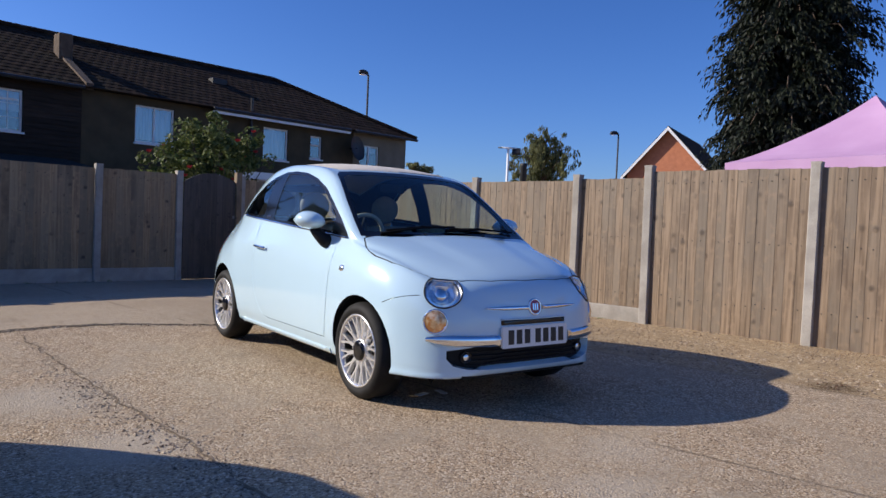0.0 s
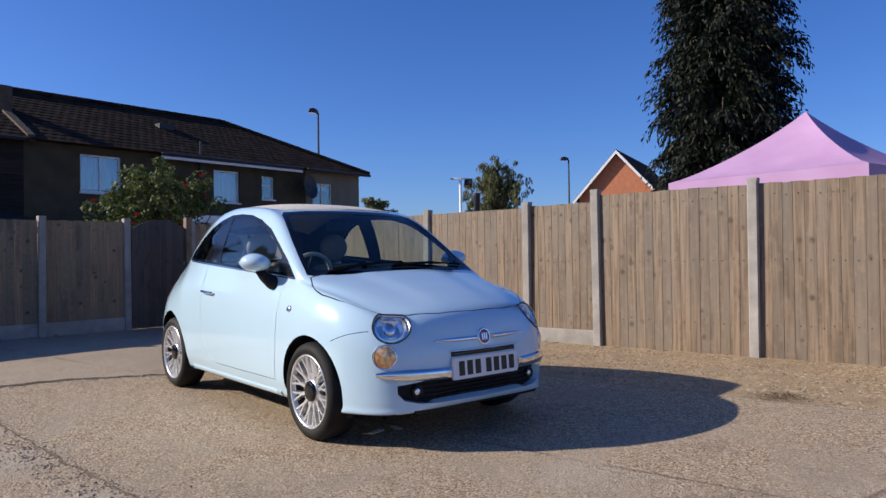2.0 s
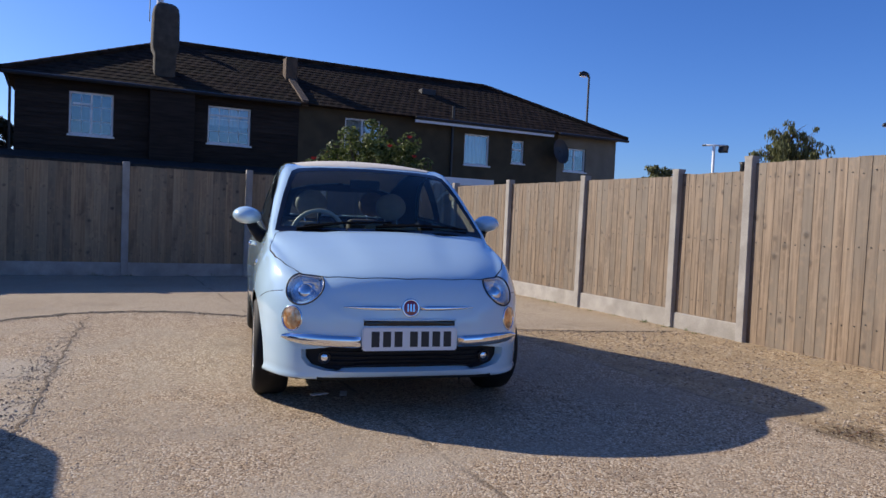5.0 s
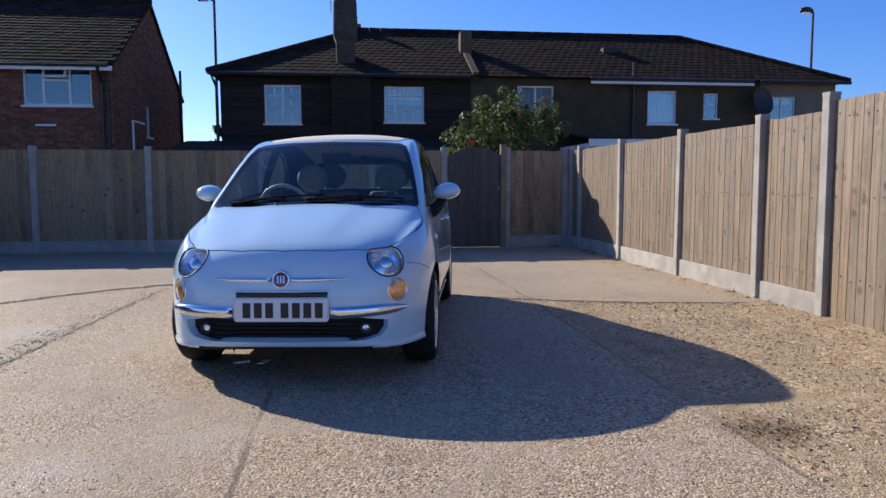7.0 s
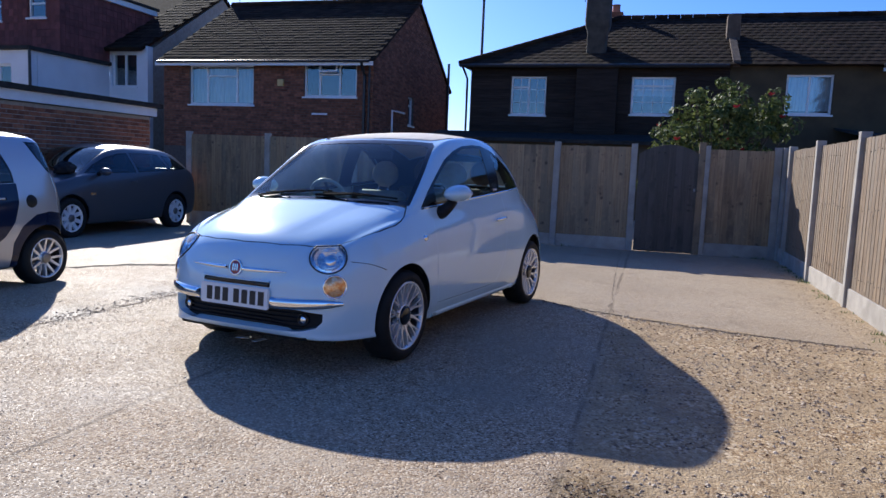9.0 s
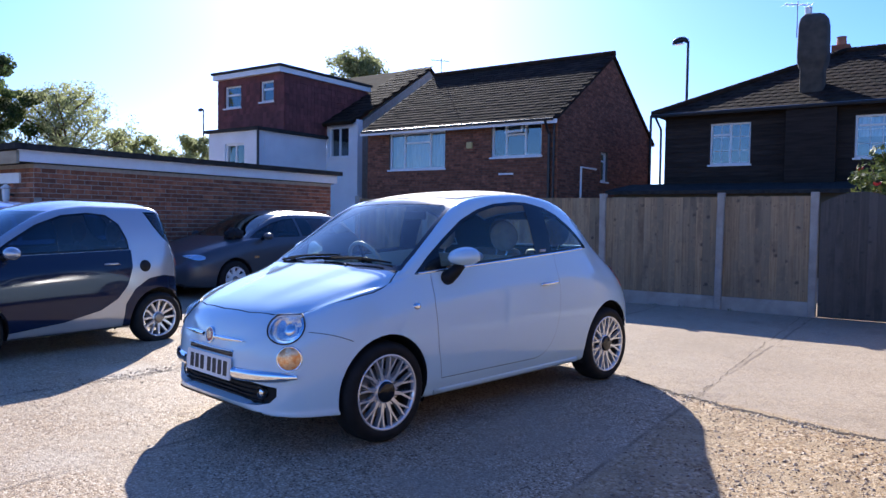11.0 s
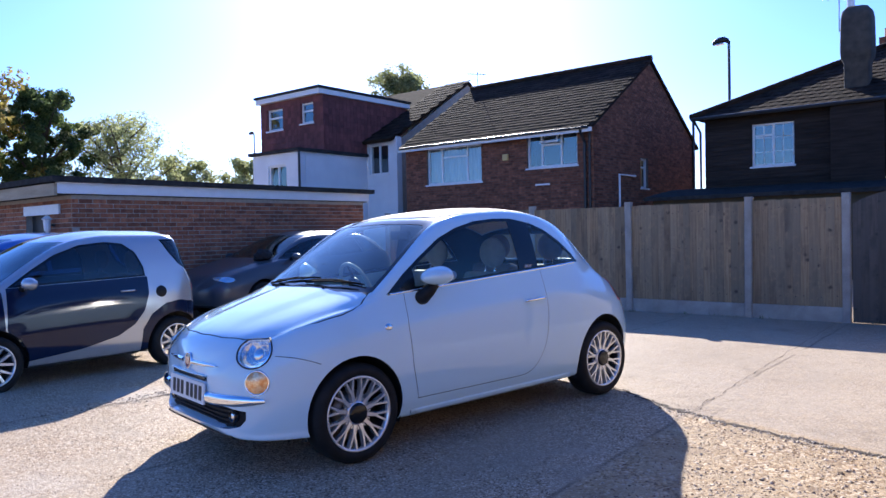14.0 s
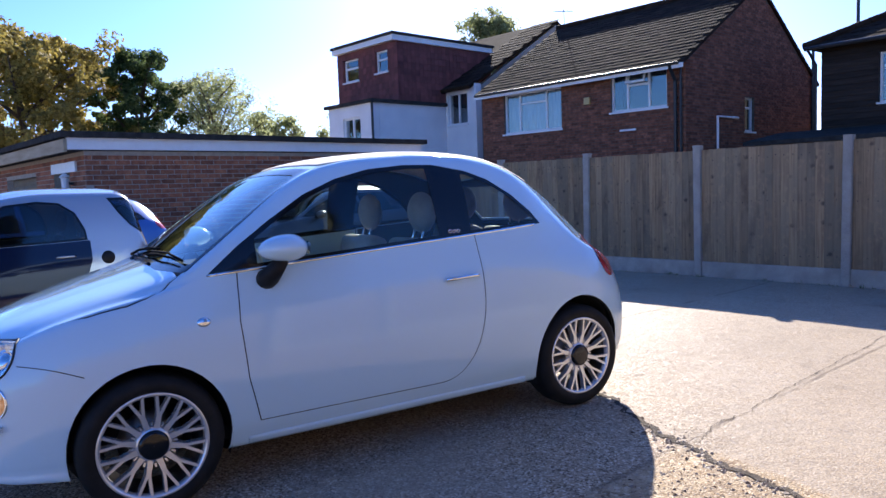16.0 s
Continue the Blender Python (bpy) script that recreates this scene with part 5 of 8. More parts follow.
part("fascia", boxes((-9.6, -0.3, GH - 0.02, 0.1, -0.255, GH + 0.17)), surface("weathered_cream_board", (0.34, 0.26, 0.16), (0.48, 0.39, 0.26), 4, 0.8, bump=0.2, fine=50, stretch=(0.4, 3, 3)), G, "weathered cream timber fascia")
part("roof", boxes((-9.6, -0.35, GH + 0.19, 0.18, GL + 0.2, GH + 0.28), (-9.6, -0.25, GH, 0.02, GL + 0.1, GH + 0.19)), M["felt"], G, "black felt roof")
# the bricks of the flank: those nearest the yard each on their own, the rest joined
half = brick_field(bmesh.new(), GL, 0.0, 0.76, [])
tagged(part("bricks", half, M["brick_isl"], flank, "red-brown bricks"), kind="stuff")
upper = brick_field(bmesh.new(), GL, 1.52, GH + 0.005, [])
tagged(part("bricks", upper, M["brick_isl"], flank, "red-brown bricks"), kind="stuff")
bm = brick_field(bmesh.new(), 0.215, 0, 0.066, [])
brick_me = finish("brick", bm, M["brick"])
for r in range(10):
    for c in range(29):
        x = c * 0.226 - (r % 2) * 0.113
        if x < 0 or x + 0.215 > GL:
            continue
        piece("brick", brick_me, flank, pose(x, random.uniform(-0.002, 0.001), 0.76 + r * 0.076))


# ---- small pale blue car ----
CAR = pose(4.301, 4.572, 0, 0.4, 0.6, -100.34)     # local x ahead, y to its left; the yard falls a little towards the nose
car = thing("small_car", CAR, "pale blue three-door city car with a cream fabric roof", "car")
c_w = spline([(1.88, 0.22), (1.87, 0.33), (1.85, 0.43), (1.80, 0.54), (1.72, 0.63), (1.6, 0.704), (1.45, 0.76), (1.3, 0.787), (1.15, 0.803), (0.9, 0.805), (0.6, 0.80), (0, 0.80), (-0.6, 0.805), (-1.0, 0.8135), (-1.2, 0.81), (-1.35, 0.785), (-1.48, 0.72), (-1.57, 0.61), (-1.62, 0.48), (-1.65, 0.33), (-1.66, 0.2)])
c_zt = spline([(1.88, 0.55), (1.87, 0.625), (1.85, 0.678), (1.80, 0.738), (1.72, 0.784), (1.6, 0.824), (1.45, 0.865), (1.3, 0.905), (1.15, 0.945), (1.05, 0.974), (0.98, 1.003), (0.9, 1.058), (0.8, 1.128), (0.6, 1.262), (0.45, 1.355), (0.35, 1.408), (0.25, 1.44), (0.1, 1.466), (-0.05, 1.48), (-0.3, 1.493), (-0.5, 1.49), (-0.8, 1.466), (-1.0, 1.41), (-1.15, 1.333), (-1.3, 1.205), (-1.42, 1.06), (-1.5, 0.945), (-1.57, 0.84), (-1.62, 0.745), (-1.65, 0.65), (-1.66, 0.55)])
c_zb = spline([(1.88, 0.33), (1.87, 0.265), (1.85, 0.232), (1.8, 0.211), (1.7, 0.20), (1.5, 0.195), (1.3, 0.185), (0, 0.172), (-1.2, 0.19), (-1.5, 0.22), (-1.62, 0.29), (-1.65, 0.37), (-1.66, 0.44)])
c_zs = spline([(1.88, 0.49), (1.87, 0.53), (1.8, 0.62), (1.72, 0.68), (1.6, 0.742), (1.45, 0.795), (1.3, 0.832), (1.15, 0.862), (0.95, 0.90), (0.8, 0.915), (0.4, 0.935), (0, 0.955), (-0.5, 0.975), (-0.9, 0.985), (-1.1, 0.955), (-1.2, 0.925), (-1.35, 0.86), (-1.5, 0.77), (-1.6, 0.68), (-1.65, 0.59), (-1.66, 0.52)])
c_ws = spline([(1.88, 0.9), (1.6, 0.90), (1.15, 0.905), (0.8, 0.915), (0, 0.93), (-0.6, 0.93), (-0.9, 0.90), (-1.15, 0.855), (-1.35, 0.85), (-1.66, 0.86)])
c_zr = spline([(1.88, 0.51), (1.87, 0.57), (1.8, 0.68), (1.72, 0.735), (1.6, 0.785), (1.45, 0.835), (1.3, 0.875), (1.15, 0.91), (1.05, 0.935), (0.98, 0.957), (0.9, 1.005), (0.8, 1.072), (0.69, 1.148), (0.55, 1.245), (0.46, 1.302), (0.35, 1.355), (0.23, 1.39), (0.1, 1.41), (-0.05, 1.421), (-0.3, 1.428), (-0.5, 1.414), (-0.65, 1.39), (-0.8, 1.345), (-0.9, 1.30), (-1.0, 1.24), (-1.1, 1.165), (-1.2, 1.08), (-1.3, 0.975), (-1.42, 0.895), (-1.5, 0.835), (-1.57, 0.76), (-1.62, 0.69), (-1.65, 0.61), (-1.66, 0.535)])
c_wr = spline([(1.88, 0.15), (1.8, 0.38), (1.6, 0.49), (1.3, 0.57), (1.15, 0.61), (1.0, 0.675), (0.9, 0.685), (0.8, 0.672), (0.6, 0.642), (0.4, 0.61), (0.2, 0.60), (0, 0.595), (-0.4, 0.588), (-0.7, 0.58), (-0.9, 0.575), (-1.1, 0.565), (-1.3, 0.545), (-1.45, 0.50), (-1.55, 0.42), (-1.62, 0.31), (-1.66, 0.12)])


NOSE = 0.915                      # and the nose by this much less
TAIL = 1.19                       # the tail overhangs by this much more than the curves say
BODY = {"w": c_w, "zb": c_zb, "zs": c_zs, "zt": c_zt, "zr": c_zr, "wr": c_wr, "ws": c_ws}


def car_section(c, x):
    """Half outline of the body at x, from the underside to the middle of the top, as (y, z)."""
    if c is BODY and x > 1.3:
        x = 1.3 + (x - 1.3) / NOSE
    if c is BODY and x < -1.15:
        x = -1.15 + (x + 1.15) / TAIL
    w, zb, zs, zt, zr, wr = (c[k](x) for k in ("w", "zb", "zs", "zt", "zr", "wr"))
    ws = w * c["ws"](x)
    zm = zb + (zs - zb) * 0.5
    mid = ((ws + wr) / 2 + 0.022 * min(1, max(0, (zr - zs) / 0.3)), (zs + zr) / 2)
    k = min(1.0, max(0.0, (x - 1.2) / 0.2)) if c is BODY else 0.0        # the front bumper stands upright to its lower edge
    r = min(1.0, max(0.0, (-0.9 - x) / 0.3)) if c is BODY else 0.0        # the rear flank leans in
    return [(0, zb), (0.5 * w, zb), ((0.88 + 0.075 * k) * w, zb + 0.005), ((0.955 + 0.035 * k) * w, zb + (zs - zb) * 0.1), ((0.985 + 0.013 * k) * w, zb + (zs - zb) * 0.25), (w, zm), ((0.985 - 0.03 * r) * w, zb + (zs - zb) * 0.78), (ws, zs), mid, (wr, zr), (0.82 * wr, zr + (zt - zr) * 0.45), (0.45 * wr, zr + (zt - zr) * 0.87), (0, zt)]


def smooth_line(pts, per):
    """Points along a Catmull-Rom curve through pts."""
    q = [Vector(p) for p in pts]
    q = [Vector((-q[1].x, q[1].y))] + q + [Vector((-q[-2].x, q[-2].y))]
    out = []
    for i in range(1, len(q) - 2):
        p0, p1, p2, p3 = q[i - 1 : i + 3]
        for k in range(per):
            u = k / per
            out.append(0.5 * (2 * p1 + (p2 - p0) * u + (2 * p0 - 5 * p1 + 4 * p2 - p3) * u**2 + (3 * p1 - p0 - 3 * p2 + p3) * u**3))
    out.append(q[-2])
    return out


def car_stations():
    xs = [1.88, 1.877, 1.87, 1.86, 1.845, 1.825, 1.80, 1.77, 1.735, 1.70, 1.66]
    xs += [1.62 - 0.045 * i for i in range(69)]
    xs = [x for x in xs if x > -1.48]
    xs += [-1.49, -1.525, -1.555, -1.58, -1.60, -1.618, -1.632, -1.643, -1.651, -1.657, -1.66]
    return [1.3 + (x - 1.3) * NOSE if x > 1.3 else x if x > -1.15 else -1.15 + (x + 1.15) * TAIL for x in xs]


def car_shell(c, stations, per=4):
    bm = bmesh.new()
    rings = []
    for x in stations:
        half = smooth_line(car_section(c, x), per)
        ring = [bm.verts.new((x, p.x, p.y)) for p in half]
        ring += [bm.verts.new((x, -p.x, p.y)) for p in half[-2:0:-1]]
        rings.append(ring)
    for a, b in zip(rings, rings[1:]):
        for k in range(len(a)):
            j = (k + 1) % len(a)
            bm.faces.new((a[k], a[j], b[j], b[k]))
    bm.faces.new(rings[0][::-1]), bm.faces.new(rings[-1])
    if c is BODY:
        for v in bm.verts:          # raised middle of the bonnet between two creases
            x, y, z = v.co
            if 1.0 < x < 1.68 and z > c["zr"](x) - 0.03:
                edge = 0.20 + 0.16 * (1.68 - x)
                k = min(1.0, max(0.0, (edge + 0.05 - abs(y)) / 0.08))
                v.co.z += 0.009 * k * k * (3 - 2 * k) * min(1.0, (1.68 - x) / 0.2) * min(1.0, (x - 1.0) / 0.06)
    bmesh.ops.recalc_face_normals(bm, faces=bm.faces)
    return bm



from mathutils.bvhtree import BVHTree
from mathutils.interpolate import poly_3d_calc


def shrink(poly, d):
    """A convex counter-clockwise outline moved inwards by d."""
    n, out = len(poly), []
    lines = []
    for i in range(n):
        a, b = Vector(poly[i]), Vector(poly[(i + 1) % n])
        t = (b - a).normalized()
        lines.append((a + Vector((-t.y, t.x)) * d, t))
    for i in range(n):
        (p, r), (q, s) = lines[i - 1], lines[i]
        den = r.x * s.y - r.y * s.x
        if abs(den) < 1e-6:
            out.append(tuple(q))
            continue
        k = ((q - p).x * s.y - (q - p).y * s.x) / den
        out.append(tuple(p + r * k))
    return out


def ccw(poly):
    area = sum(a[0] * b[1] - a[1] * b[0] for a, b in zip(poly, poly[1:] + poly[:1]))
    return list(poly) if area > 0 else list(poly)[::-1]


def region(bm, faces, poly, ia, ib):
    """Cuts faces along a convex outline, seen along the third axis, and returns those inside."""
    poly = ccw(poly)
    mid = Vector((sum(p[0] for p in poly) / len(poly), sum(p[1] for p in poly) / len(poly)))
    cur = list(faces)
    for i, a in enumerate(poly):
        b = poly[(i + 1) % len(poly)]
        d = Vector(b) - Vector(a)
        co, no = [0.0] * 3, [0.0] * 3
        co[ia], co[ib], no[ia], no[ib] = a[0], a[1], d.y, -d.x
        geom = set(cur)
        for f in cur:
            geom.update(f.edges), geom.update(f.verts)
        r = bmesh.ops.bisect_plane(bm, geom=list(geom), plane_co=co, plane_no=no, dist=1e-5)
        cut = [g for g in r["geom"] if isinstance(g, bmesh.types.BMFace)]
        cur = [f for f in cut if (f.calc_center_median()[ia] - a[0]) * d.y - (f.calc_center_median()[ib] - a[1]) * d.x < 0]
    return cur


def take(bm, faces, keep=False):
    """Moves faces of bm into a mesh of their own."""
    out, made = bmesh.new(), {}
    for f in faces:
        vs = []
        for v in f.verts:
            if v not in made:
                made[v] = out.verts.new(v.co)
            vs.append(made[v])
        out.faces.new(vs)
    if not keep:
        bmesh.ops.delete(bm, geom=list(faces), context="FACES")
    return out


class Shell:
    """A closed smooth body, kept for its places and normals."""

    def __init__(self, bm):
        me = finish("shell", bm.copy(), None)
        self.verts = [v.co.copy() for v in me.vertices]
        self.norm = [v.normal.copy() for v in me.vertices]
        self.faces = [list(p.vertices) for p in me.polygons]
        self.tree = BVHTree.FromPolygons(self.verts, self.faces)
        bpy.data.meshes.remove(me)

    def normal(self, co):
        p, n, i, _ = self.tree.find_nearest(co)
        f = self.faces[i]
        w = poly_3d_calc([self.verts[k] for k in f], p)
        out = Vector()
        for k, a in zip(f, w):
            out += self.norm[k] * a
        return out.normalized()

    def hit(self, start, way):
        return self.tree.ray_cast(Vector(start), Vector(way))[0]

    def offset(self, bm, d):
        for v in bm.verts:
            v.co += self.normal(v.co) * d

    def part(self, name, bm, material, parent, label="", lip=0.003):
        """Adds a body panel with turned-in edges and the smooth body's shading."""
        tops = list(bm.verts)
        norms = {v: self.normal(v.co) for v in tops}
        if lip:
            edges = [e for e in bm.edges if e.is_boundary]
            r = bmesh.ops.extrude_edge_only(bm, edges=edges)
            for v in [g for g in r["geom"] if isinstance(g, bmesh.types.BMVert)]:
                n = self.normal(v.co)
                v.co -= n * lip
                norms[v] = n
        bm.verts.index_update()
        vs = [norms[v] for v in bm.verts]
        ob = part(name, bm, material, parent, label, True)
        ob.data.normals_split_custom_set_from_vertices(vs)
        return ob


def round_off(pts, start):
    """An open outline from start through pts with its corners cut twice; both ends stay."""
    p = [start] + list(pts)
    for _ in range(2):
        q = [p[0]]
        for a, b in zip(p, p[1:]):
            q += [(a[0] * 0.75 + b[0] * 0.25, a[1] * 0.75 + b[1] * 0.25), (a[0] * 0.25 + b[0] * 0.75, a[1] * 0.25 + b[1] * 0.75)]
        p = q + [p[-1]]
    return p


def ellipse(cx, cy, rx, ry, n=28):
    return [(cx + rx * math.cos(2 * math.pi * k / n), cy + ry * math.sin(2 * math.pi * k / n)) for k in range(n)]


def boundary_loop(bm):
    """The longest open rim of a patch, in order."""
    edges = {e for e in bm.edges if e.is_boundary}
    best = []
    while edges:
        e = edges.pop()
        loop, v = [e.verts[0], e.verts[1]], e.verts[1]
        while True:
            nxt = next((x for x in v.link_edges if x in edges), None)
            if nxt is None:
                break
            edges.discard(nxt)
            v = nxt.other_vert(v)
            if v is loop[0]:
                break
            loop.append(v)
        best = max(best, loop, key=len)
    return [v.co.copy() for v in best]


def strip(bm, pts, norms, half, depth, up=Vector((0, 0, 1))):
    """A raised bar along pts: half its height, depth its rise along the normals; half may vary."""
    rings = []
    for i, (p, n) in enumerate(zip(pts, norms)):
        h = half[i] if isinstance(half, list) else half
        u = (up - n * up.dot(n)).normalized()
        rings.append([bm.verts.new(q) for q in (p + u * h - n * 0.006, p + u * h * 0.85 + n * depth * 0.7, p + u * h * 0.4 + n * depth, p - u * h * 0.4 + n * depth, p - u * h * 0.85 + n * depth * 0.7, p - u * h - n * 0.006)])
    for a, b in zip(rings, rings[1:]):
        for k in range(5):
            bm.faces.new((a[k], a[k + 1], b[k + 1], b[k]))
    bm.faces.new(rings[0]), bm.faces.new(rings[-1][::-1])


# -- shell and its cuts
bm = car_shell(BODY, car_stations())
SH = Shell(bm)
SIDES = (("left", 1), ("right", -1))
GAP = 0.0075


def cut_panel(select, poly, ia, ib, gap=GAP):
    whole_faces = region(bm, [f for f in bm.faces if select(f.calc_center_median(), f.normal)], poly, ia, ib)
    whole = take(bm, whole_faces)
    inner_faces = region(whole, whole.faces[:], shrink(ccw(poly), gap), ia, ib)
    inner = take(whole, inner_faces)
    return inner, whole


seams = bmesh.new()


def add_seam(ring):
    SH.offset(ring, -0.0035)
    for f in ring.faces:
        seams.faces.new([seams.verts.new(v.co) for v in f.verts])
    ring.free()


# wheel arches
for ax in (1.15, -1.15):
    for _, s in SIDES:
        got = region(bm, [f for f in bm.faces if f.calc_center_median().y * s > 0.44 and abs(f.calc_center_median().x - ax) < 0.5], ellipse(ax, 0.288, 0.318, 0.335 if ax > 0 else 0.35, 36), 0, 2)
        bmesh.ops.delete(bm, geom=got, context="FACES")

# side glass: one outline for door glass, pillar and quarter glass
DLO = [(0.885, 0.948), (0.74, 1.062), (0.587, 1.165), (0.40, 1.276), (0.23, 1.343), (0.05, 1.384), (-0.15, 1.40), (-0.32, 1.398), (-0.52, 1.36), (-0.65, 1.312), (-0.79, 1.225), (-0.90, 1.125), (-0.955, 1.055)]
for side, s in SIDES:
    got = region(bm, [f for f in bm.faces if f.calc_center_median().y * s > 0.3 and f.calc_center_median().z > 0.85], DLO, 0, 2)
    lights = take(bm, got)
    inner_poly = shrink(ccw(DLO), 0.022)
    inner = take(lights, region(lights, lights.faces[:], inner_poly, 0, 2))
    door_glass = take(inner, region(inner, inner.faces[:], [(-0.285, 0.8), (0.66, 0.8), (0.66, 1.5), (-0.265, 1.5)], 0, 2))
    quarter = take(inner, region(inner, inner.faces[:], [(-1.4, 0.8), (-0.46, 0.8), (-0.49, 1.5), (-1.4, 1.5)], 0, 2))
    SH.part("window_surround", lights, M["black_gloss"], car, "black window surround", 0)
    corner = take(inner, region(inner, inner.faces[:], [(0.64, 0.8), (1.1, 0.8), (1.1, 1.5), (0.64, 1.5)], 0, 2))
    SH.part("mirror_sail", corner, M["black_gloss"], car, "black corner panel ahead of the door", 0)
    SH.part("door_pillar", inner, M["black_gloss"], car, "black door pillar", 0)
    for nm, g in (("door_glass", door_glass), ("quarter_glass", quarter)):
        SH.offset(g, -0.004)
        ob = SH.part(nm, g, M["glass"], car, "tinted glass", 0)
        ob.visible_shadow = True
    tb = bmesh.new()
    low = [(0.88 - 0.183 * k, 0.9485 + 0.01065 * k) for k in range(11)]
    pts = []
    for (xa, za), (xb, zb) in zip(low, low[1:]):
        for k in range(4):
            u = k / 4
            p = SH.hit((xa + (xb - xa) * u, 3 * s, za + (zb - za) * u), (0, -s, 0))
            pts.append(p)
    strip(tb, pts, [SH.normal(p) for p in pts], 0.007, 0.005)
    part("window_trim", tb, M["chrome"], car, "thin chrome window trim", True)

# windscreen, rear screen, fabric roof, bonnet
WS = [(-0.68, 0.968), (0.68, 0.968), (0.658, 1.06), (0.618, 1.2), (0.578, 1.31), (0.548, 1.37), (0.50, 1.396), (0.35, 1.407), (0, 1.414), (-0.35, 1.407), (-0.50, 1.396), (-0.548, 1.37), (-0.578, 1.31), (-0.618, 1.2), (-0.658, 1.06)]
got = region(bm, [f for f in bm.faces if 0.0 < f.calc_center_median().x < 1.02 and f.calc_center_median().z > 0.93 and f.normal.z > 0.1], WS, 1, 2)
screen = take(bm, got)
ws_in = [(-0.645, 0.998), (0.645, 0.998), (0.625, 1.07), (0.585, 1.2), (0.546, 1.30), (0.517, 1.35), (0.465, 1.37), (0.3, 1.38), (0, 1.386), (-0.3, 1.38), (-0.465, 1.37), (-0.517, 1.35), (-0.546, 1.30), (-0.585, 1.2), (-0.625, 1.07)]
ws_glass = take(screen, region(screen, screen.faces[:], ws_in, 1, 2))
SH.part("windscreen_surround", screen, M["black_gloss"], car, "black windscreen border", 0)
SH.offset(ws_glass, -0.002)
SH.part("windscreen", ws_glass, M["screen_glass"], car, "tinted windscreen", 0)
RS = [(-0.45, 1.05), (0.45, 1.05), (0.43, 1.2), (0.36, 1.29), (-0.36, 1.29), (-0.43, 1.2)]
got = region(bm, [f for f in bm.faces if f.calc_center_median().x < -1.05 and f.normal.x < 0], RS, 1, 2)
SH.part("rear_screen", take(bm, got), M["glass"], car, "rear screen", 0)
ROOF = [(0.255, -0.46), (0.30, -0.25), (0.31, 0), (0.30, 0.25), (0.255, 0.46), (0.15, 0.505), (-0.4, 0.51), (-0.9, 0.485), (-1.06, 0.455), (-1.11, 0.2), (-1.11, -0.2), (-1.06, -0.455), (-0.9, -0.485), (-0.4, -0.51), (0.15, -0.505)]
cloth, ring = cut_panel(lambda c, n: c.z > 1.2 and n.z > 0.2 and -1.3 < c.x < 0.4, ROOF, 0, 1, 0.007)
SH.offset(cloth, 0.004)
SH.part("fabric_roof", cloth, M["cream_cloth"], car, "cream folding fabric roof", 0.02)
add_seam(ring)
BON = [(0.985, -0.675), (0.985, 0.675), (1.05, 0.70), (1.12, 0.717), (1.2, 0.72), (1.35, 0.695), (1.5, 0.64), (1.62, 0.56), (1.71, 0.43), (1.765, 0.25), (1.785, 0), (1.765, -0.25), (1.71, -0.43), (1.62, -0.56), (1.5, -0.64), (1.35, -0.695), (1.2, -0.72), (1.12, -0.717), (1.05, -0.70)]
BON = [(1.3 + (x - 1.3) * NOSE if x > 1.3 else x, y) for x, y in BON]
bonnet, ring = cut_panel(lambda c, n: c.x > 0.7 and n.z > 0.15 and c.z > 0.6, BON, 0, 1)
SH.part("bonnet", bonnet, M["paint"], car, "pale blue bonnet")
add_seam(ring)
# cowl between bonnet and screen
got = [f for f in bm.faces if 0.88 < f.calc_center_median().x < 1.0 and abs(f.calc_center_median().y) < 0.67 and f.normal.z > 0.3 and f.calc_center_median().z > 0.935]
cowl = take(bm, got)
SH.part("cowl", cowl, M["black_plastic"], car, "black plastic scuttle panel", 0)

# doors
DOOR = [(0.755, 0.955), (0.772, 0.75), (0.752, 0.50), (0.708, 0.297), (0.1, 0.292)] + round_off([(-0.30, 0.292), (-0.43, 0.40), (-0.50, 0.60), (-0.505, 0.80), (-0.492, 1.028)], (-0.12, 0.293))
for side, s in SIDES:
    d, ring = cut_panel(lambda c, n: c.y * s > 0.5 and 0.2 < c.z < 1.06 and -0.8 < c.x < 0.95, DOOR, 0, 2, 0.0055)
    door = SH.part("door", d, M["paint"], car, "pale blue door")
    add_seam(ring)
    # handle: scooped cup and chrome grip
    hp = SH.hit((-0.365, 3 * s, 0.817), (0, -s, 0))
    hn = SH.normal(hp)
    hb = bmesh.new()
    pts = [SH.hit((-0.365 + 0.095 * math.cos(math.pi * k / 10), 3 * s, 0.817 - 0.004 * math.cos(math.pi * k / 10)), (0, -s, 0)) for k in range(11)]
    tube(hb, [p + hn * (0.004 + 0.026 * math.sin(math.pi * k / 10) ** 0.5) for k, p in enumerate(pts)], 0.0105, 8)
    part("door_handle", hb, M["chrome"], door, "chrome door handle", True)
    # side repeater
    rp = SH.hit((0.92, 3 * s, 0.765), (0, -s, 0))
    rb = bmesh.new()
    fr = Matrix.Translation(rp) @ SH.normal(rp).to_track_quat("Z", "Y").to_matrix().to_4x4()
    lathe(rb, [(0.024, -0.002), (0.022, 0.004), (0.014, 0.007), (0.001, 0.008)], 18, fr @ Matrix.Diagonal((1.2, 0.9, 1, 1)))
    part("side_repeater", rb, M["lamp_bowl"], car, "small clear side repeater", True)

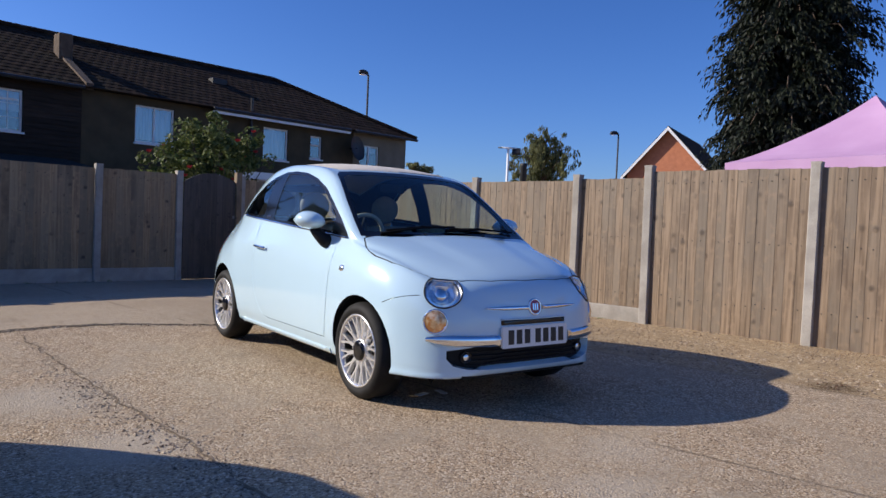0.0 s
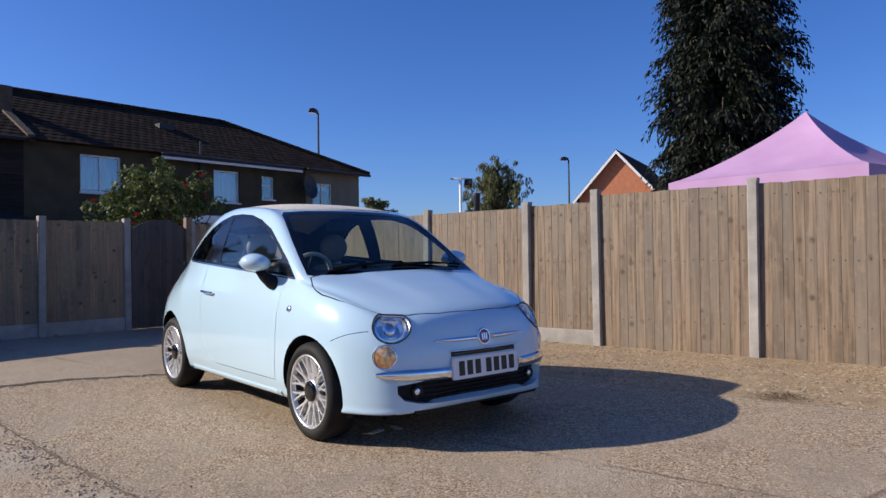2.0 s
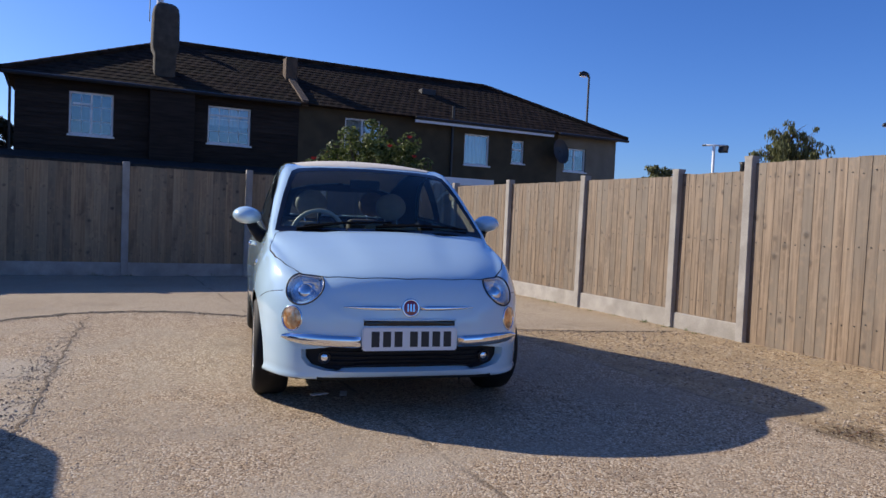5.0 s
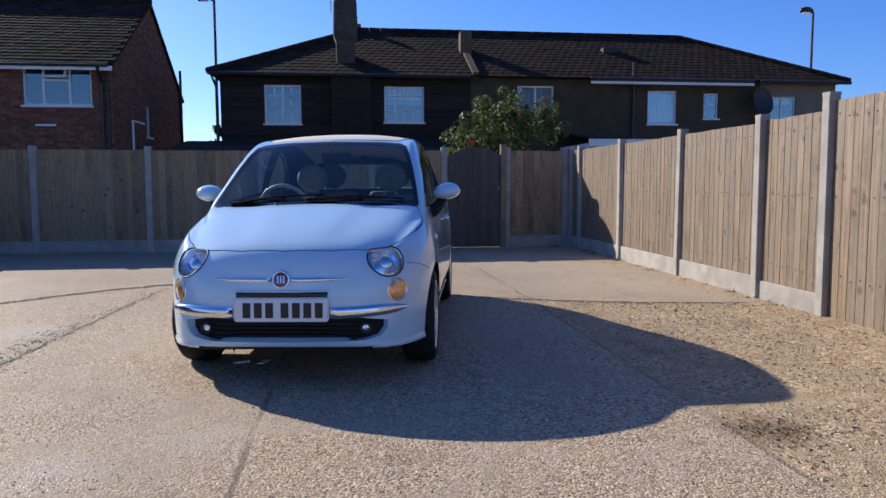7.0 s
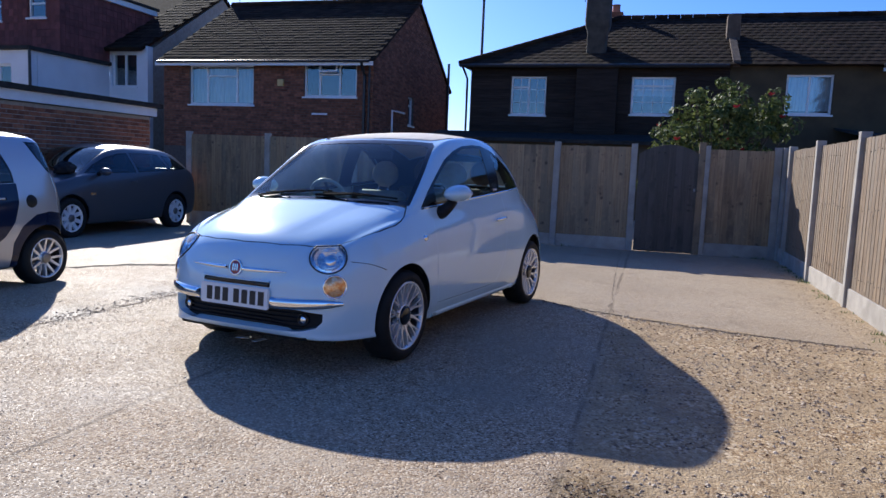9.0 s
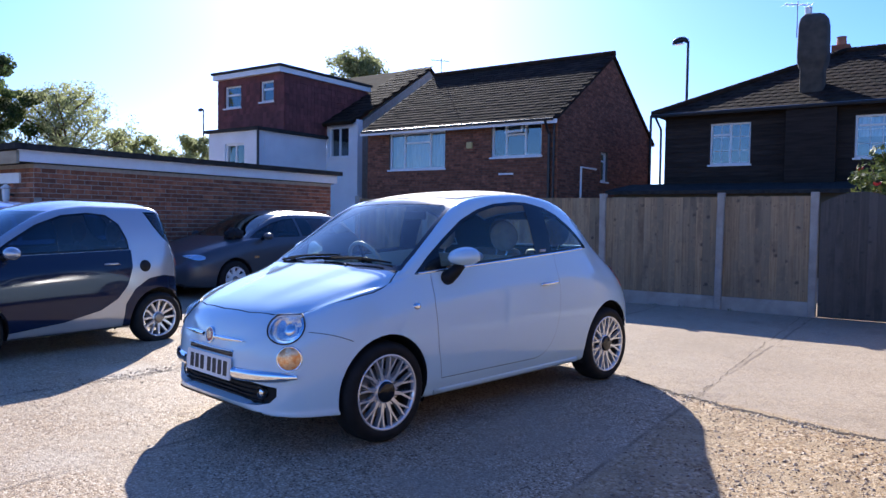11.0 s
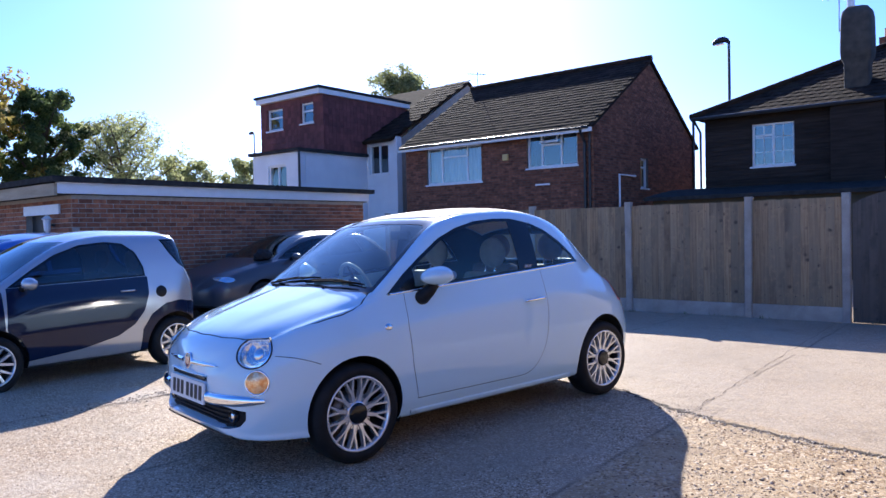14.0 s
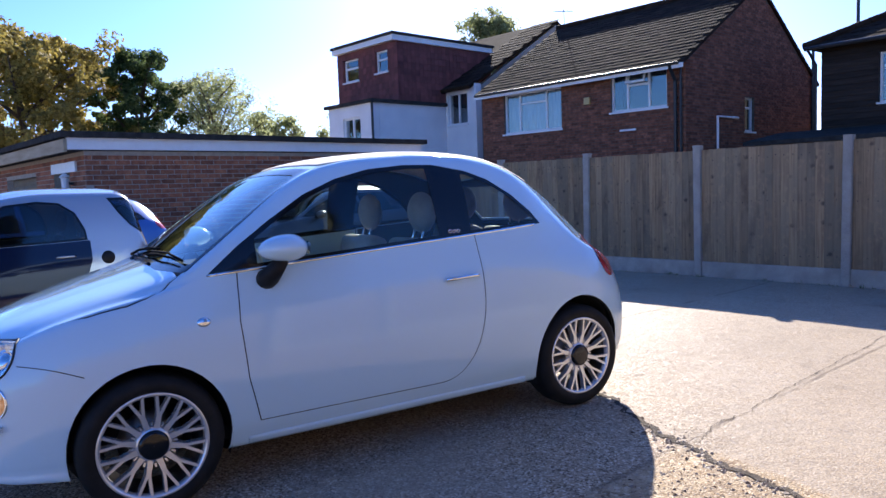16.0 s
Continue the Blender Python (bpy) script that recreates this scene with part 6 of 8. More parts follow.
# front openings
GRILLE = [(-0.565, 0.372), (-0.563, 0.325), (-0.53, 0.287), (-0.45, 0.268), (-0.3, 0.261), (0, 0.256), (0.3, 0.261), (0.45, 0.268), (0.53, 0.287), (0.563, 0.325), (0.565, 0.372), (0.4, 0.397), (0, 0.40), (-0.4, 0.397)]
got = region(bm, [f for f in bm.faces if f.calc_center_median().x > 1.3 and f.normal.x > 0.2], GRILLE, 1, 2)
gr = take(bm, got)
rim = boundary_loop(gr)
SH.offset(gr, -0.05)
gl = part("lower_grille", gr, M["black_plastic"], car, "black lower grille", True)
lb = bmesh.new()
n = len(rim)
a = [lb.verts.new(p) for p in rim]
b = [lb.verts.new(p - SH.normal(p) * 0.055) for p in rim]
for i in range(n):
    lb.faces.new((a[i], a[(i + 1) % n], b[(i + 1) % n], b[i]))
part("grille_edge", lb, M["paint"], car, "", True)
for k in range(4):
    z = 0.284 + 0.026 * k
    sb = bmesh.new()
    pts = [SH.hit((3, y, z), (-1, 0, 0)) for y in [-0.46 + 0.046 * j for j in range(21)]]
    norms = [SH.normal(p) for p in pts]
    strip(sb, [p - q * 0.045 for p, q in zip(pts, norms)], norms, 0.005, 0.012)
    part("grille_bar", sb, M["black_plastic"], gl, "", True)
for _, s in SIDES:
    p = SH.hit((3, 0.455 * s, 0.33), (-1, 0, 0))
    fb = bmesh.new()
    fm = Matrix.Translation(p - SH.normal(p) * 0.035) @ Vector((1, 0.12 * s, 0)).to_track_quat("Z", "Y").to_matrix().to_4x4()
    lathe(fb, [(0.034, -0.02), (0.034, 0.008), (0.028, 0.010), (0.026, 0.004), (0.001, 0.0)], 22, fm)
    fog = part("fog_lamp", fb, M["black_gloss"], car, "small round fog lamp", True)
    fb = bmesh.new()
    lathe(fb, [(0.018, 0.004), (0.012, 0.007), (0.001, 0.008)], 22, fm)
    part("lamp_glass", fb, M["lamp_bowl"], fog, "", True)
# slot above the plate
sb = bmesh.new()
pts = [SH.hit((3, y, 0.522), (-1, 0, 0)) for y in [-0.25 + 0.025 * j for j in range(21)]]
strip(sb, pts, [SH.normal(p) for p in pts], 0.015, 0.003)
part("intake_slot", sb, M["black_gloss"], car, "dark intake slot", True)
sb = bmesh.new()
pts = [SH.hit((3, y, 0.540), (-1, 0, 0)) for y in [-0.255 + 0.0255 * j for j in range(21)]]
strip(sb, pts, [SH.normal(p) for p in pts], 0.005, 0.014)
part("slot_lip", sb, M["paint"], car, "", True)
for _, s in SIDES:
    sb = bmesh.new()
    pts = [SH.hit((3, s * (0.265 + 0.0425 * j), 0.424 + 0.0009 * j), (-1, 0, 0)) for j in range(10)]
    strip(sb, pts, [SH.normal(p) for p in pts], [0.034] * 7 + [0.031, 0.026, 0.012], 0.024)
    part("bumper_bar", sb, M["chrome"], car, "polished chrome bumper bar", True)
    sb = bmesh.new()
    pts = [SH.hit((3, s * (0.055 + 0.03 * j), 0.602), (-1, 0, 0)) for j in range(11)]
    strip(sb, pts, [SH.normal(p) for p in pts], [0.014] * 5 + [0.0135, 0.012, 0.010, 0.008, 0.005, 0.002], 0.014)
    part("whisker", sb, M["chrome"], car, "slim chrome whisker trim", True)
bp = SH.hit((3, 0, 0.605), (-1, 0, 0))
fm = Matrix.Translation(bp) @ SH.normal(bp).to_track_quat("Z", "Y").to_matrix().to_4x4()
sb = bmesh.new()
lathe(sb, [(0.05, -0.004), (0.05, 0.008), (0.046, 0.012), (0.04, 0.010)], 32, fm)
bd = part("badge", sb, M["chrome"], car, "round chrome-rimmed red badge", True)
sb = bmesh.new()
lathe(sb, [(0.041, 0.008), (0.02, 0.0105), (0.001, 0.011)], 32, fm)
part("badge_disc", sb, M["badge_red"], bd, "dark red disc", True)
sb = bmesh.new()
for k in (-1, 0, 1):
    box(sb, k * 0.016 - 0.0035, -0.02, 0.0105, k * 0.016 + 0.0035, 0.02, 0.0125, fm)
part("badge_bars", sb, M["chrome"], bd)
# number plate with plain bars
pm = Matrix.Translation((SH.hit((3, 0, 0.438), (-1, 0, 0)).x + 0.014, 0, 0.440)) @ Euler((0, radians(-4), 0)).to_matrix().to_4x4()
sb = bmesh.new()
box(sb, -0.006, -0.26, -0.061, 0.004, 0.26, 0.061, pm)
bmesh.ops.bevel(sb, geom=[e for e in sb.edges if abs(e.verts[0].co.x - e.verts[1].co.x) > 0.008], offset=0.008, segments=3, affect="EDGES")
plate = part("number_plate", sb, M["plate_white"], car, "white number plate with plain dark bars")
for k in range(7):
    y = 0.205 - k * 0.062 - (0.022 if k > 3 else 0)
    part("plate_bar", boxes((0.0045, -0.0215, -0.041, 0.0055, 0.0215, 0.041)), M["ink"], plate).matrix_basis = pm @ pose(0, y, 0)

# lamps
def round_cut(centre, lean, radius, steps=30):
    """A round patch of the body cut along an axis between the body's normal and straight ahead."""
    p = SH.hit((3, centre[0], centre[1]), (-1, 0, 0))
    ax = (SH.normal(p) + Vector((lean, 0, 0))).normalized()
    turn = ax.to_track_quat("X", "Z").to_matrix().to_4x4().inverted() @ Matrix.Translation(-p)
    bmesh.ops.transform(bm, matrix=turn, verts=bm.verts)
    patch = take(bm, region(bm, [f for f in bm.faces if f.calc_center_median().length < 2.2 * radius], ellipse(0, 0, radius, radius, steps), 1, 2))
    for mesh in (bm, patch):
        bmesh.ops.transform(mesh, matrix=turn.inverted(), verts=mesh.verts)
    rim = boundary_loop(patch)
    c = sum(rim, Vector()) / len(rim)
    for v in patch.verts:
        r = min(1.0, (v.co - c).length / (radius * 1.03))
        v.co += ax * radius * 0.2 * (1 - r * r)
    return patch, rim, c, ax


for _, s in SIDES:
    ln, rim, c, ax = round_cut((0.55 * s, 0.70), 0.45, 0.104)
    hl = new("headlamp")
    hl.parent = car
    hl["label"] = "round clear headlamp with thin dark bezel"
    lens = part("lens", ln, M["lens"], hl, "clear domed lens", True)
    lens.visible_shadow = False
    tb = bmesh.new()
    tube(tb, [p + ax * 0.002 for p in rim], 0.0045, 8, True)
    part("bezel", tb, M["dark_metal"], hl, "dark thin bezel", True)
    rb = bmesh.new()
    prev = [rb.verts.new(p) for p in rim]
    for k, (f, d) in enumerate(((0.98, 0.006), (0.93, 0.012), (0.86, 0.010), (0.78, 0.006), (0.74, 0.014), (0.68, 0.03), (0.5, 0.042), (0.2, 0.046))):
        cur = [rb.verts.new(c + (p - c) * f - ax * d) for p in rim]
        for i in range(len(rim)):
            j = (i + 1) % len(rim)
            rb.faces.new((prev[i], prev[j], cur[j], cur[i]))
        prev = cur
    rb.faces.new(prev)
    part("reflector", rb, M["lamp_bowl"], hl, "bright faceted reflector")
    bb = bmesh.new()
    lathe(bb, [(0.042, -0.05), (0.046, -0.02), (0.036, -0.006), (0.018, 0.002), (0.001, 0.004)], 20, Matrix.Translation(c - ax * 0.01) @ ax.to_track_quat("Z", "Y").to_matrix().to_4x4())
    part("bulb_cover", bb, M["chrome"], hl, "", True)
    ln, rim, c, ax = round_cut((0.616 * s, 0.53), 0.3, 0.065, 24)
    il = part("indicator", ln, M["amber"], car, "round amber indicator lamp", True)
    tb = bmesh.new()
    tube(tb, [p + ax * 0.001 for p in rim], 0.0055, 8, True)
    part("rim", tb, M["chrome"], il, "chrome rim", True)
    got = region(bm, [f for f in bm.faces if f.calc_center_median().x < -1.2 and f.calc_center_median().y * s > 0.3], ellipse(-1.465, 0.83, 0.075, 0.12, 22), 0, 2)
    tl = take(bm, got)
    SH.offset(tl, 0.006)
    SH.part("tail_lamp", tl, M["red_lamp"], car, "red tail lamp with chrome rim")
    # bumper joint from headlamp to arch
    sb = bmesh.new()
    pts = []
    for k in range(9):
        u = k / 8
        q = SH.hit((1.60 - 0.22 * u, 3 * s, 0.668 - 0.062 * u + 0.010 * math.sin(3.14 * u)), (0, -s, 0))
        pts.append(q)
    tube(sb, [p - SH.normal(p) * 0.0005 for p in pts], 0.0022, 5)
    part("bumper_joint", sb, M["black_gloss"], car, "", True)

# body, seams, dark lining
low = [f for f in bm.faces if f.normal.z < -0.3 and f.calc_center_median().x < 1.76 and f.calc_center_median().z < c_zb(f.calc_center_median().x) + 0.012]
SH.part("underbody", take(bm, low), M["under"], car, "black underbody", 0)
lining = take(bm, bm.faces[:], keep=True)
SH.offset(lining, -0.022)
part("inner_lining", lining, M["under"], car, "dark cabin lining", True)
SH.part("body", bm, M["paint"], car, "pale blue body shell", 0.003)
tagged(part("seam", seams, M["under"], car), kind="stuff")
for _, s in SIDES:
    sk = bmesh.new()
    pts = [SH.hit((x, 3 * s, 0.215), (0, -s, 0)) for x in [0.76 - 0.08 * k for k in range(20)]]
    strip(sk, pts, [SH.normal(p) for p in pts], 0.02, 0.006)
    part("sill_strip", sk, M["paint"], car, "", True)
pts = [SH.hit((3, y, 0.222), (-1, 0, 0)) for y in [-0.48 + 0.048 * j for j in range(21)]]
sb = bmesh.new()
strip(sb, pts, [SH.normal(p) for p in pts], 0.014, 0.008)
part("chin_strip", sb, M["black_plastic"], car, "black chin spoiler", True)

# wheel wells
for ax in (1.15, -1.15):
    for _, s in SIDES:
        wb_ = bmesh.new()
        m = Matrix.Translation((ax, 0.42 * s, 0.30)) @ Euler((radians(-90 * s), 0, 0)).to_matrix().to_4x4()
        lathe(wb_, [(0.02, 0), (0.33, 0), (0.345, 0.06), (0.342, 0.262), (0.330, 0.345)], 48, m)
        for v in wb_.verts:
            v.co.y = s * min(abs(v.co.y), c_w(v.co.x) * 0.96 - 0.015)
        bmesh.ops.delete(wb_, geom=[f for f in wb_.faces if f.calc_center_median().z < 0.19], context="FACES")
        part("wheel_well", wb_, M["under"], car, "black wheel arch liner", True)


def wheel_parts(parent, R, rim, width, spokes, cap, twin=True, alloy=None):
    """A wheel lying in local x, z with its outer face towards +y: tyre, rim, paired spokes, cap."""
    turn = Euler((radians(-90), 0, 0)).to_matrix().to_4x4()
    alloy = alloy or M["alloy"]
    w = width / 2
    tb = bmesh.new()
    lathe(tb, [(rim, -w), (rim + 0.02, -w - 0.004), (R - 0.03, -w - 0.006), (R - 0.008, -w + 0.012), (R, -w * 0.6), (R + 0.001, 0), (R, w * 0.6), (R - 0.008, w - 0.012), (R - 0.03, w + 0.006), (R - 0.045, w + 0.009), (rim + 0.02, w + 0.006), (rim + 0.004, w - 0.002), (rim, w - 0.006)], 48, turn)
    part("tyre", tb, M["rubber"], parent, "black tyre", True)
    rb = bmesh.new()
    lathe(rb, [(rim + 0.006, w - 0.001), (rim + 0.004, w + 0.004), (rim - 0.006, w + 0.001), (rim - 0.012, w - 0.012), (rim - 0.014, w - 0.026)], 48, turn)
    part("rim", rb, alloy, parent, "silver alloy rim", True)
    rb = bmesh.new()
    lathe(rb, [(rim - 0.014, w - 0.026), (rim - 0.018, w - 0.05), (rim - 0.03, -w + 0.02), (rim, -w)], 48, turn)
    part("barrel", rb, M["dark_metal"], parent, "dark inner barrel", True)
    db = bmesh.new()
    lathe(db, [(0.001, -0.005), (rim * 0.6, -0.005), (rim * 0.6, -0.02)], 32, turn)
    part("brake_disc", db, M["steel"], parent, "steel brake disc", True)

    def bar(sp, a0, r0, a1, r1, h0, h1, y0, y1):
        p0, p1 = Vector((r0 * math.cos(a0), y0, r0 * math.sin(a0))), Vector((r1 * math.cos(a1), y1, r1 * math.sin(a1)))
        side = (p1 - p0).normalized().cross(Vector((0, 1, 0))).normalized()
        deep = Vector((0, 0.03, 0))
        v = [sp.verts.new(q) for q in (p0 + side * h0, p0 - side * h0, p1 - side * h1, p1 + side * h1, p0 + side * h0 * 1.5 - deep, p0 - side * h0 * 1.5 - deep, p1 - side * h1 * 1.5 - deep, p1 + side * h1 * 1.5 - deep)]
        for q in ((0, 3, 2, 1), (0, 1, 5, 4), (1, 2, 6, 5), (2, 3, 7, 6), (3, 0, 4, 7)):
            sp.faces.new([v[i] for i in q])

    sp, a = bmesh.new(), 0.0
    if twin:
        for d in (-1, 1):
            bar(sp, a + d * 0.016, rim * 0.56, a + d * 1.52 / spokes, rim - 0.006, 0.0062, 0.0055, w - 0.0165, w - 0.004)
        bar(sp, a, rim * 0.3, a, rim * 0.64, 0.0125, 0.0085, w - 0.024, w - 0.0145)
        bar(sp, a + math.pi / spokes, rim * 0.36, a + math.pi / spokes, rim * 0.44, 0.0035, 0.0035, w - 0.026, w - 0.022)
    else:
        bar(sp, a - 0.1, rim * 0.3, a - 0.28, rim - 0.008, 0.013, 0.010, w - 0.03, w - 0.008)
        bar(sp, a + 0.1, rim * 0.3, a + 0.28, rim - 0.008, 0.013, 0.010, w - 0.03, w - 0.008)
    bmesh.ops.recalc_face_normals(sp, faces=sp.faces)
    spoke_me = finish("spoke", sp, alloy)
    for k in range(spokes):
        piece("spoke", spoke_me, parent, pose(0, 0, 0, 0, 360 * k / spokes, 0))
    hb = bmesh.new()
    lathe(hb, [(rim * 0.36, w - 0.045), (rim * 0.34, w - 0.028), (rim * 0.3, w - 0.02), (rim * 0.24, w - 0.018)], 32, turn)
    part("hub", hb, alloy, parent, "silver hub", True)
    cb = bmesh.new()
    lathe(cb, [(rim * 0.29, w - 0.024), (rim * 0.275, w - 0.008), (rim * 0.2, w - 0.004), (0.001, w - 0.002)], 28, turn)
    part("hub_cap", cb, cap, parent, "dark centre cap", True)


wheel = new("wheel")
wheel_parts(wheel, 0.290, 0.213, 0.185, 12, M["black_gloss"])
first = True
for ax in (1.15, -1.15):
    for _, s in SIDES:
        m = pose(ax, 0.697 * s, 0.288, 0, 14 * ax, 0 if s > 0 else 180)
        w = wheel if first else copy_thing(wheel, m)
        w.parent, w.matrix_basis = car, m
        first = False

# mirrors
for _, s in SIDES:
    mb = bmesh.new()
    bmesh.ops.create_uvsphere(mb, u_segments=24, v_segments=14, radius=1.0)
    for v in mb.verts:
        x, y, z = v.co
        v.co = Vector((0.128 * x if x > 0 else 0.088 * x, 0.096 * y, 0.066 * z * (1.0 if z > 0 else 0.8)))
    mm = Matrix.Translation((0.56, 0.845 * s, 1.043)) @ Euler((radians(6 * s), 0, radians(-8 * s))).to_matrix().to_4x4()
    bmesh.ops.transform(mb, matrix=mm, verts=mb.verts)
    mir = part("mirror", mb, M["paint"], car, "pale blue door mirror", True)
    gb = bmesh.new()
    bmesh.ops.create_circle(gb, cap_ends=True, radius=1.0, segments=24, matrix=mm @ Matrix.Translation((-0.0885, 0, 0)) @ Euler((0, radians(90), 0)).to_matrix().to_4x4() @ Matrix.Diagonal((0.03, 0.06, 1, 1)))
    part("mirror_glass", gb, M["chrome"], mir, "mirror glass")
    ab = bmesh.new()
    tube(ab, [(0.63, 0.72 * s, 0.905), (0.62, 0.755 * s, 0.92), (0.60, 0.79 * s, 0.955), (0.575, 0.82 * s, 1.0)], [0.05, 0.046, 0.038, 0.03], 12)
    part("mirror_arm", ab, M["black_plastic"], mir, "black mirror arm", True)

ab = bmesh.new()
ap = SH.hit((-1.13, 0, 3), (0, 0, -1))
tube(ab, [ap - Vector((0, 0, 0.01)), ap + Vector((-0.01, 0, 0.02)), ap + Vector((-0.03, 0, 0.045))], [0.022, 0.016, 0.006], 8)
part("aerial", ab, M["black_plastic"], car, "short black roof aerial", True)
for _, s in SIDES:
    for k in range(3):
        q = SH.hit((-0.345 - 0.024 * k, 3 * s, 1.052), (0, -s, 0))
        ab = bmesh.new()
        tube(ab, [q + SH.normal(q) * 0.003 + Vector((0.009 * math.cos(a * 0.7854), 0, 0.009 * math.sin(a * 0.7854))) for a in range(8)], 0.0022, 5, True)
        part("pillar_badge", ab, M["chrome"], car, "small chrome badge ring", True)

# wipers
for y0, y1 in ((-0.05, 0.52), (-0.55, 0.0)):
    wbm = bmesh.new()
    base = SH.hit((0.985, y0, 3), (0, 0, -1)) + Vector((0, 0, 0.01))
    tip = SH.hit((0.955, y1, 3), (0, 0, -1)) + Vector((0.01, 0, 0.02))
    midp = (base + tip) / 2 + Vector((0.01, 0, 0.012))
    tube(wbm, [base, midp, tip], [0.009, 0.006, 0.004], 6)
    a = SH.hit((0.962, y0 + 0.05, 3), (0, 0, -1)) + Vector((0.004, 0, 0.012))
    b = SH.hit((0.94, y1 + 0.06, 3), (0, 0, -1)) + Vector((0.004, 0, 0.012))
    mid2 = SH.hit((0.945, (y0 + y1) / 2 + 0.05, 3), (0, 0, -1)) + Vector((0.004, 0, 0.012))
    tube(wbm, [a, mid2, b], 0.006, 5)
    part("wiper", wbm, M["wiper_black"], car, "black wiper", True)
for y in (-0.24, 0.24):
    p = SH.hit((1.03, y, 3), (0, 0, -1))
    nb = bmesh.new()
    bmesh.ops.create_uvsphere(nb, u_segments=10, v_segments=6, radius=0.011, matrix=Matrix.Translation(p))
    part("washer_jet", nb, M["black_plastic"], car, "", True)

# cabin
part("cabin_floor", boxes((-1.1, -0.66, 0.21, 0.85, 0.66, 0.27)), M["under"], car)
db = soft_box(0.42, -0.65, 0.62, 0.96, 0.65, 0.925, 0.06, 3)
dash = part("dashboard", db, M["black_plastic"], car, "black dashboard top", True)
part("dash_panel", soft_box(0.405, -0.62, 0.70, 0.43, 0.62, 0.84, 0.02, 2), M["paint"], dash, "pale blue dash panel")
part("paper", boxes((0.62, -0.05, 0.926, 0.88, 0.36, 0.93)), M["plate_white"], car, "white paper on the dashboard")


def seat_parts(parent, w, cloth):
    cushion = soft_box(-0.25, -w, 0.0, 0.25, w, 0.14, 0.055, 3)
    part("cushion", cushion, cloth, parent, "", True)
    back_ = soft_box(-0.07, -w * 0.95, 0.06, 0.07, w * 0.95, 0.60, 0.06, 3)
    bmesh.ops.transform(back_, matrix=Matrix.Translation((-0.24, 0, 0.02)) @ Euler((0, radians(-14), 0)).to_matrix().to_4x4(), verts=back_.verts)
    part("backrest", back_, cloth, parent, "", True)
    hr = bmesh.new()
    bmesh.ops.create_uvsphere(hr, u_segments=18, v_segments=12, radius=1.0, matrix=Matrix.Translation((-0.43, 0, 0.745)) @ Matrix.Diagonal((0.055, 0.13, 0.115, 1)))
    part("headrest", hr, cloth, parent, "round headrest", True)
    pb = bmesh.new()
    for y in (-0.05, 0.05):
        tube(pb, [(-0.38, y, 0.55), (-0.42, y, 0.68)], 0.007, 6)
    part("headrest_post", pb, M["chrome"], parent, "", True)


for y in (0.33, -0.33):
    st = new("front_seat")
    st.parent, st.matrix_basis = car, pose(0.02, y, 0.40)
    seat_parts(st, 0.24, M["seat"])
for y in (0.30, -0.30):
    st = new("rear_seat")
    st.parent, st.matrix_basis = car, pose(-0.68, y, 0.42)
    seat_parts(st, 0.26, M["dark_seat"])
sw = bmesh.new()
swm = Matrix.Translation((0.38, -0.355, 0.935)) @ Euler((0, radians(-66), 0)).to_matrix().to_4x4()
tube(sw, [swm @ Vector((0.178 * math.cos(2 * math.pi * k / 28), 0.178 * math.sin(2 * math.pi * k / 28), 0)) for k in range(28)], 0.015, 8, True)
wh = part("steering_wheel", sw, M["ivory"], car, "ivory steering wheel", True)
sw = bmesh.new()
lathe(sw, [(0.001, 0.02), (0.06, 0.012), (0.07, -0.02), (0.001, -0.03)], 20, swm)
for a in (0, 120, 240):
    tube(sw, [swm @ Vector((0.05 * math.cos(radians(a)), 0.05 * math.sin(radians(a)), 0)), swm @ Vector((0.17 * math.cos(radians(a)), 0.17 * math.sin(radians(a)), 0))], 0.013, 6)
part("steering_hub", sw, M["black_plastic"], wh, "black hub and spokes", True)
part("rear_view_mirror", soft_box(0.20, -0.11, 1.27, 0.225, 0.11, 1.335, 0.01, 2), M["black_plastic"], car, "interior mirror")


# ---- the other parked cars ----
def stations(front, rear, n=46):
    k = [0.5 - 0.5 * math.cos(math.pi * i / n) for i in range(n + 1)]
    return [front + (rear - front) * (0.35 * a + 0.65 * i / n) for i, a in enumerate(k)]


def curves(**kw):
    return {k: spline(v) for k, v in kw.items()}


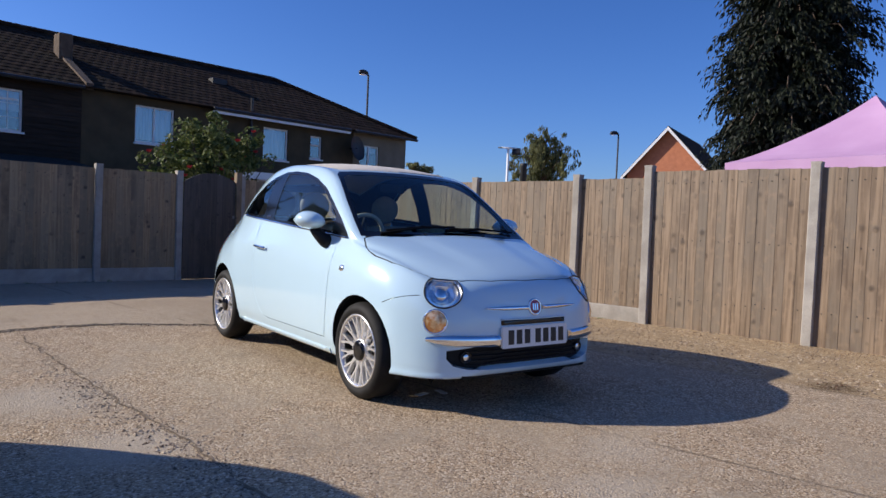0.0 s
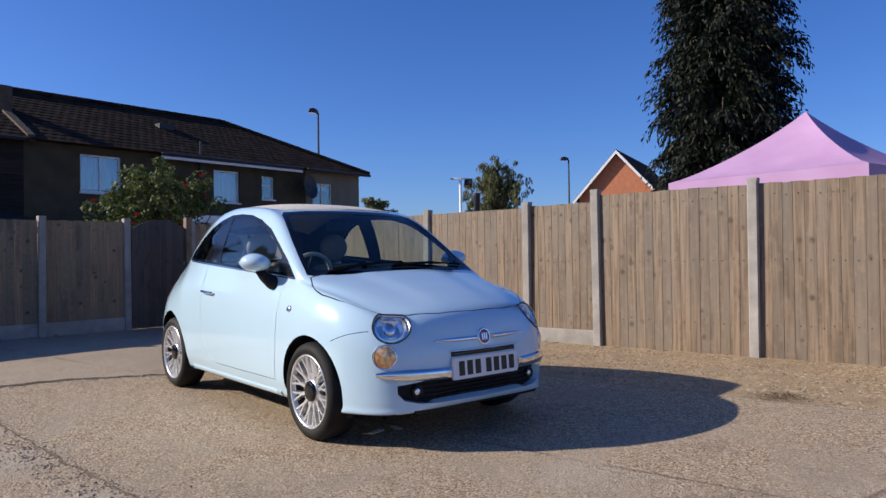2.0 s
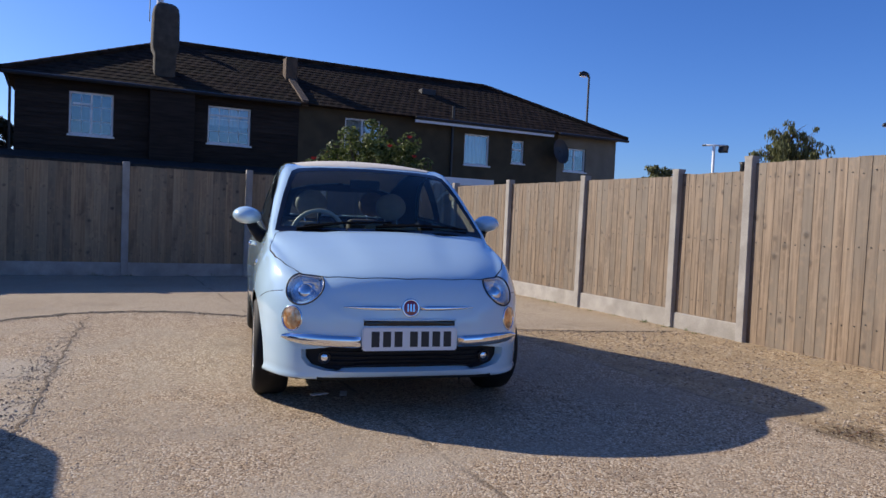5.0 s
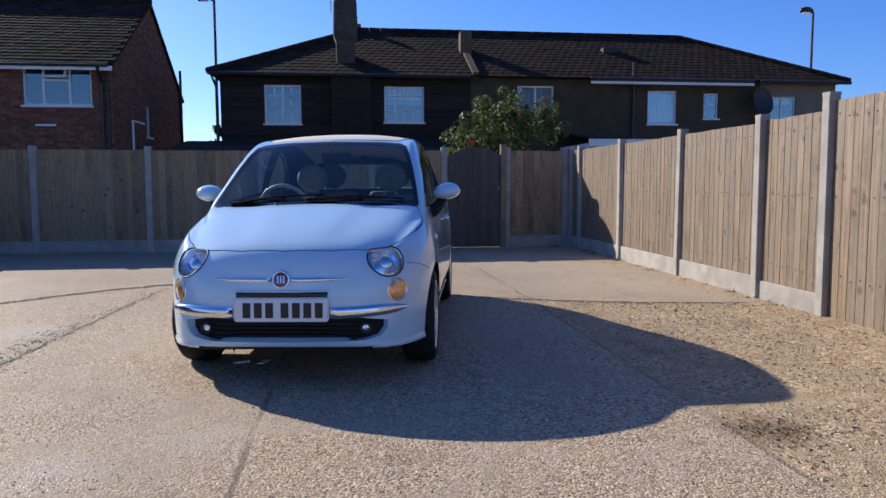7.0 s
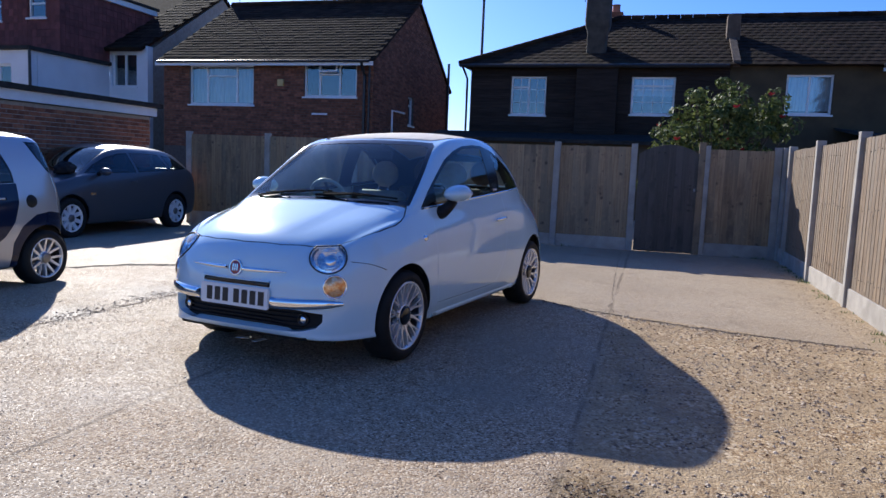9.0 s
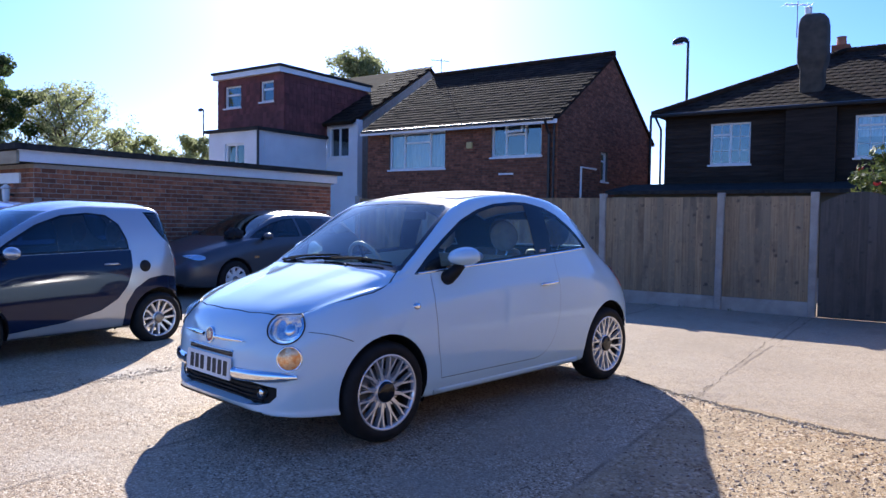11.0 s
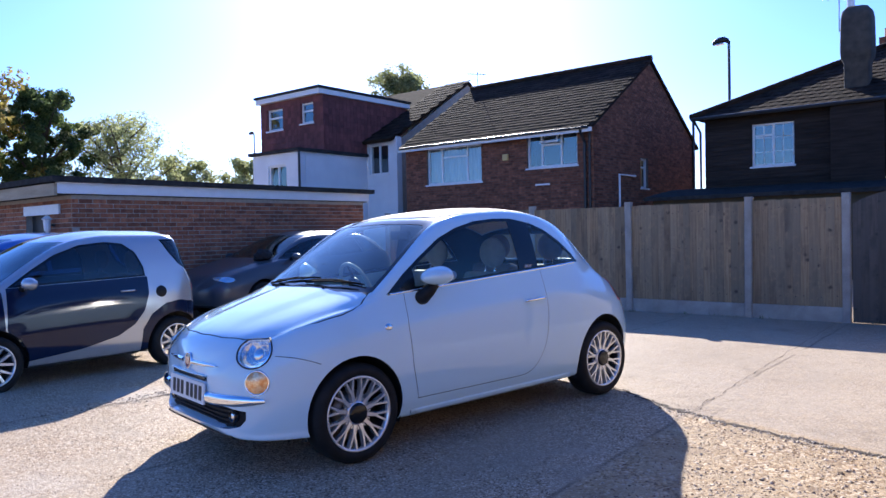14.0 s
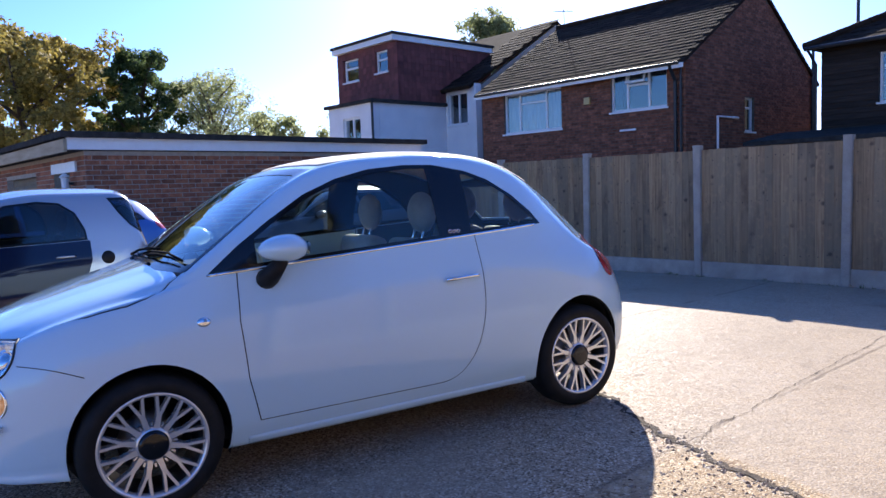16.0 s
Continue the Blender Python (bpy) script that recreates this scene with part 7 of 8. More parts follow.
def parked_car(name, label, m, c, front, rear, base, bands, windows, wheels, R, lamps, pale_roof=None):
    """A car further off. bands: body zones in other paints, as (name, label, material, outline); windows: outlines in x, z;
    screens: outlines in y, z; wheels: axle places."""
    thing_ = thing(name, m, label, "car")
    bm = car_shell(c, stations(front, rear), 3)
    sh = Shell(bm)
    seams_ = bmesh.new()
    for ax in wheels:
        for s in (1, -1):
            got = region(bm, [f for f in bm.faces if f.calc_center_median().y * s > 0.4 and abs(f.calc_center_median().x - ax) < 0.6], ellipse(ax, R, R + 0.05, R + 0.055, 30), 0, 2)
            bmesh.ops.delete(bm, geom=got, context="FACES")
            wb_ = bmesh.new()
            lathe(wb_, [(0.02, 0), (R + 0.05, 0), (R + 0.055, 0.3)], 30, Matrix.Translation((ax, (c["w"](ax) - 0.38) * s, R)) @ Euler((radians(-90 * s), 0, 0)).to_matrix().to_4x4())
            bmesh.ops.delete(wb_, geom=[f for f in wb_.faces if f.calc_center_median().z < R * 0.8], context="FACES")
            part("wheel_well", wb_, M["under"], thing_, "", True)
    for side in (1, -1):
        for nm, poly, mat in windows:
            g = take(bm, region(bm, [f for f in bm.faces if f.calc_center_median().y * side > 0.25], poly, 0, 2))
            rim_poly = shrink(ccw(poly), 0.02)
            inner = take(g, region(g, g.faces[:], rim_poly, 0, 2))
            sh.part("window_surround", g, M["black_gloss"], thing_, "", 0)
            sh.part(nm, inner, mat, thing_, "dark side glass", 0)
        for nm, lab, mat, poly in bands:
            g = take(bm, region(bm, [f for f in bm.faces if f.calc_center_median().y * side > 0.25], poly, 0, 2))
            sh.part(nm, g, mat, thing_, lab, 0.01)
    for nm, poly, sel in lamps.get("screens", ()):
        g = take(bm, region(bm, [f for f in bm.faces if sel(f.calc_center_median(), f.normal)], poly, 1, 2))
        sh.part(nm, g, M["dark_glass"], thing_, "dark glass screen", 0)
    for nm, mat, lab, (cx, cz, rx, rz) in lamps.get("side", ()):
        for side in (1, -1):
            g = take(bm, region(bm, [f for f in bm.faces if f.calc_center_median().y * side > 0.2], ellipse(cx, cz, rx, rz, 18), 0, 2))
            if len(g.faces):
                sh.offset(g, 0.004)
                sh.part(nm, g, mat, thing_, lab)
    low = [f for f in bm.faces if f.normal.z < -0.6 and f.calc_center_median().z < 0.32]
    sh.part("underbody", take(bm, low), M["under"], thing_, "", 0)
    if pale_roof:
        roof = [f for f in bm.faces if f.normal.z > 0.75 and f.calc_center_median().z > pale_roof]
        sh.part("roof", take(bm, roof), base, thing_, "", 0)
    sh.part("body", bm, base, thing_, "painted body", 0.012)
    for side in (1, -1):
        mb = bmesh.new()
        xm = lamps["mirror"][0]
        bmesh.ops.create_uvsphere(mb, u_segments=14, v_segments=9, radius=1.0, matrix=Matrix.Translation((xm, (c["w"](xm) + 0.07) * side, lamps["mirror"][1])) @ Matrix.Diagonal((0.07, 0.1, 0.06, 1)))
        mir = part("mirror", mb, lamps["mirror"][2], thing_, "door mirror", True)
        ab = bmesh.new()
        tube(ab, [(xm + 0.02, (c["w"](xm) - 0.06) * side, lamps["mirror"][1] - 0.05), (xm, (c["w"](xm) + 0.04) * side, lamps["mirror"][1])], 0.03, 8)
        part("mirror_arm", ab, M["black_plastic"], mir, "", True)
        hb = bmesh.new()
        hx, hz = lamps["handle"]
        p = sh.hit((hx, 3 * side, hz), (0, -side, 0))
        tube(hb, [p + Vector((-0.08, 0, 0)), p + Vector((-0.04, 0.025 * side, 0.004)), p + Vector((0.04, 0.025 * side, 0.004)), p + Vector((0.08, 0, 0))], 0.011, 6)
        part("door_handle", hb, lamps["mirror"][2], thing_, "", True)
    part("cabin_floor", boxes((rear + 0.4, -0.6, 0.25, front - 0.6, 0.6, 0.4)), M["under"], thing_)
    for y in (0.34, -0.34):
        st = new("front_seat")
        st.parent, st.matrix_basis = thing_, pose(lamps.get("seat", 0.0), y, 0.42)
        seat_parts(st, 0.22, M["dark_seat"])
    return thing_, sh


def fit_wheels(car_, axles, half, R, rim, spokes, twin, alloy, turn=0):
    w0 = new("wheel")
    wheel_parts(w0, R, rim, 0.175, spokes, M["steel"], twin, alloy)
    first_ = True
    for ax in axles:
        for s in (1, -1):
            mm = pose(ax, half * s, R, 0, turn + 17 * ax, 0 if s > 0 else 180)
            w = w0 if first_ else copy_thing(w0, mm)
            w.parent, w.matrix_basis = car_, mm
            first_ = False


micro = curves(
    zt=[(1.25, 0.55), (1.2, 0.72), (1.1, 0.86), (0.95, 0.95), (0.8, 1.03), (0.5, 1.25), (0.2, 1.41), (0, 1.465), (-0.3, 1.497), (-0.8, 1.49), (-0.98, 1.475), (-1.05, 1.42), (-1.155, 1.13), (-1.22, 0.9), (-1.25, 0.6)],
    w=[(1.25, 0.3), (1.2, 0.55), (1.1, 0.66), (0.9, 0.73), (0.5, 0.75), (-0.9, 0.757), (-1.1, 0.72), (-1.2, 0.6), (-1.25, 0.35)],
    zb=[(1.25, 0.35), (1.2, 0.25), (1.0, 0.2), (-1.0, 0.2), (-1.1, 0.22), (-1.2, 0.3), (-1.25, 0.4)],
    zs=[(1.25, 0.5), (1.1, 0.75), (0.9, 0.86), (0.5, 0.92), (-0.5, 0.97), (-1.0, 0.98), (-1.15, 0.9), (-1.25, 0.55)],
    zr=[(1.25, 0.53), (1.1, 0.83), (0.95, 0.92), (0.8, 0.99), (0.5, 1.17), (0.2, 1.325), (0, 1.38), (-0.3, 1.408), (-0.88, 1.405), (-1.0, 1.365), (-1.14, 1.03), (-1.25, 0.58)],
    wr=[(1.25, 0.2), (1.1, 0.5), (0.8, 0.62), (0.5, 0.6), (0, 0.58), (-0.9, 0.58), (-1.1, 0.55), (-1.25, 0.25)],
    ws=[(1.25, 0.93), (-1.25, 0.95)],
)
smart, smart_sh = parked_car(
    "two_seater_car", "tiny silver and navy two-seater parked on the yard", pose(0.06, 3.69, -0.053, 0, 0, -90) @ Matrix.Scale(0.98, 4), micro, 1.25, -1.25, M["silver_paint"],
    [("door", "navy door panel", M["navy_paint"], [(0.75, 0.962), (-0.60, 0.998), (-0.60, 0.82), (-0.54, 0.64), (-0.43, 0.51), (-0.26, 0.41), (0.1, 0.325), (0.70, 0.26), (0.77, 0.6)]),
     ("front_wing", "navy front wing", M["navy_paint"], [(0.775, 0.24), (1.3, 0.24), (1.3, 0.75), (1.1, 0.84), (0.79, 0.93)]),
     ("rear_wing", "navy rear arch", M["navy_paint"], [(-1.3, 0.2), (-0.50, 0.2), (-0.52, 0.45), (-0.62, 0.60), (-0.78, 0.70), (-0.95, 0.725), (-1.1, 0.70), (-1.3, 0.62)])],
    [("door_glass", [(0.74, 0.965), (0.55, 1.10), (0.3, 1.255), (0.05, 1.345), (-0.2, 1.37), (-0.38, 1.35), (-0.5, 1.26), (-0.57, 1.1), (-0.58, 1.0)], M["dark_glass"]),
     ("rear_glass", [(-0.80, 1.385), (-0.98, 1.385), (-1.06, 1.28), (-1.15, 1.06), (-1.08, 1.04), (-0.97, 1.12), (-0.88, 1.24)], M["dark_glass"])],
    (0.905, -0.905), 0.272,
    {"screens": [("windscreen", [(-0.6, 0.99), (0.6, 0.99), (0.5, 1.38), (-0.5, 1.38)], lambda p, n: 0.1 < p.x < 0.95 and n.x > 0.2 and p.z > 0.9), ("rear_screen", [(-0.5, 1.06), (0.5, 1.06), (0.46, 1.36), (-0.46, 1.36)], lambda p, n: p.x < -0.97 and n.x < -0.3)],
     "side": [("tail_lamp", M["red_lamp"], "red tail lamp", (-1.18, 0.86, 0.035, 0.05))], "mirror": (0.60, 1.0, M["silver_paint"]), "handle": (-0.38, 0.86), "seat": -0.2})
fit_wheels(smart, (0.905, -0.905), 0.66, 0.272, 0.19, 6, False, M["alloy"])
p = smart_sh.hit((-0.74, 3, 0.83), (0, -1, 0))
bm = bmesh.new()
lathe(bm, [(0.062, -0.002), (0.058, 0.006), (0.001, 0.008)], 24, Matrix.Translation(p) @ smart_sh.normal(p).to_track_quat("Z", "Y").to_matrix().to_4x4())
part("fuel_cap", bm, M["black_plastic"], smart, "round black fuel cap", True)

estate = curves(
    zt=[(2.1, 0.55), (2.05, 0.66), (1.9, 0.76), (1.6, 0.86), (1.2, 0.95), (0.95, 1.0), (0.4, 1.28), (0.1, 1.40), (-0.3, 1.45), (-1.0, 1.44), (-1.6, 1.36), (-1.8, 1.2), (-1.95, 0.98), (-2.03, 0.8), (-2.05, 0.6)],
    w=[(2.1, 0.35), (2.03, 0.65), (1.9, 0.78), (1.6, 0.86), (1.2, 0.89), (-1.3, 0.89), (-1.8, 0.84), (-1.98, 0.7), (-2.05, 0.45)],
    zb=[(2.1, 0.35), (2.0, 0.22), (1.5, 0.18), (-1.5, 0.2), (-2.0, 0.3), (-2.05, 0.4)],
    zs=[(2.1, 0.5), (1.9, 0.68), (1.6, 0.78), (1.2, 0.87), (0.9, 0.92), (0, 0.95), (-1.2, 1.0), (-1.7, 1.0), (-1.95, 0.85), (-2.05, 0.55)],
    zr=[(2.1, 0.53), (1.9, 0.73), (1.6, 0.83), (1.2, 0.92), (0.95, 0.97), (0.4, 1.2), (0.1, 1.31), (-0.3, 1.35), (-1.2, 1.34), (-1.6, 1.25), (-1.85, 1.08), (-2.03, 0.72), (-2.05, 0.57)],
    wr=[(2.1, 0.2), (1.9, 0.5), (1.6, 0.58), (0.95, 0.7), (0.4, 0.64), (0, 0.6), (-1.4, 0.57), (-1.8, 0.55), (-2.05, 0.3)],
    ws=[(2.1, 0.9), (0, 0.94), (-2.05, 0.93)],
)
estate_windows = [("front_glass", [(0.86, 0.965), (0.6, 1.1), (0.3, 1.22), (0.0, 1.29), (-0.22, 1.305), (-0.24, 0.985)], M["dark_glass"]), ("rear_door_glass", [(-0.30, 0.99), (-0.28, 1.308), (-0.7, 1.315), (-1.02, 1.295), (-1.08, 1.02)], M["dark_glass"]), ("quarter_glass", [(-1.15, 1.03), (-1.09, 1.29), (-1.4, 1.245), (-1.58, 1.13), (-1.63, 1.06)], M["dark_glass"])]
estate_lamps = {"screens": [("windscreen", [(-0.68, 0.99), (0.68, 0.99), (0.52, 1.37), (-0.52, 1.37)], lambda p, n: 0.0 < p.x < 1.1 and n.x > 0.15 and p.z > 0.9), ("rear_screen", [(-0.5, 1.05), (0.5, 1.05), (0.45, 1.33), (-0.45, 1.33)], lambda p, n: p.x < -1.5 and n.x < -0.2)],
                "side": [("headlamp", M["lamp_bowl"], "clear wraparound headlamp", (1.85, 0.675, 0.10, 0.042)), ("tail_lamp", M["red_lamp"], "red tail lamp", (-1.9, 0.86, 0.08, 0.07))],
                "mirror": (0.62, 1.0, M["grey_paint"]), "handle": (-0.12, 0.84), "seat": 0.0}
grey_door = [("front_door", "grey front door", M["grey_paint"], [(0.82, 0.955), (-0.235, 0.975), (-0.24, 0.3), (0.76, 0.3)]), ("rear_door", "grey rear door", M["grey_paint"], [(-0.25, 0.975), (-1.1, 1.005), (-1.12, 0.75), (-0.85, 0.42), (-0.80, 0.3), (-0.25, 0.3)])]
grey, grey_sh = parked_car("estate_car", "dark grey estate car parked beside the garage", pose(-2.81, 9.02, -0.05, 0, 0, -90), estate, 2.1, -2.05, M["grey_paint"], grey_door, estate_windows, (1.22, -1.22), 0.305, estate_lamps)
fit_wheels(grey, (1.22, -1.22), 0.79, 0.305, 0.2, 9, False, M["white_paint"])
for s in (1, -1):
    q = grey_sh.hit((0.80, 3 * s, 0.66), (0, -s, 0))
    part("side_marker", boxes((q.x - 0.045, q.y - 0.012, q.z - 0.018, q.x + 0.045, q.y + 0.012, q.z + 0.018)), M["amber"], grey, "amber side marker")
blue_lamps = dict(estate_lamps)
blue_lamps["mirror"] = (0.62, 1.0, M["blue_paint"])
blue_lamps["side"] = [estate_lamps["side"][0], ("tail_lamp", M["red_lamp"], "red tail lamp", (-1.84, 1.02, 0.10, 0.085))]
blue, _ = parked_car("hatchback_car", "blue hatchback parked behind the two-seater", pose(-2.1, 3.9, -0.03, 0, 0, -90), estate, 2.1, -2.05, M["blue_paint"], [(a, b.replace("grey", "blue"), M["blue_paint"], d) for a, b, _, d in grey_door], estate_windows, (1.22, -1.22), 0.305, blue_lamps)
fit_wheels(blue, (1.22, -1.22), 0.79, 0.305, 0.2, 9, False, M["alloy"])
# black bag lying over the wing and scuttle of the grey car
bm = bmesh.new()
bmesh.ops.create_icosphere(bm, subdivisions=4, radius=1.0)
for v in bm.verts:
    n_ = noise.noise(v.co * 2.3) * 0.25 + noise.noise(v.co * 5.1) * 0.1
    v.co = v.co * (1 + n_)
    v.co = Vector((v.co.x * 0.15, v.co.y * 0.15, max(v.co.z, -0.45) * 0.12))
bag = thing("black_bag", pose(-2.25, 8.0, 0.965, 0, -6, 15), "crumpled black cloth bag lying on the grey bonnet", "bag")
part("bag", bm, surface("black_cloth", (0.006, 0.006, 0.007), (0.015, 0.015, 0.016), 12, 0.9, bump=0.5, fine=60, bumpdist=0.01), bag, smooth=True)


# ---- trees, shrubs, gazebo, lamps and distant houses ----
def leaf_cloud(clumps, per, size, seed, flat=0.5, droop=0.0, slim=0.5):
    """Many small leaves gathered round clump centres (place, radius)."""
    rnd = random.Random(seed)
    vs, fs = [], []
    for (c, r) in clumps:
        for _ in range(per):
            while True:
                d = Vector((rnd.uniform(-1, 1), rnd.uniform(-1, 1), rnd.uniform(-1, 1)))
                if 0.05 < d.length < 1:
                    break
            d = d.normalized() * (d.length ** 0.45)
            p = Vector(c) + Vector((d.x * r, d.y * r, d.z * r * (1 - flat * 0.4)))
            n = (d + Vector((rnd.uniform(-1, 1), rnd.uniform(-1, 1), rnd.uniform(-0.3, 1.2)))).normalized()
            t = n.orthogonal().normalized()
            t.rotate(Matrix.Rotation(rnd.uniform(0, 6.28), 3, n))
            if droop:
                t = (t * (1 - droop) + Vector((0, 0, -1)) * droop).normalized()
            b = n.cross(t).normalized()
            s = size * rnd.uniform(0.6, 1.35)
            i = len(vs)
            vs += [p - t * s, p + b * s * slim, p + t * s, p - b * s * slim]
            fs.append((i, i + 1, i + 2, i + 3))
    me = bpy.data.meshes.new("crown")
    me.from_pydata([tuple(v) for v in vs], [], fs)
    return me


def tree(name, label, place, height, spread, mat, seed, limbs=14, per=60, size=0.08, trunk=0.25, low=0.3, clump=0.2, droop=0.0, slim=0.5, hang=0.0):
    """A broad-leaved tree: limbs from the trunk, twigs from the limbs, small leaf clumps at the twigs."""
    rnd = random.Random(seed)
    t = thing(name, pose(*place), label, "tree")
    tb = bmesh.new()
    top = height * 0.86
    stem = [Vector((rnd.uniform(-0.05, 0.05) * k * spread * 0.4, rnd.uniform(-0.05, 0.05) * k * spread * 0.4, top * k / 6)) for k in range(7)]
    tube(tb, stem, [trunk * (1 - 0.15 * k) for k in range(7)], 9)
    cl = []
    for i in range(limbs):
        u = (i + rnd.random()) / limbs
        a = i * 2.4 + rnd.uniform(-0.4, 0.4)
        zc = height * (low + (1 - low) * u)
        reach = spread * math.sqrt(max(0.05, 1 - (1.75 * u - 0.75) ** 2)) * rnd.uniform(0.72, 1.15)
        s0 = stem[min(6, max(1, int(6 * (zc - 0.35 * reach) / top)))]
        tip = Vector((reach * math.cos(a), reach * math.sin(a), min(zc + 0.25 * reach, height * 0.96)))
        knee = s0.lerp(tip, 0.5) + Vector((0, 0, 0.12 * reach))
        tube(tb, [s0, knee, tip], [trunk * 0.3, trunk * 0.18, trunk * 0.05], 5)
        for j in range(9):
            v = 0.3 + 0.7 * j / 8
            b0 = s0.lerp(knee, 2 * v) if v < 0.5 else knee.lerp(tip, 2 * v - 1)
            way = Vector((rnd.uniform(-1, 1), rnd.uniform(-1, 1), rnd.uniform(-0.4, 1))).normalized()
            e = b0 + way * spread * rnd.uniform(0.14, 0.36)
            e.z = min(e.z, height)
            tube(tb, [b0, e], [trunk * 0.06, trunk * 0.02], 4)
            for w_ in (0.45, 0.8, 1.1):
                cl.append((b0.lerp(e, w_) - Vector((0, 0, hang * spread * rnd.random())), clump * spread * rnd.uniform(0.45, 1.1)))
    part("trunk", tb, M["bark"], t, "rough bark trunk and limbs", True)
    me = leaf_cloud(cl, per, size, seed + 1, droop=droop, slim=slim)
    me.materials.append(mat)
    crown = new("crown", me)
    crown.parent = t
    crown["label"] = "leafy crown"
    return t


def conifer(label, place, height, spread, seed):
    """A dense evergreen: whorls of boughs that rise, then droop, with hanging sprays."""
    rnd = random.Random(seed)
    t = thing("conifer", pose(*place), label, "tree")
    tb = bmesh.new()
    tube(tb, [(0, 0, height * k / 6) for k in range(7)], [0.32 * (1 - 0.15 * k) for k in range(7)], 9)
    vs, fs = [], []
    down = Vector((0, 0, -1))
    for i in range(640):
        u = (i + rnd.random()) / 640
        z = height * (0.05 + 0.95 * u)
        a = i * 2.39996 + rnd.uniform(-0.3, 0.3)
        reach = spread * (1.0 - u) ** 0.42 * rnd.uniform(0.74, 1.14)
        d = Vector((math.cos(a), math.sin(a), 0))
        side = Vector((-d.y, d.x, 0))
        pts = [Vector((0, 0, z)), d * reach * 0.5 + Vector((0, 0, z + 0.16 * reach)), d * reach * 0.85 + Vector((0, 0, z + 0.08 * reach)), d * reach + Vector((0, 0, z - 0.1 * reach))]
        tube(tb, pts, [0.03, 0.02, 0.012, 0.005], 4)
        # flat fronds fan out from the bough and hang at their tips
        fronds = max(16, int(40 * reach / spread))
        for k in range(fronds):
            f = 0.12 + 0.92 * (k + rnd.random()) / fronds
            root = d * reach * f + Vector((0, 0, z + reach * (0.3 * f - 0.38 * f * f)))
            fan = side * rnd.uniform(-1, 1) * (1.15 - 0.75 * f) + d * rnd.uniform(0.1, 0.9)
            fan.normalize()
            long_ = rnd.uniform(0.22, 0.46) * (0.75 + 0.35 * f)
            for q in range(12):
                w_ = (q + rnd.random()) / 12
                p = root + fan * long_ * w_ + down * (0.85 * long_ * w_ * w_ + rnd.uniform(0, 0.12)) + Vector((rnd.gauss(0, 0.025), rnd.gauss(0, 0.025), 0))
                way = (fan * (1.0 - 0.6 * w_) + down * (0.35 + 0.9 * w_) + Vector((rnd.uniform(-0.6, 0.6), rnd.uniform(-0.6, 0.6), rnd.uniform(-0.3, 0.3)))).normalized()
                flat = way.cross(Vector((rnd.uniform(-1, 1), rnd.uniform(-1, 1), rnd.uniform(-0.2, 1)))).normalized()
                n_, s_ = len(vs), rnd.uniform(0.06, 0.11)
                vs += [tuple(p), tuple(p + way * s_ * 0.55 + flat * s_ * 0.2), tuple(p + way * s_ * 1.25), tuple(p + way * s_ * 0.55 - flat * s_ * 0.2)]
                fs.append((n_, n_ + 1, n_ + 2, n_ + 3))
    part("trunk", tb, M["bark"], t, "dark trunk and boughs", True)
    me = bpy.data.meshes.new("crown")
    me.from_pydata(vs, [], fs)
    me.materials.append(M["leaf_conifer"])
    crown = new("crown", me)
    crown.parent = t
    crown["label"] = "dense drooping evergreen crown"
    return t


conifer("tall dark green conifer behind the side fence", (15.0, 5.08, 0), 13.4, 1.3, 11)
tree("willow", "small yellow-green weeping tree in the distance", (33.0, 23.6, 0), 6.5, 1.7, M["leaf_willow"], 12, limbs=16, per=46, size=0.1, low=0.4, clump=0.17, droop=0.75, slim=0.25, hang=0.9)
tree("autumn_tree", "large tree turning yellow in autumn", (-30.9, 10.9, 0), 9.0, 4.8, M["leaf_autumn"], 13, limbs=22, per=70, size=0.12, trunk=0.35, low=0.2, clump=0.13)
tree("dark_tree", "dark green upright tree behind the garage", (-29.1, 15.5, 0), 8.6, 2.3, M["leaf_green"], 14, limbs=26, per=60, size=0.09, trunk=0.3, low=0.12, clump=0.14)
tree("pale_tree", "pale green airy tree behind the garage", (-27.9, 18.6, 0), 7.3, 3.1, M["leaf_pale"], 15, limbs=34, per=26, size=0.07, low=0.2, clump=0.15)
tree("pale_tree", "pale green airy tree behind the brick house", (-18.8, 30.2, 0), 10.3, 1.9, M["leaf_pale"], 16, limbs=30, per=30, size=0.08, trunk=0.2, low=0.55, clump=0.2)
tree("far_tree", "distant round green tree beside a street lamp", (-40.5, 35.4, 0), 7.2, 2.6, M["leaf_pale"], 17, limbs=12, per=26, size=0.13, low=0.3)
tree("far_tree", "distant round green tree behind the side fence", (43.0, 43.5, 0), 6.0, 1.8, M["leaf_willow"], 18, limbs=10, per=26, size=0.13, low=0.3)
tree("far_tree", "low green tree behind the garage roof", (-26.6, 21.2, 0), 5.2, 2.0, M["leaf_pale"], 19, limbs=12, per=26, size=0.1, low=0.3)
tree("far_tree", "dark shrub tree between the two houses", (-0.6, 33.0, 0), 4.3, 1.0, M["leaf_conifer"], 20, limbs=10, per=30, size=0.1, trunk=0.12, low=0.2)

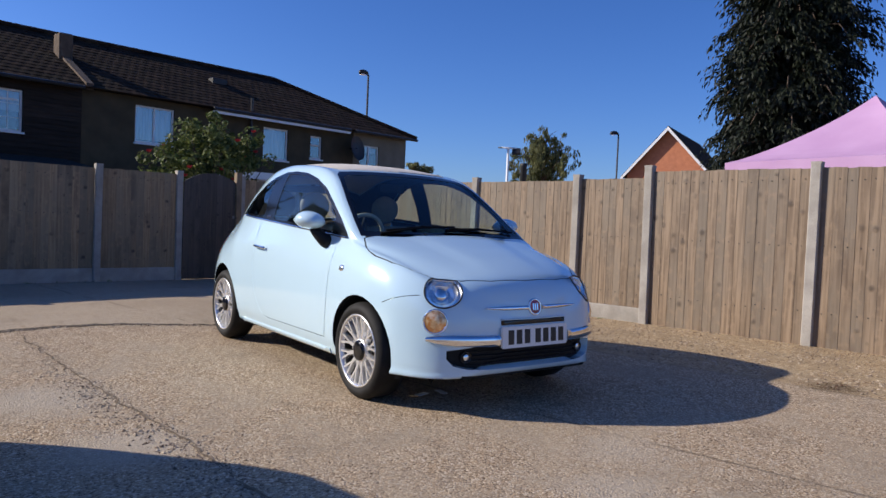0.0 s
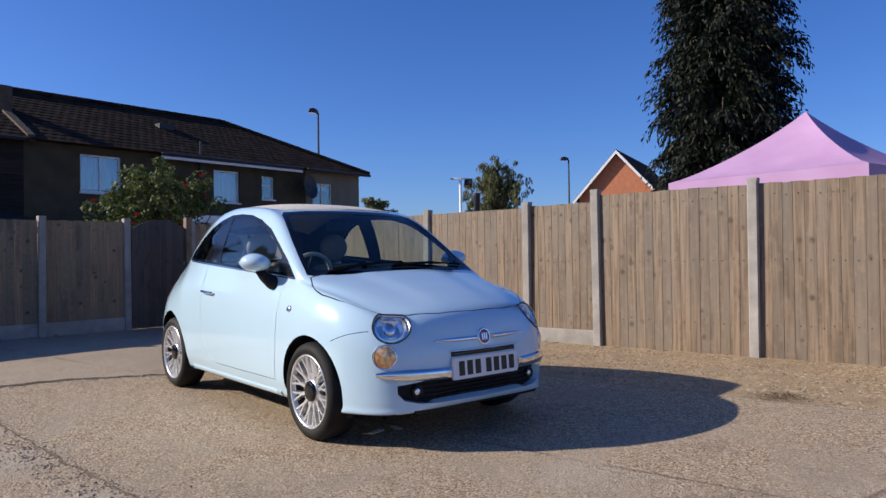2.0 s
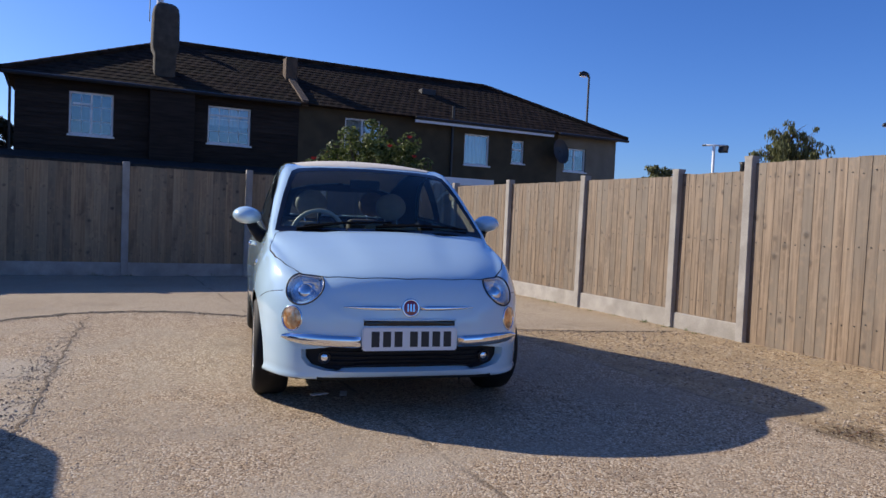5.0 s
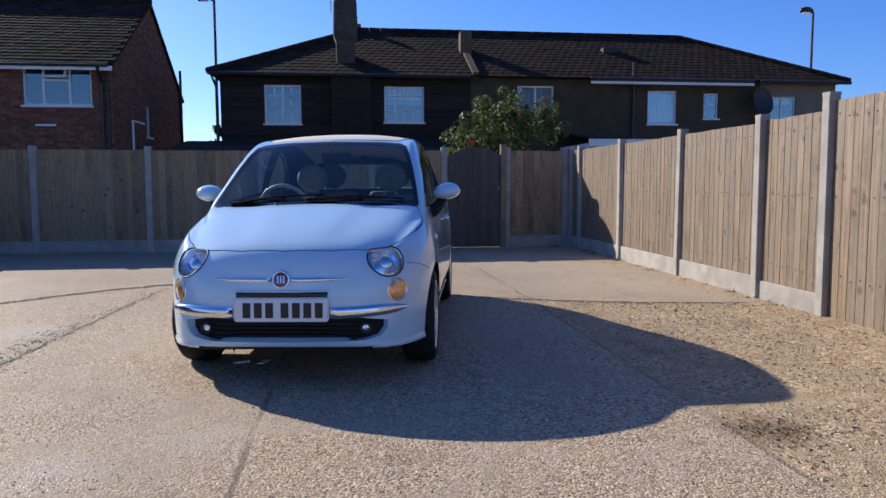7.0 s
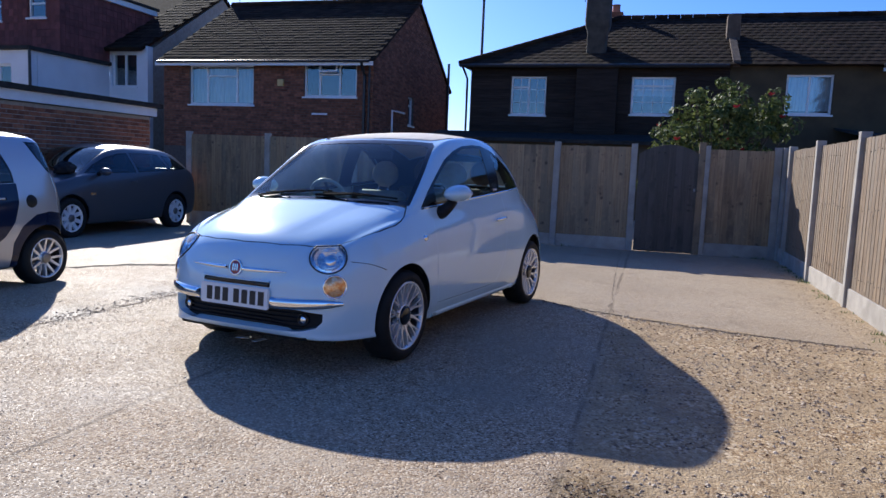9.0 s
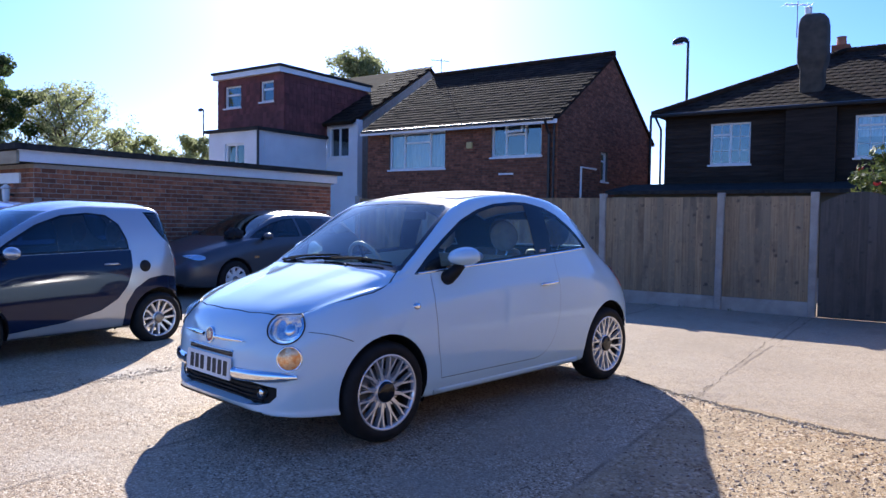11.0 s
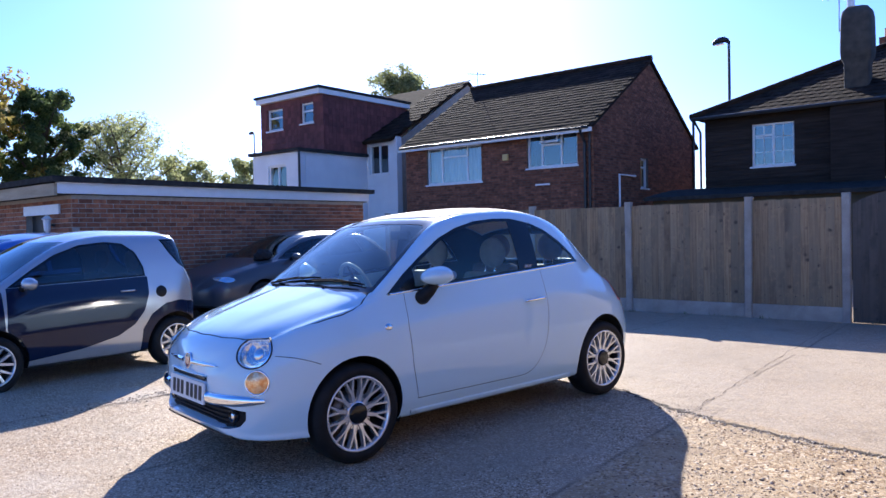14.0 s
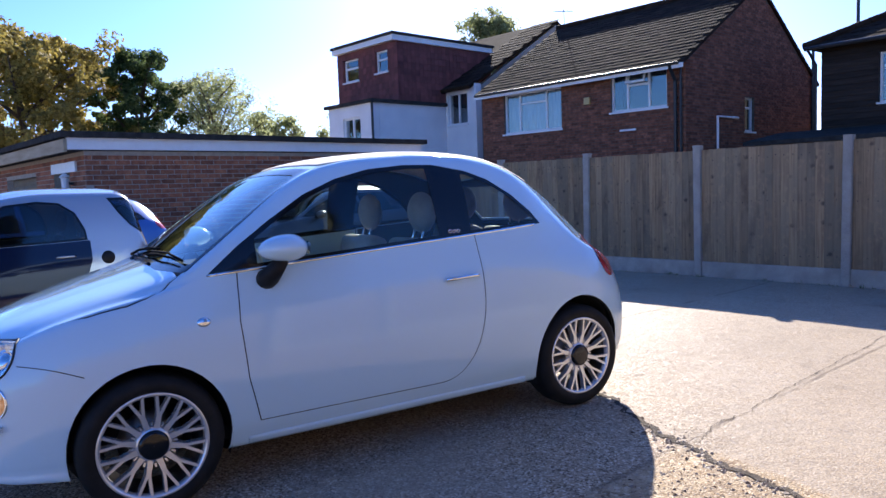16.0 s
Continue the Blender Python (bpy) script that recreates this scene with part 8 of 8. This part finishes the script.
rose = thing("rose_bush", pose(7.45, 12.9, 0), "tall rose bush with red flowers behind the rear fence", "shrub")
rnd = random.Random(5)
tb = bmesh.new()
cl = []
for k in range(230):
    a, rr = rnd.uniform(0, 6.283), math.sqrt(rnd.random())
    z = rnd.uniform(0.7, 3.0) - 0.75 * rr * rr - 0.25 * rr * max(0, -math.cos(a))
    c = Vector((1.3 * rr * math.cos(a), 0.75 * rr * math.sin(a), max(0.7, z)))
    cl.append((c, rnd.uniform(0.12, 0.26)))
    if k % 2 == 0:
        tube(tb, [(rnd.uniform(-0.2, 0.2), rnd.uniform(-0.1, 0.1), 0), (c.x * 0.5, c.y * 0.5, c.z * 0.6), tuple(c)], [0.025, 0.016, 0.007], 5)
part("stem", tb, M["bark"], rose, "thin woody stems", True)
me = leaf_cloud(cl, 85, 0.04, 6, slim=0.6)
me.materials.append(M["leaf_rose"])
lv = new("foliage", me)
lv.parent = rose
for k in range(26):
    c, r = cl[rnd.randrange(len(cl))]
    fb = bmesh.new()
    at = Vector(c) + Vector((rnd.uniform(-0.7, 0.7), -1.0, rnd.uniform(0, 0.9))).normalized() * r * 1.05
    for j in range(9):
        a = j * 2.4
        q = Vector((math.cos(a), math.sin(a), 0.6)) * 0.042 * (0.4 + 0.07 * j)
        quad(fb, at, at + q + Vector((0.02, 0, 0.01)), at + q * 1.5 + Vector((0, 0, 0.03)), at + q + Vector((-0.02, 0.01, 0.01)))
    part("flower", fb, M["petal"], rose, "red rose flower")

# lilac gazebo
gz = thing("gazebo", pose(12.74, 3.09, 0, 0, 0, -12), "lilac canvas pop-up gazebo behind the side fence", "gazebo")
bm = bmesh.new()
hs, ez, az = 1.47, 2.18, 3.24
N = 10
for k in range(4):
    a = radians(90 * k)
    u, v = Vector((math.cos(a), math.sin(a), 0)), Vector((-math.sin(a), math.cos(a), 0))
    rows_ = []
    for i in range(N + 1):
        f = i / N
        h = ez + (az - ez) * ((1 - f) ** 1.25 * 0.93 + 0.07 * (1 - f) ** 6)
        row = []
        for j in range(N + 1):
            g = (2 * j / N - 1) * f
            sag = 0.05 * math.sin(math.pi * f) * (1 - (2 * j / N - 1) ** 2)
            row.append(bm.verts.new(u * hs * f + v * hs * g + Vector((0, 0, h - sag))))
        rows_.append(row)
    for p_, q_ in zip(rows_, rows_[1:]):
        for j in range(N):
            bm.faces.new((p_[j], q_[j], q_[j + 1], p_[j + 1]))
    low_ = [bm.verts.new(w.co - Vector((0, 0, 0.25))) for w in rows_[-1]]
    for j in range(N):
        bm.faces.new((rows_[-1][j], low_[j], low_[j + 1], rows_[-1][j + 1]))
bmesh.ops.remove_doubles(bm, verts=bm.verts, dist=1e-4)
part("canopy", bm, M["tent"], gz, "lilac canvas canopy", False)
for sx in (-1, 1):
    for sy in (-1, 1):
        part("leg", boxes((sx * 1.43 - 0.02, sy * 1.43 - 0.02, 0, sx * 1.43 + 0.02, sy * 1.43 + 0.02, 2.18)), M["galv"], gz)


def street_lamp(place, height, turn, label="grey steel street lamp on a tall column"):
    l_ = thing("street_lamp", pose(*place, 0, 0, turn), label, "street lamp", "street lamps")
    b = bmesh.new()
    tube(b, [(0, 0, 0), (0, 0, 1.2), (0, 0, 1.25), (0, 0, height)], [0.1, 0.1, 0.065, 0.05], 10)
    tube(b, [(0, 0, height - 0.05), (0.2, 0, height + 0.05)], 0.04, 8)
    part("column", b, M["lamp_column"], l_, "grey steel column", True)
    head = bmesh.new()
    tube(head, [(0.02, 0, height + 0.03), (0.16, 0, height + 0.09), (0.34, 0, height + 0.08), (0.52, 0, height + 0.03), (0.6, 0, height - 0.02)], [0.06, 0.1, 0.13, 0.12, 0.04], 10)
    for v in head.verts:
        v.co.z = max(v.co.z, height - 0.02 - 0.06 * v.co.x)
    part("lantern", head, M["dark_metal"], l_, "dark curved lantern head", True)
    part("lamp_glass", soft_box(0.2, -0.09, height - 0.075, 0.5, 0.09, height - 0.03, 0.02), M["lamp_bowl"], l_, "clear lamp bowl")


street_lamp((24.35, 28.4, 0), 8.45, 180)
street_lamp((42.3, 24.5, 0), 7.4, 150)
street_lamp((-0.45, 27.1, 0), 7.92, 170)
street_lamp((-40.3, 36.1, 0), 9.5, 180)
fl = thing("floodlight_pole", pose(18.4, 14.5, 0), "slim pale pole with one black floodlight", "floodlight")
b = bmesh.new()
tube(b, [(0, 0, 0), (0, 0, 3.55)], 0.04, 8)
tube(b, [(-0.22, 0.18, 3.55), (0.22, -0.18, 3.55)], 0.025, 8)
part("pole", b, M["white_paint"], fl, "pale pole", True)
h = soft_box(-0.05, -0.13, -0.11, 0.06, 0.13, 0.09, 0.02)
bmesh.ops.transform(h, matrix=pose(0.2, -0.165, 3.46, 0, 25, 30), verts=h.verts)
part("flood_head", h, M["dark_metal"], fl, "black floodlight head")
h = soft_box(-0.055, -0.055, -0.02, 0.055, 0.055, 0.02, 0.01)
bmesh.ops.transform(h, matrix=pose(-0.2, 0.165, 3.545, 0, 0, 30), verts=h.verts)
part("sensor", h, M["galv"], fl, "small pale light sensor")
st = thing("flue_pipe", pose(22.0, 16.6, 0), "dark metal flue behind the side fence", "flue")
b = bmesh.new()
tube(b, [(0, 0, 0), (0, 0, 3.35), (0, 0, 3.45)], [0.12, 0.12, 0.15], 10)
part("pipe", b, M["dark_metal"], st, smooth=True)

# far gabled house of orange brick
far = thing("far_house", Matrix.Translation((40.9, 20.3, 0)) @ Euler((0, 0, radians(-77))).to_matrix().to_4x4(), "distant orange brick house with white barge boards", "house")
hw, fe, fr_ = 2.4, 4.65, 7.3
bm = boxes((-hw, 0, 0, hw, 9, fe))
prism(bm, [(-hw, 0, fe), (hw, 0, fe), (0, 0, fr_)], (0, 9, 0))
part("wall", bm, M["red_brick_far"], far, "orange brick gable wall")
bm = bmesh.new()
for s in (-1, 1):
    slab(bm, [(0, -0.35, fr_ + 0.16), (s * (hw + 0.3), -0.35, fe - 0.18), (s * (hw + 0.3), 9.2, fe - 0.18), (0, 9.2, fr_ + 0.16)], 0.1)
part("roof", bm, M["tile_dark"], far, "dark tiled roof")
for s in (-1, 1):
    bm = bmesh.new()
    prism(bm, [(0, -0.38, fr_ + 0.12), (s * (hw + 0.3), -0.38, fe - 0.22), (s * (hw + 0.3), -0.38, fe - 0.42), (0, -0.38, fr_ - 0.1)], (0, 0.04, 0))
    part("barge_board", bm, M["white_paint"], far, "white barge board")
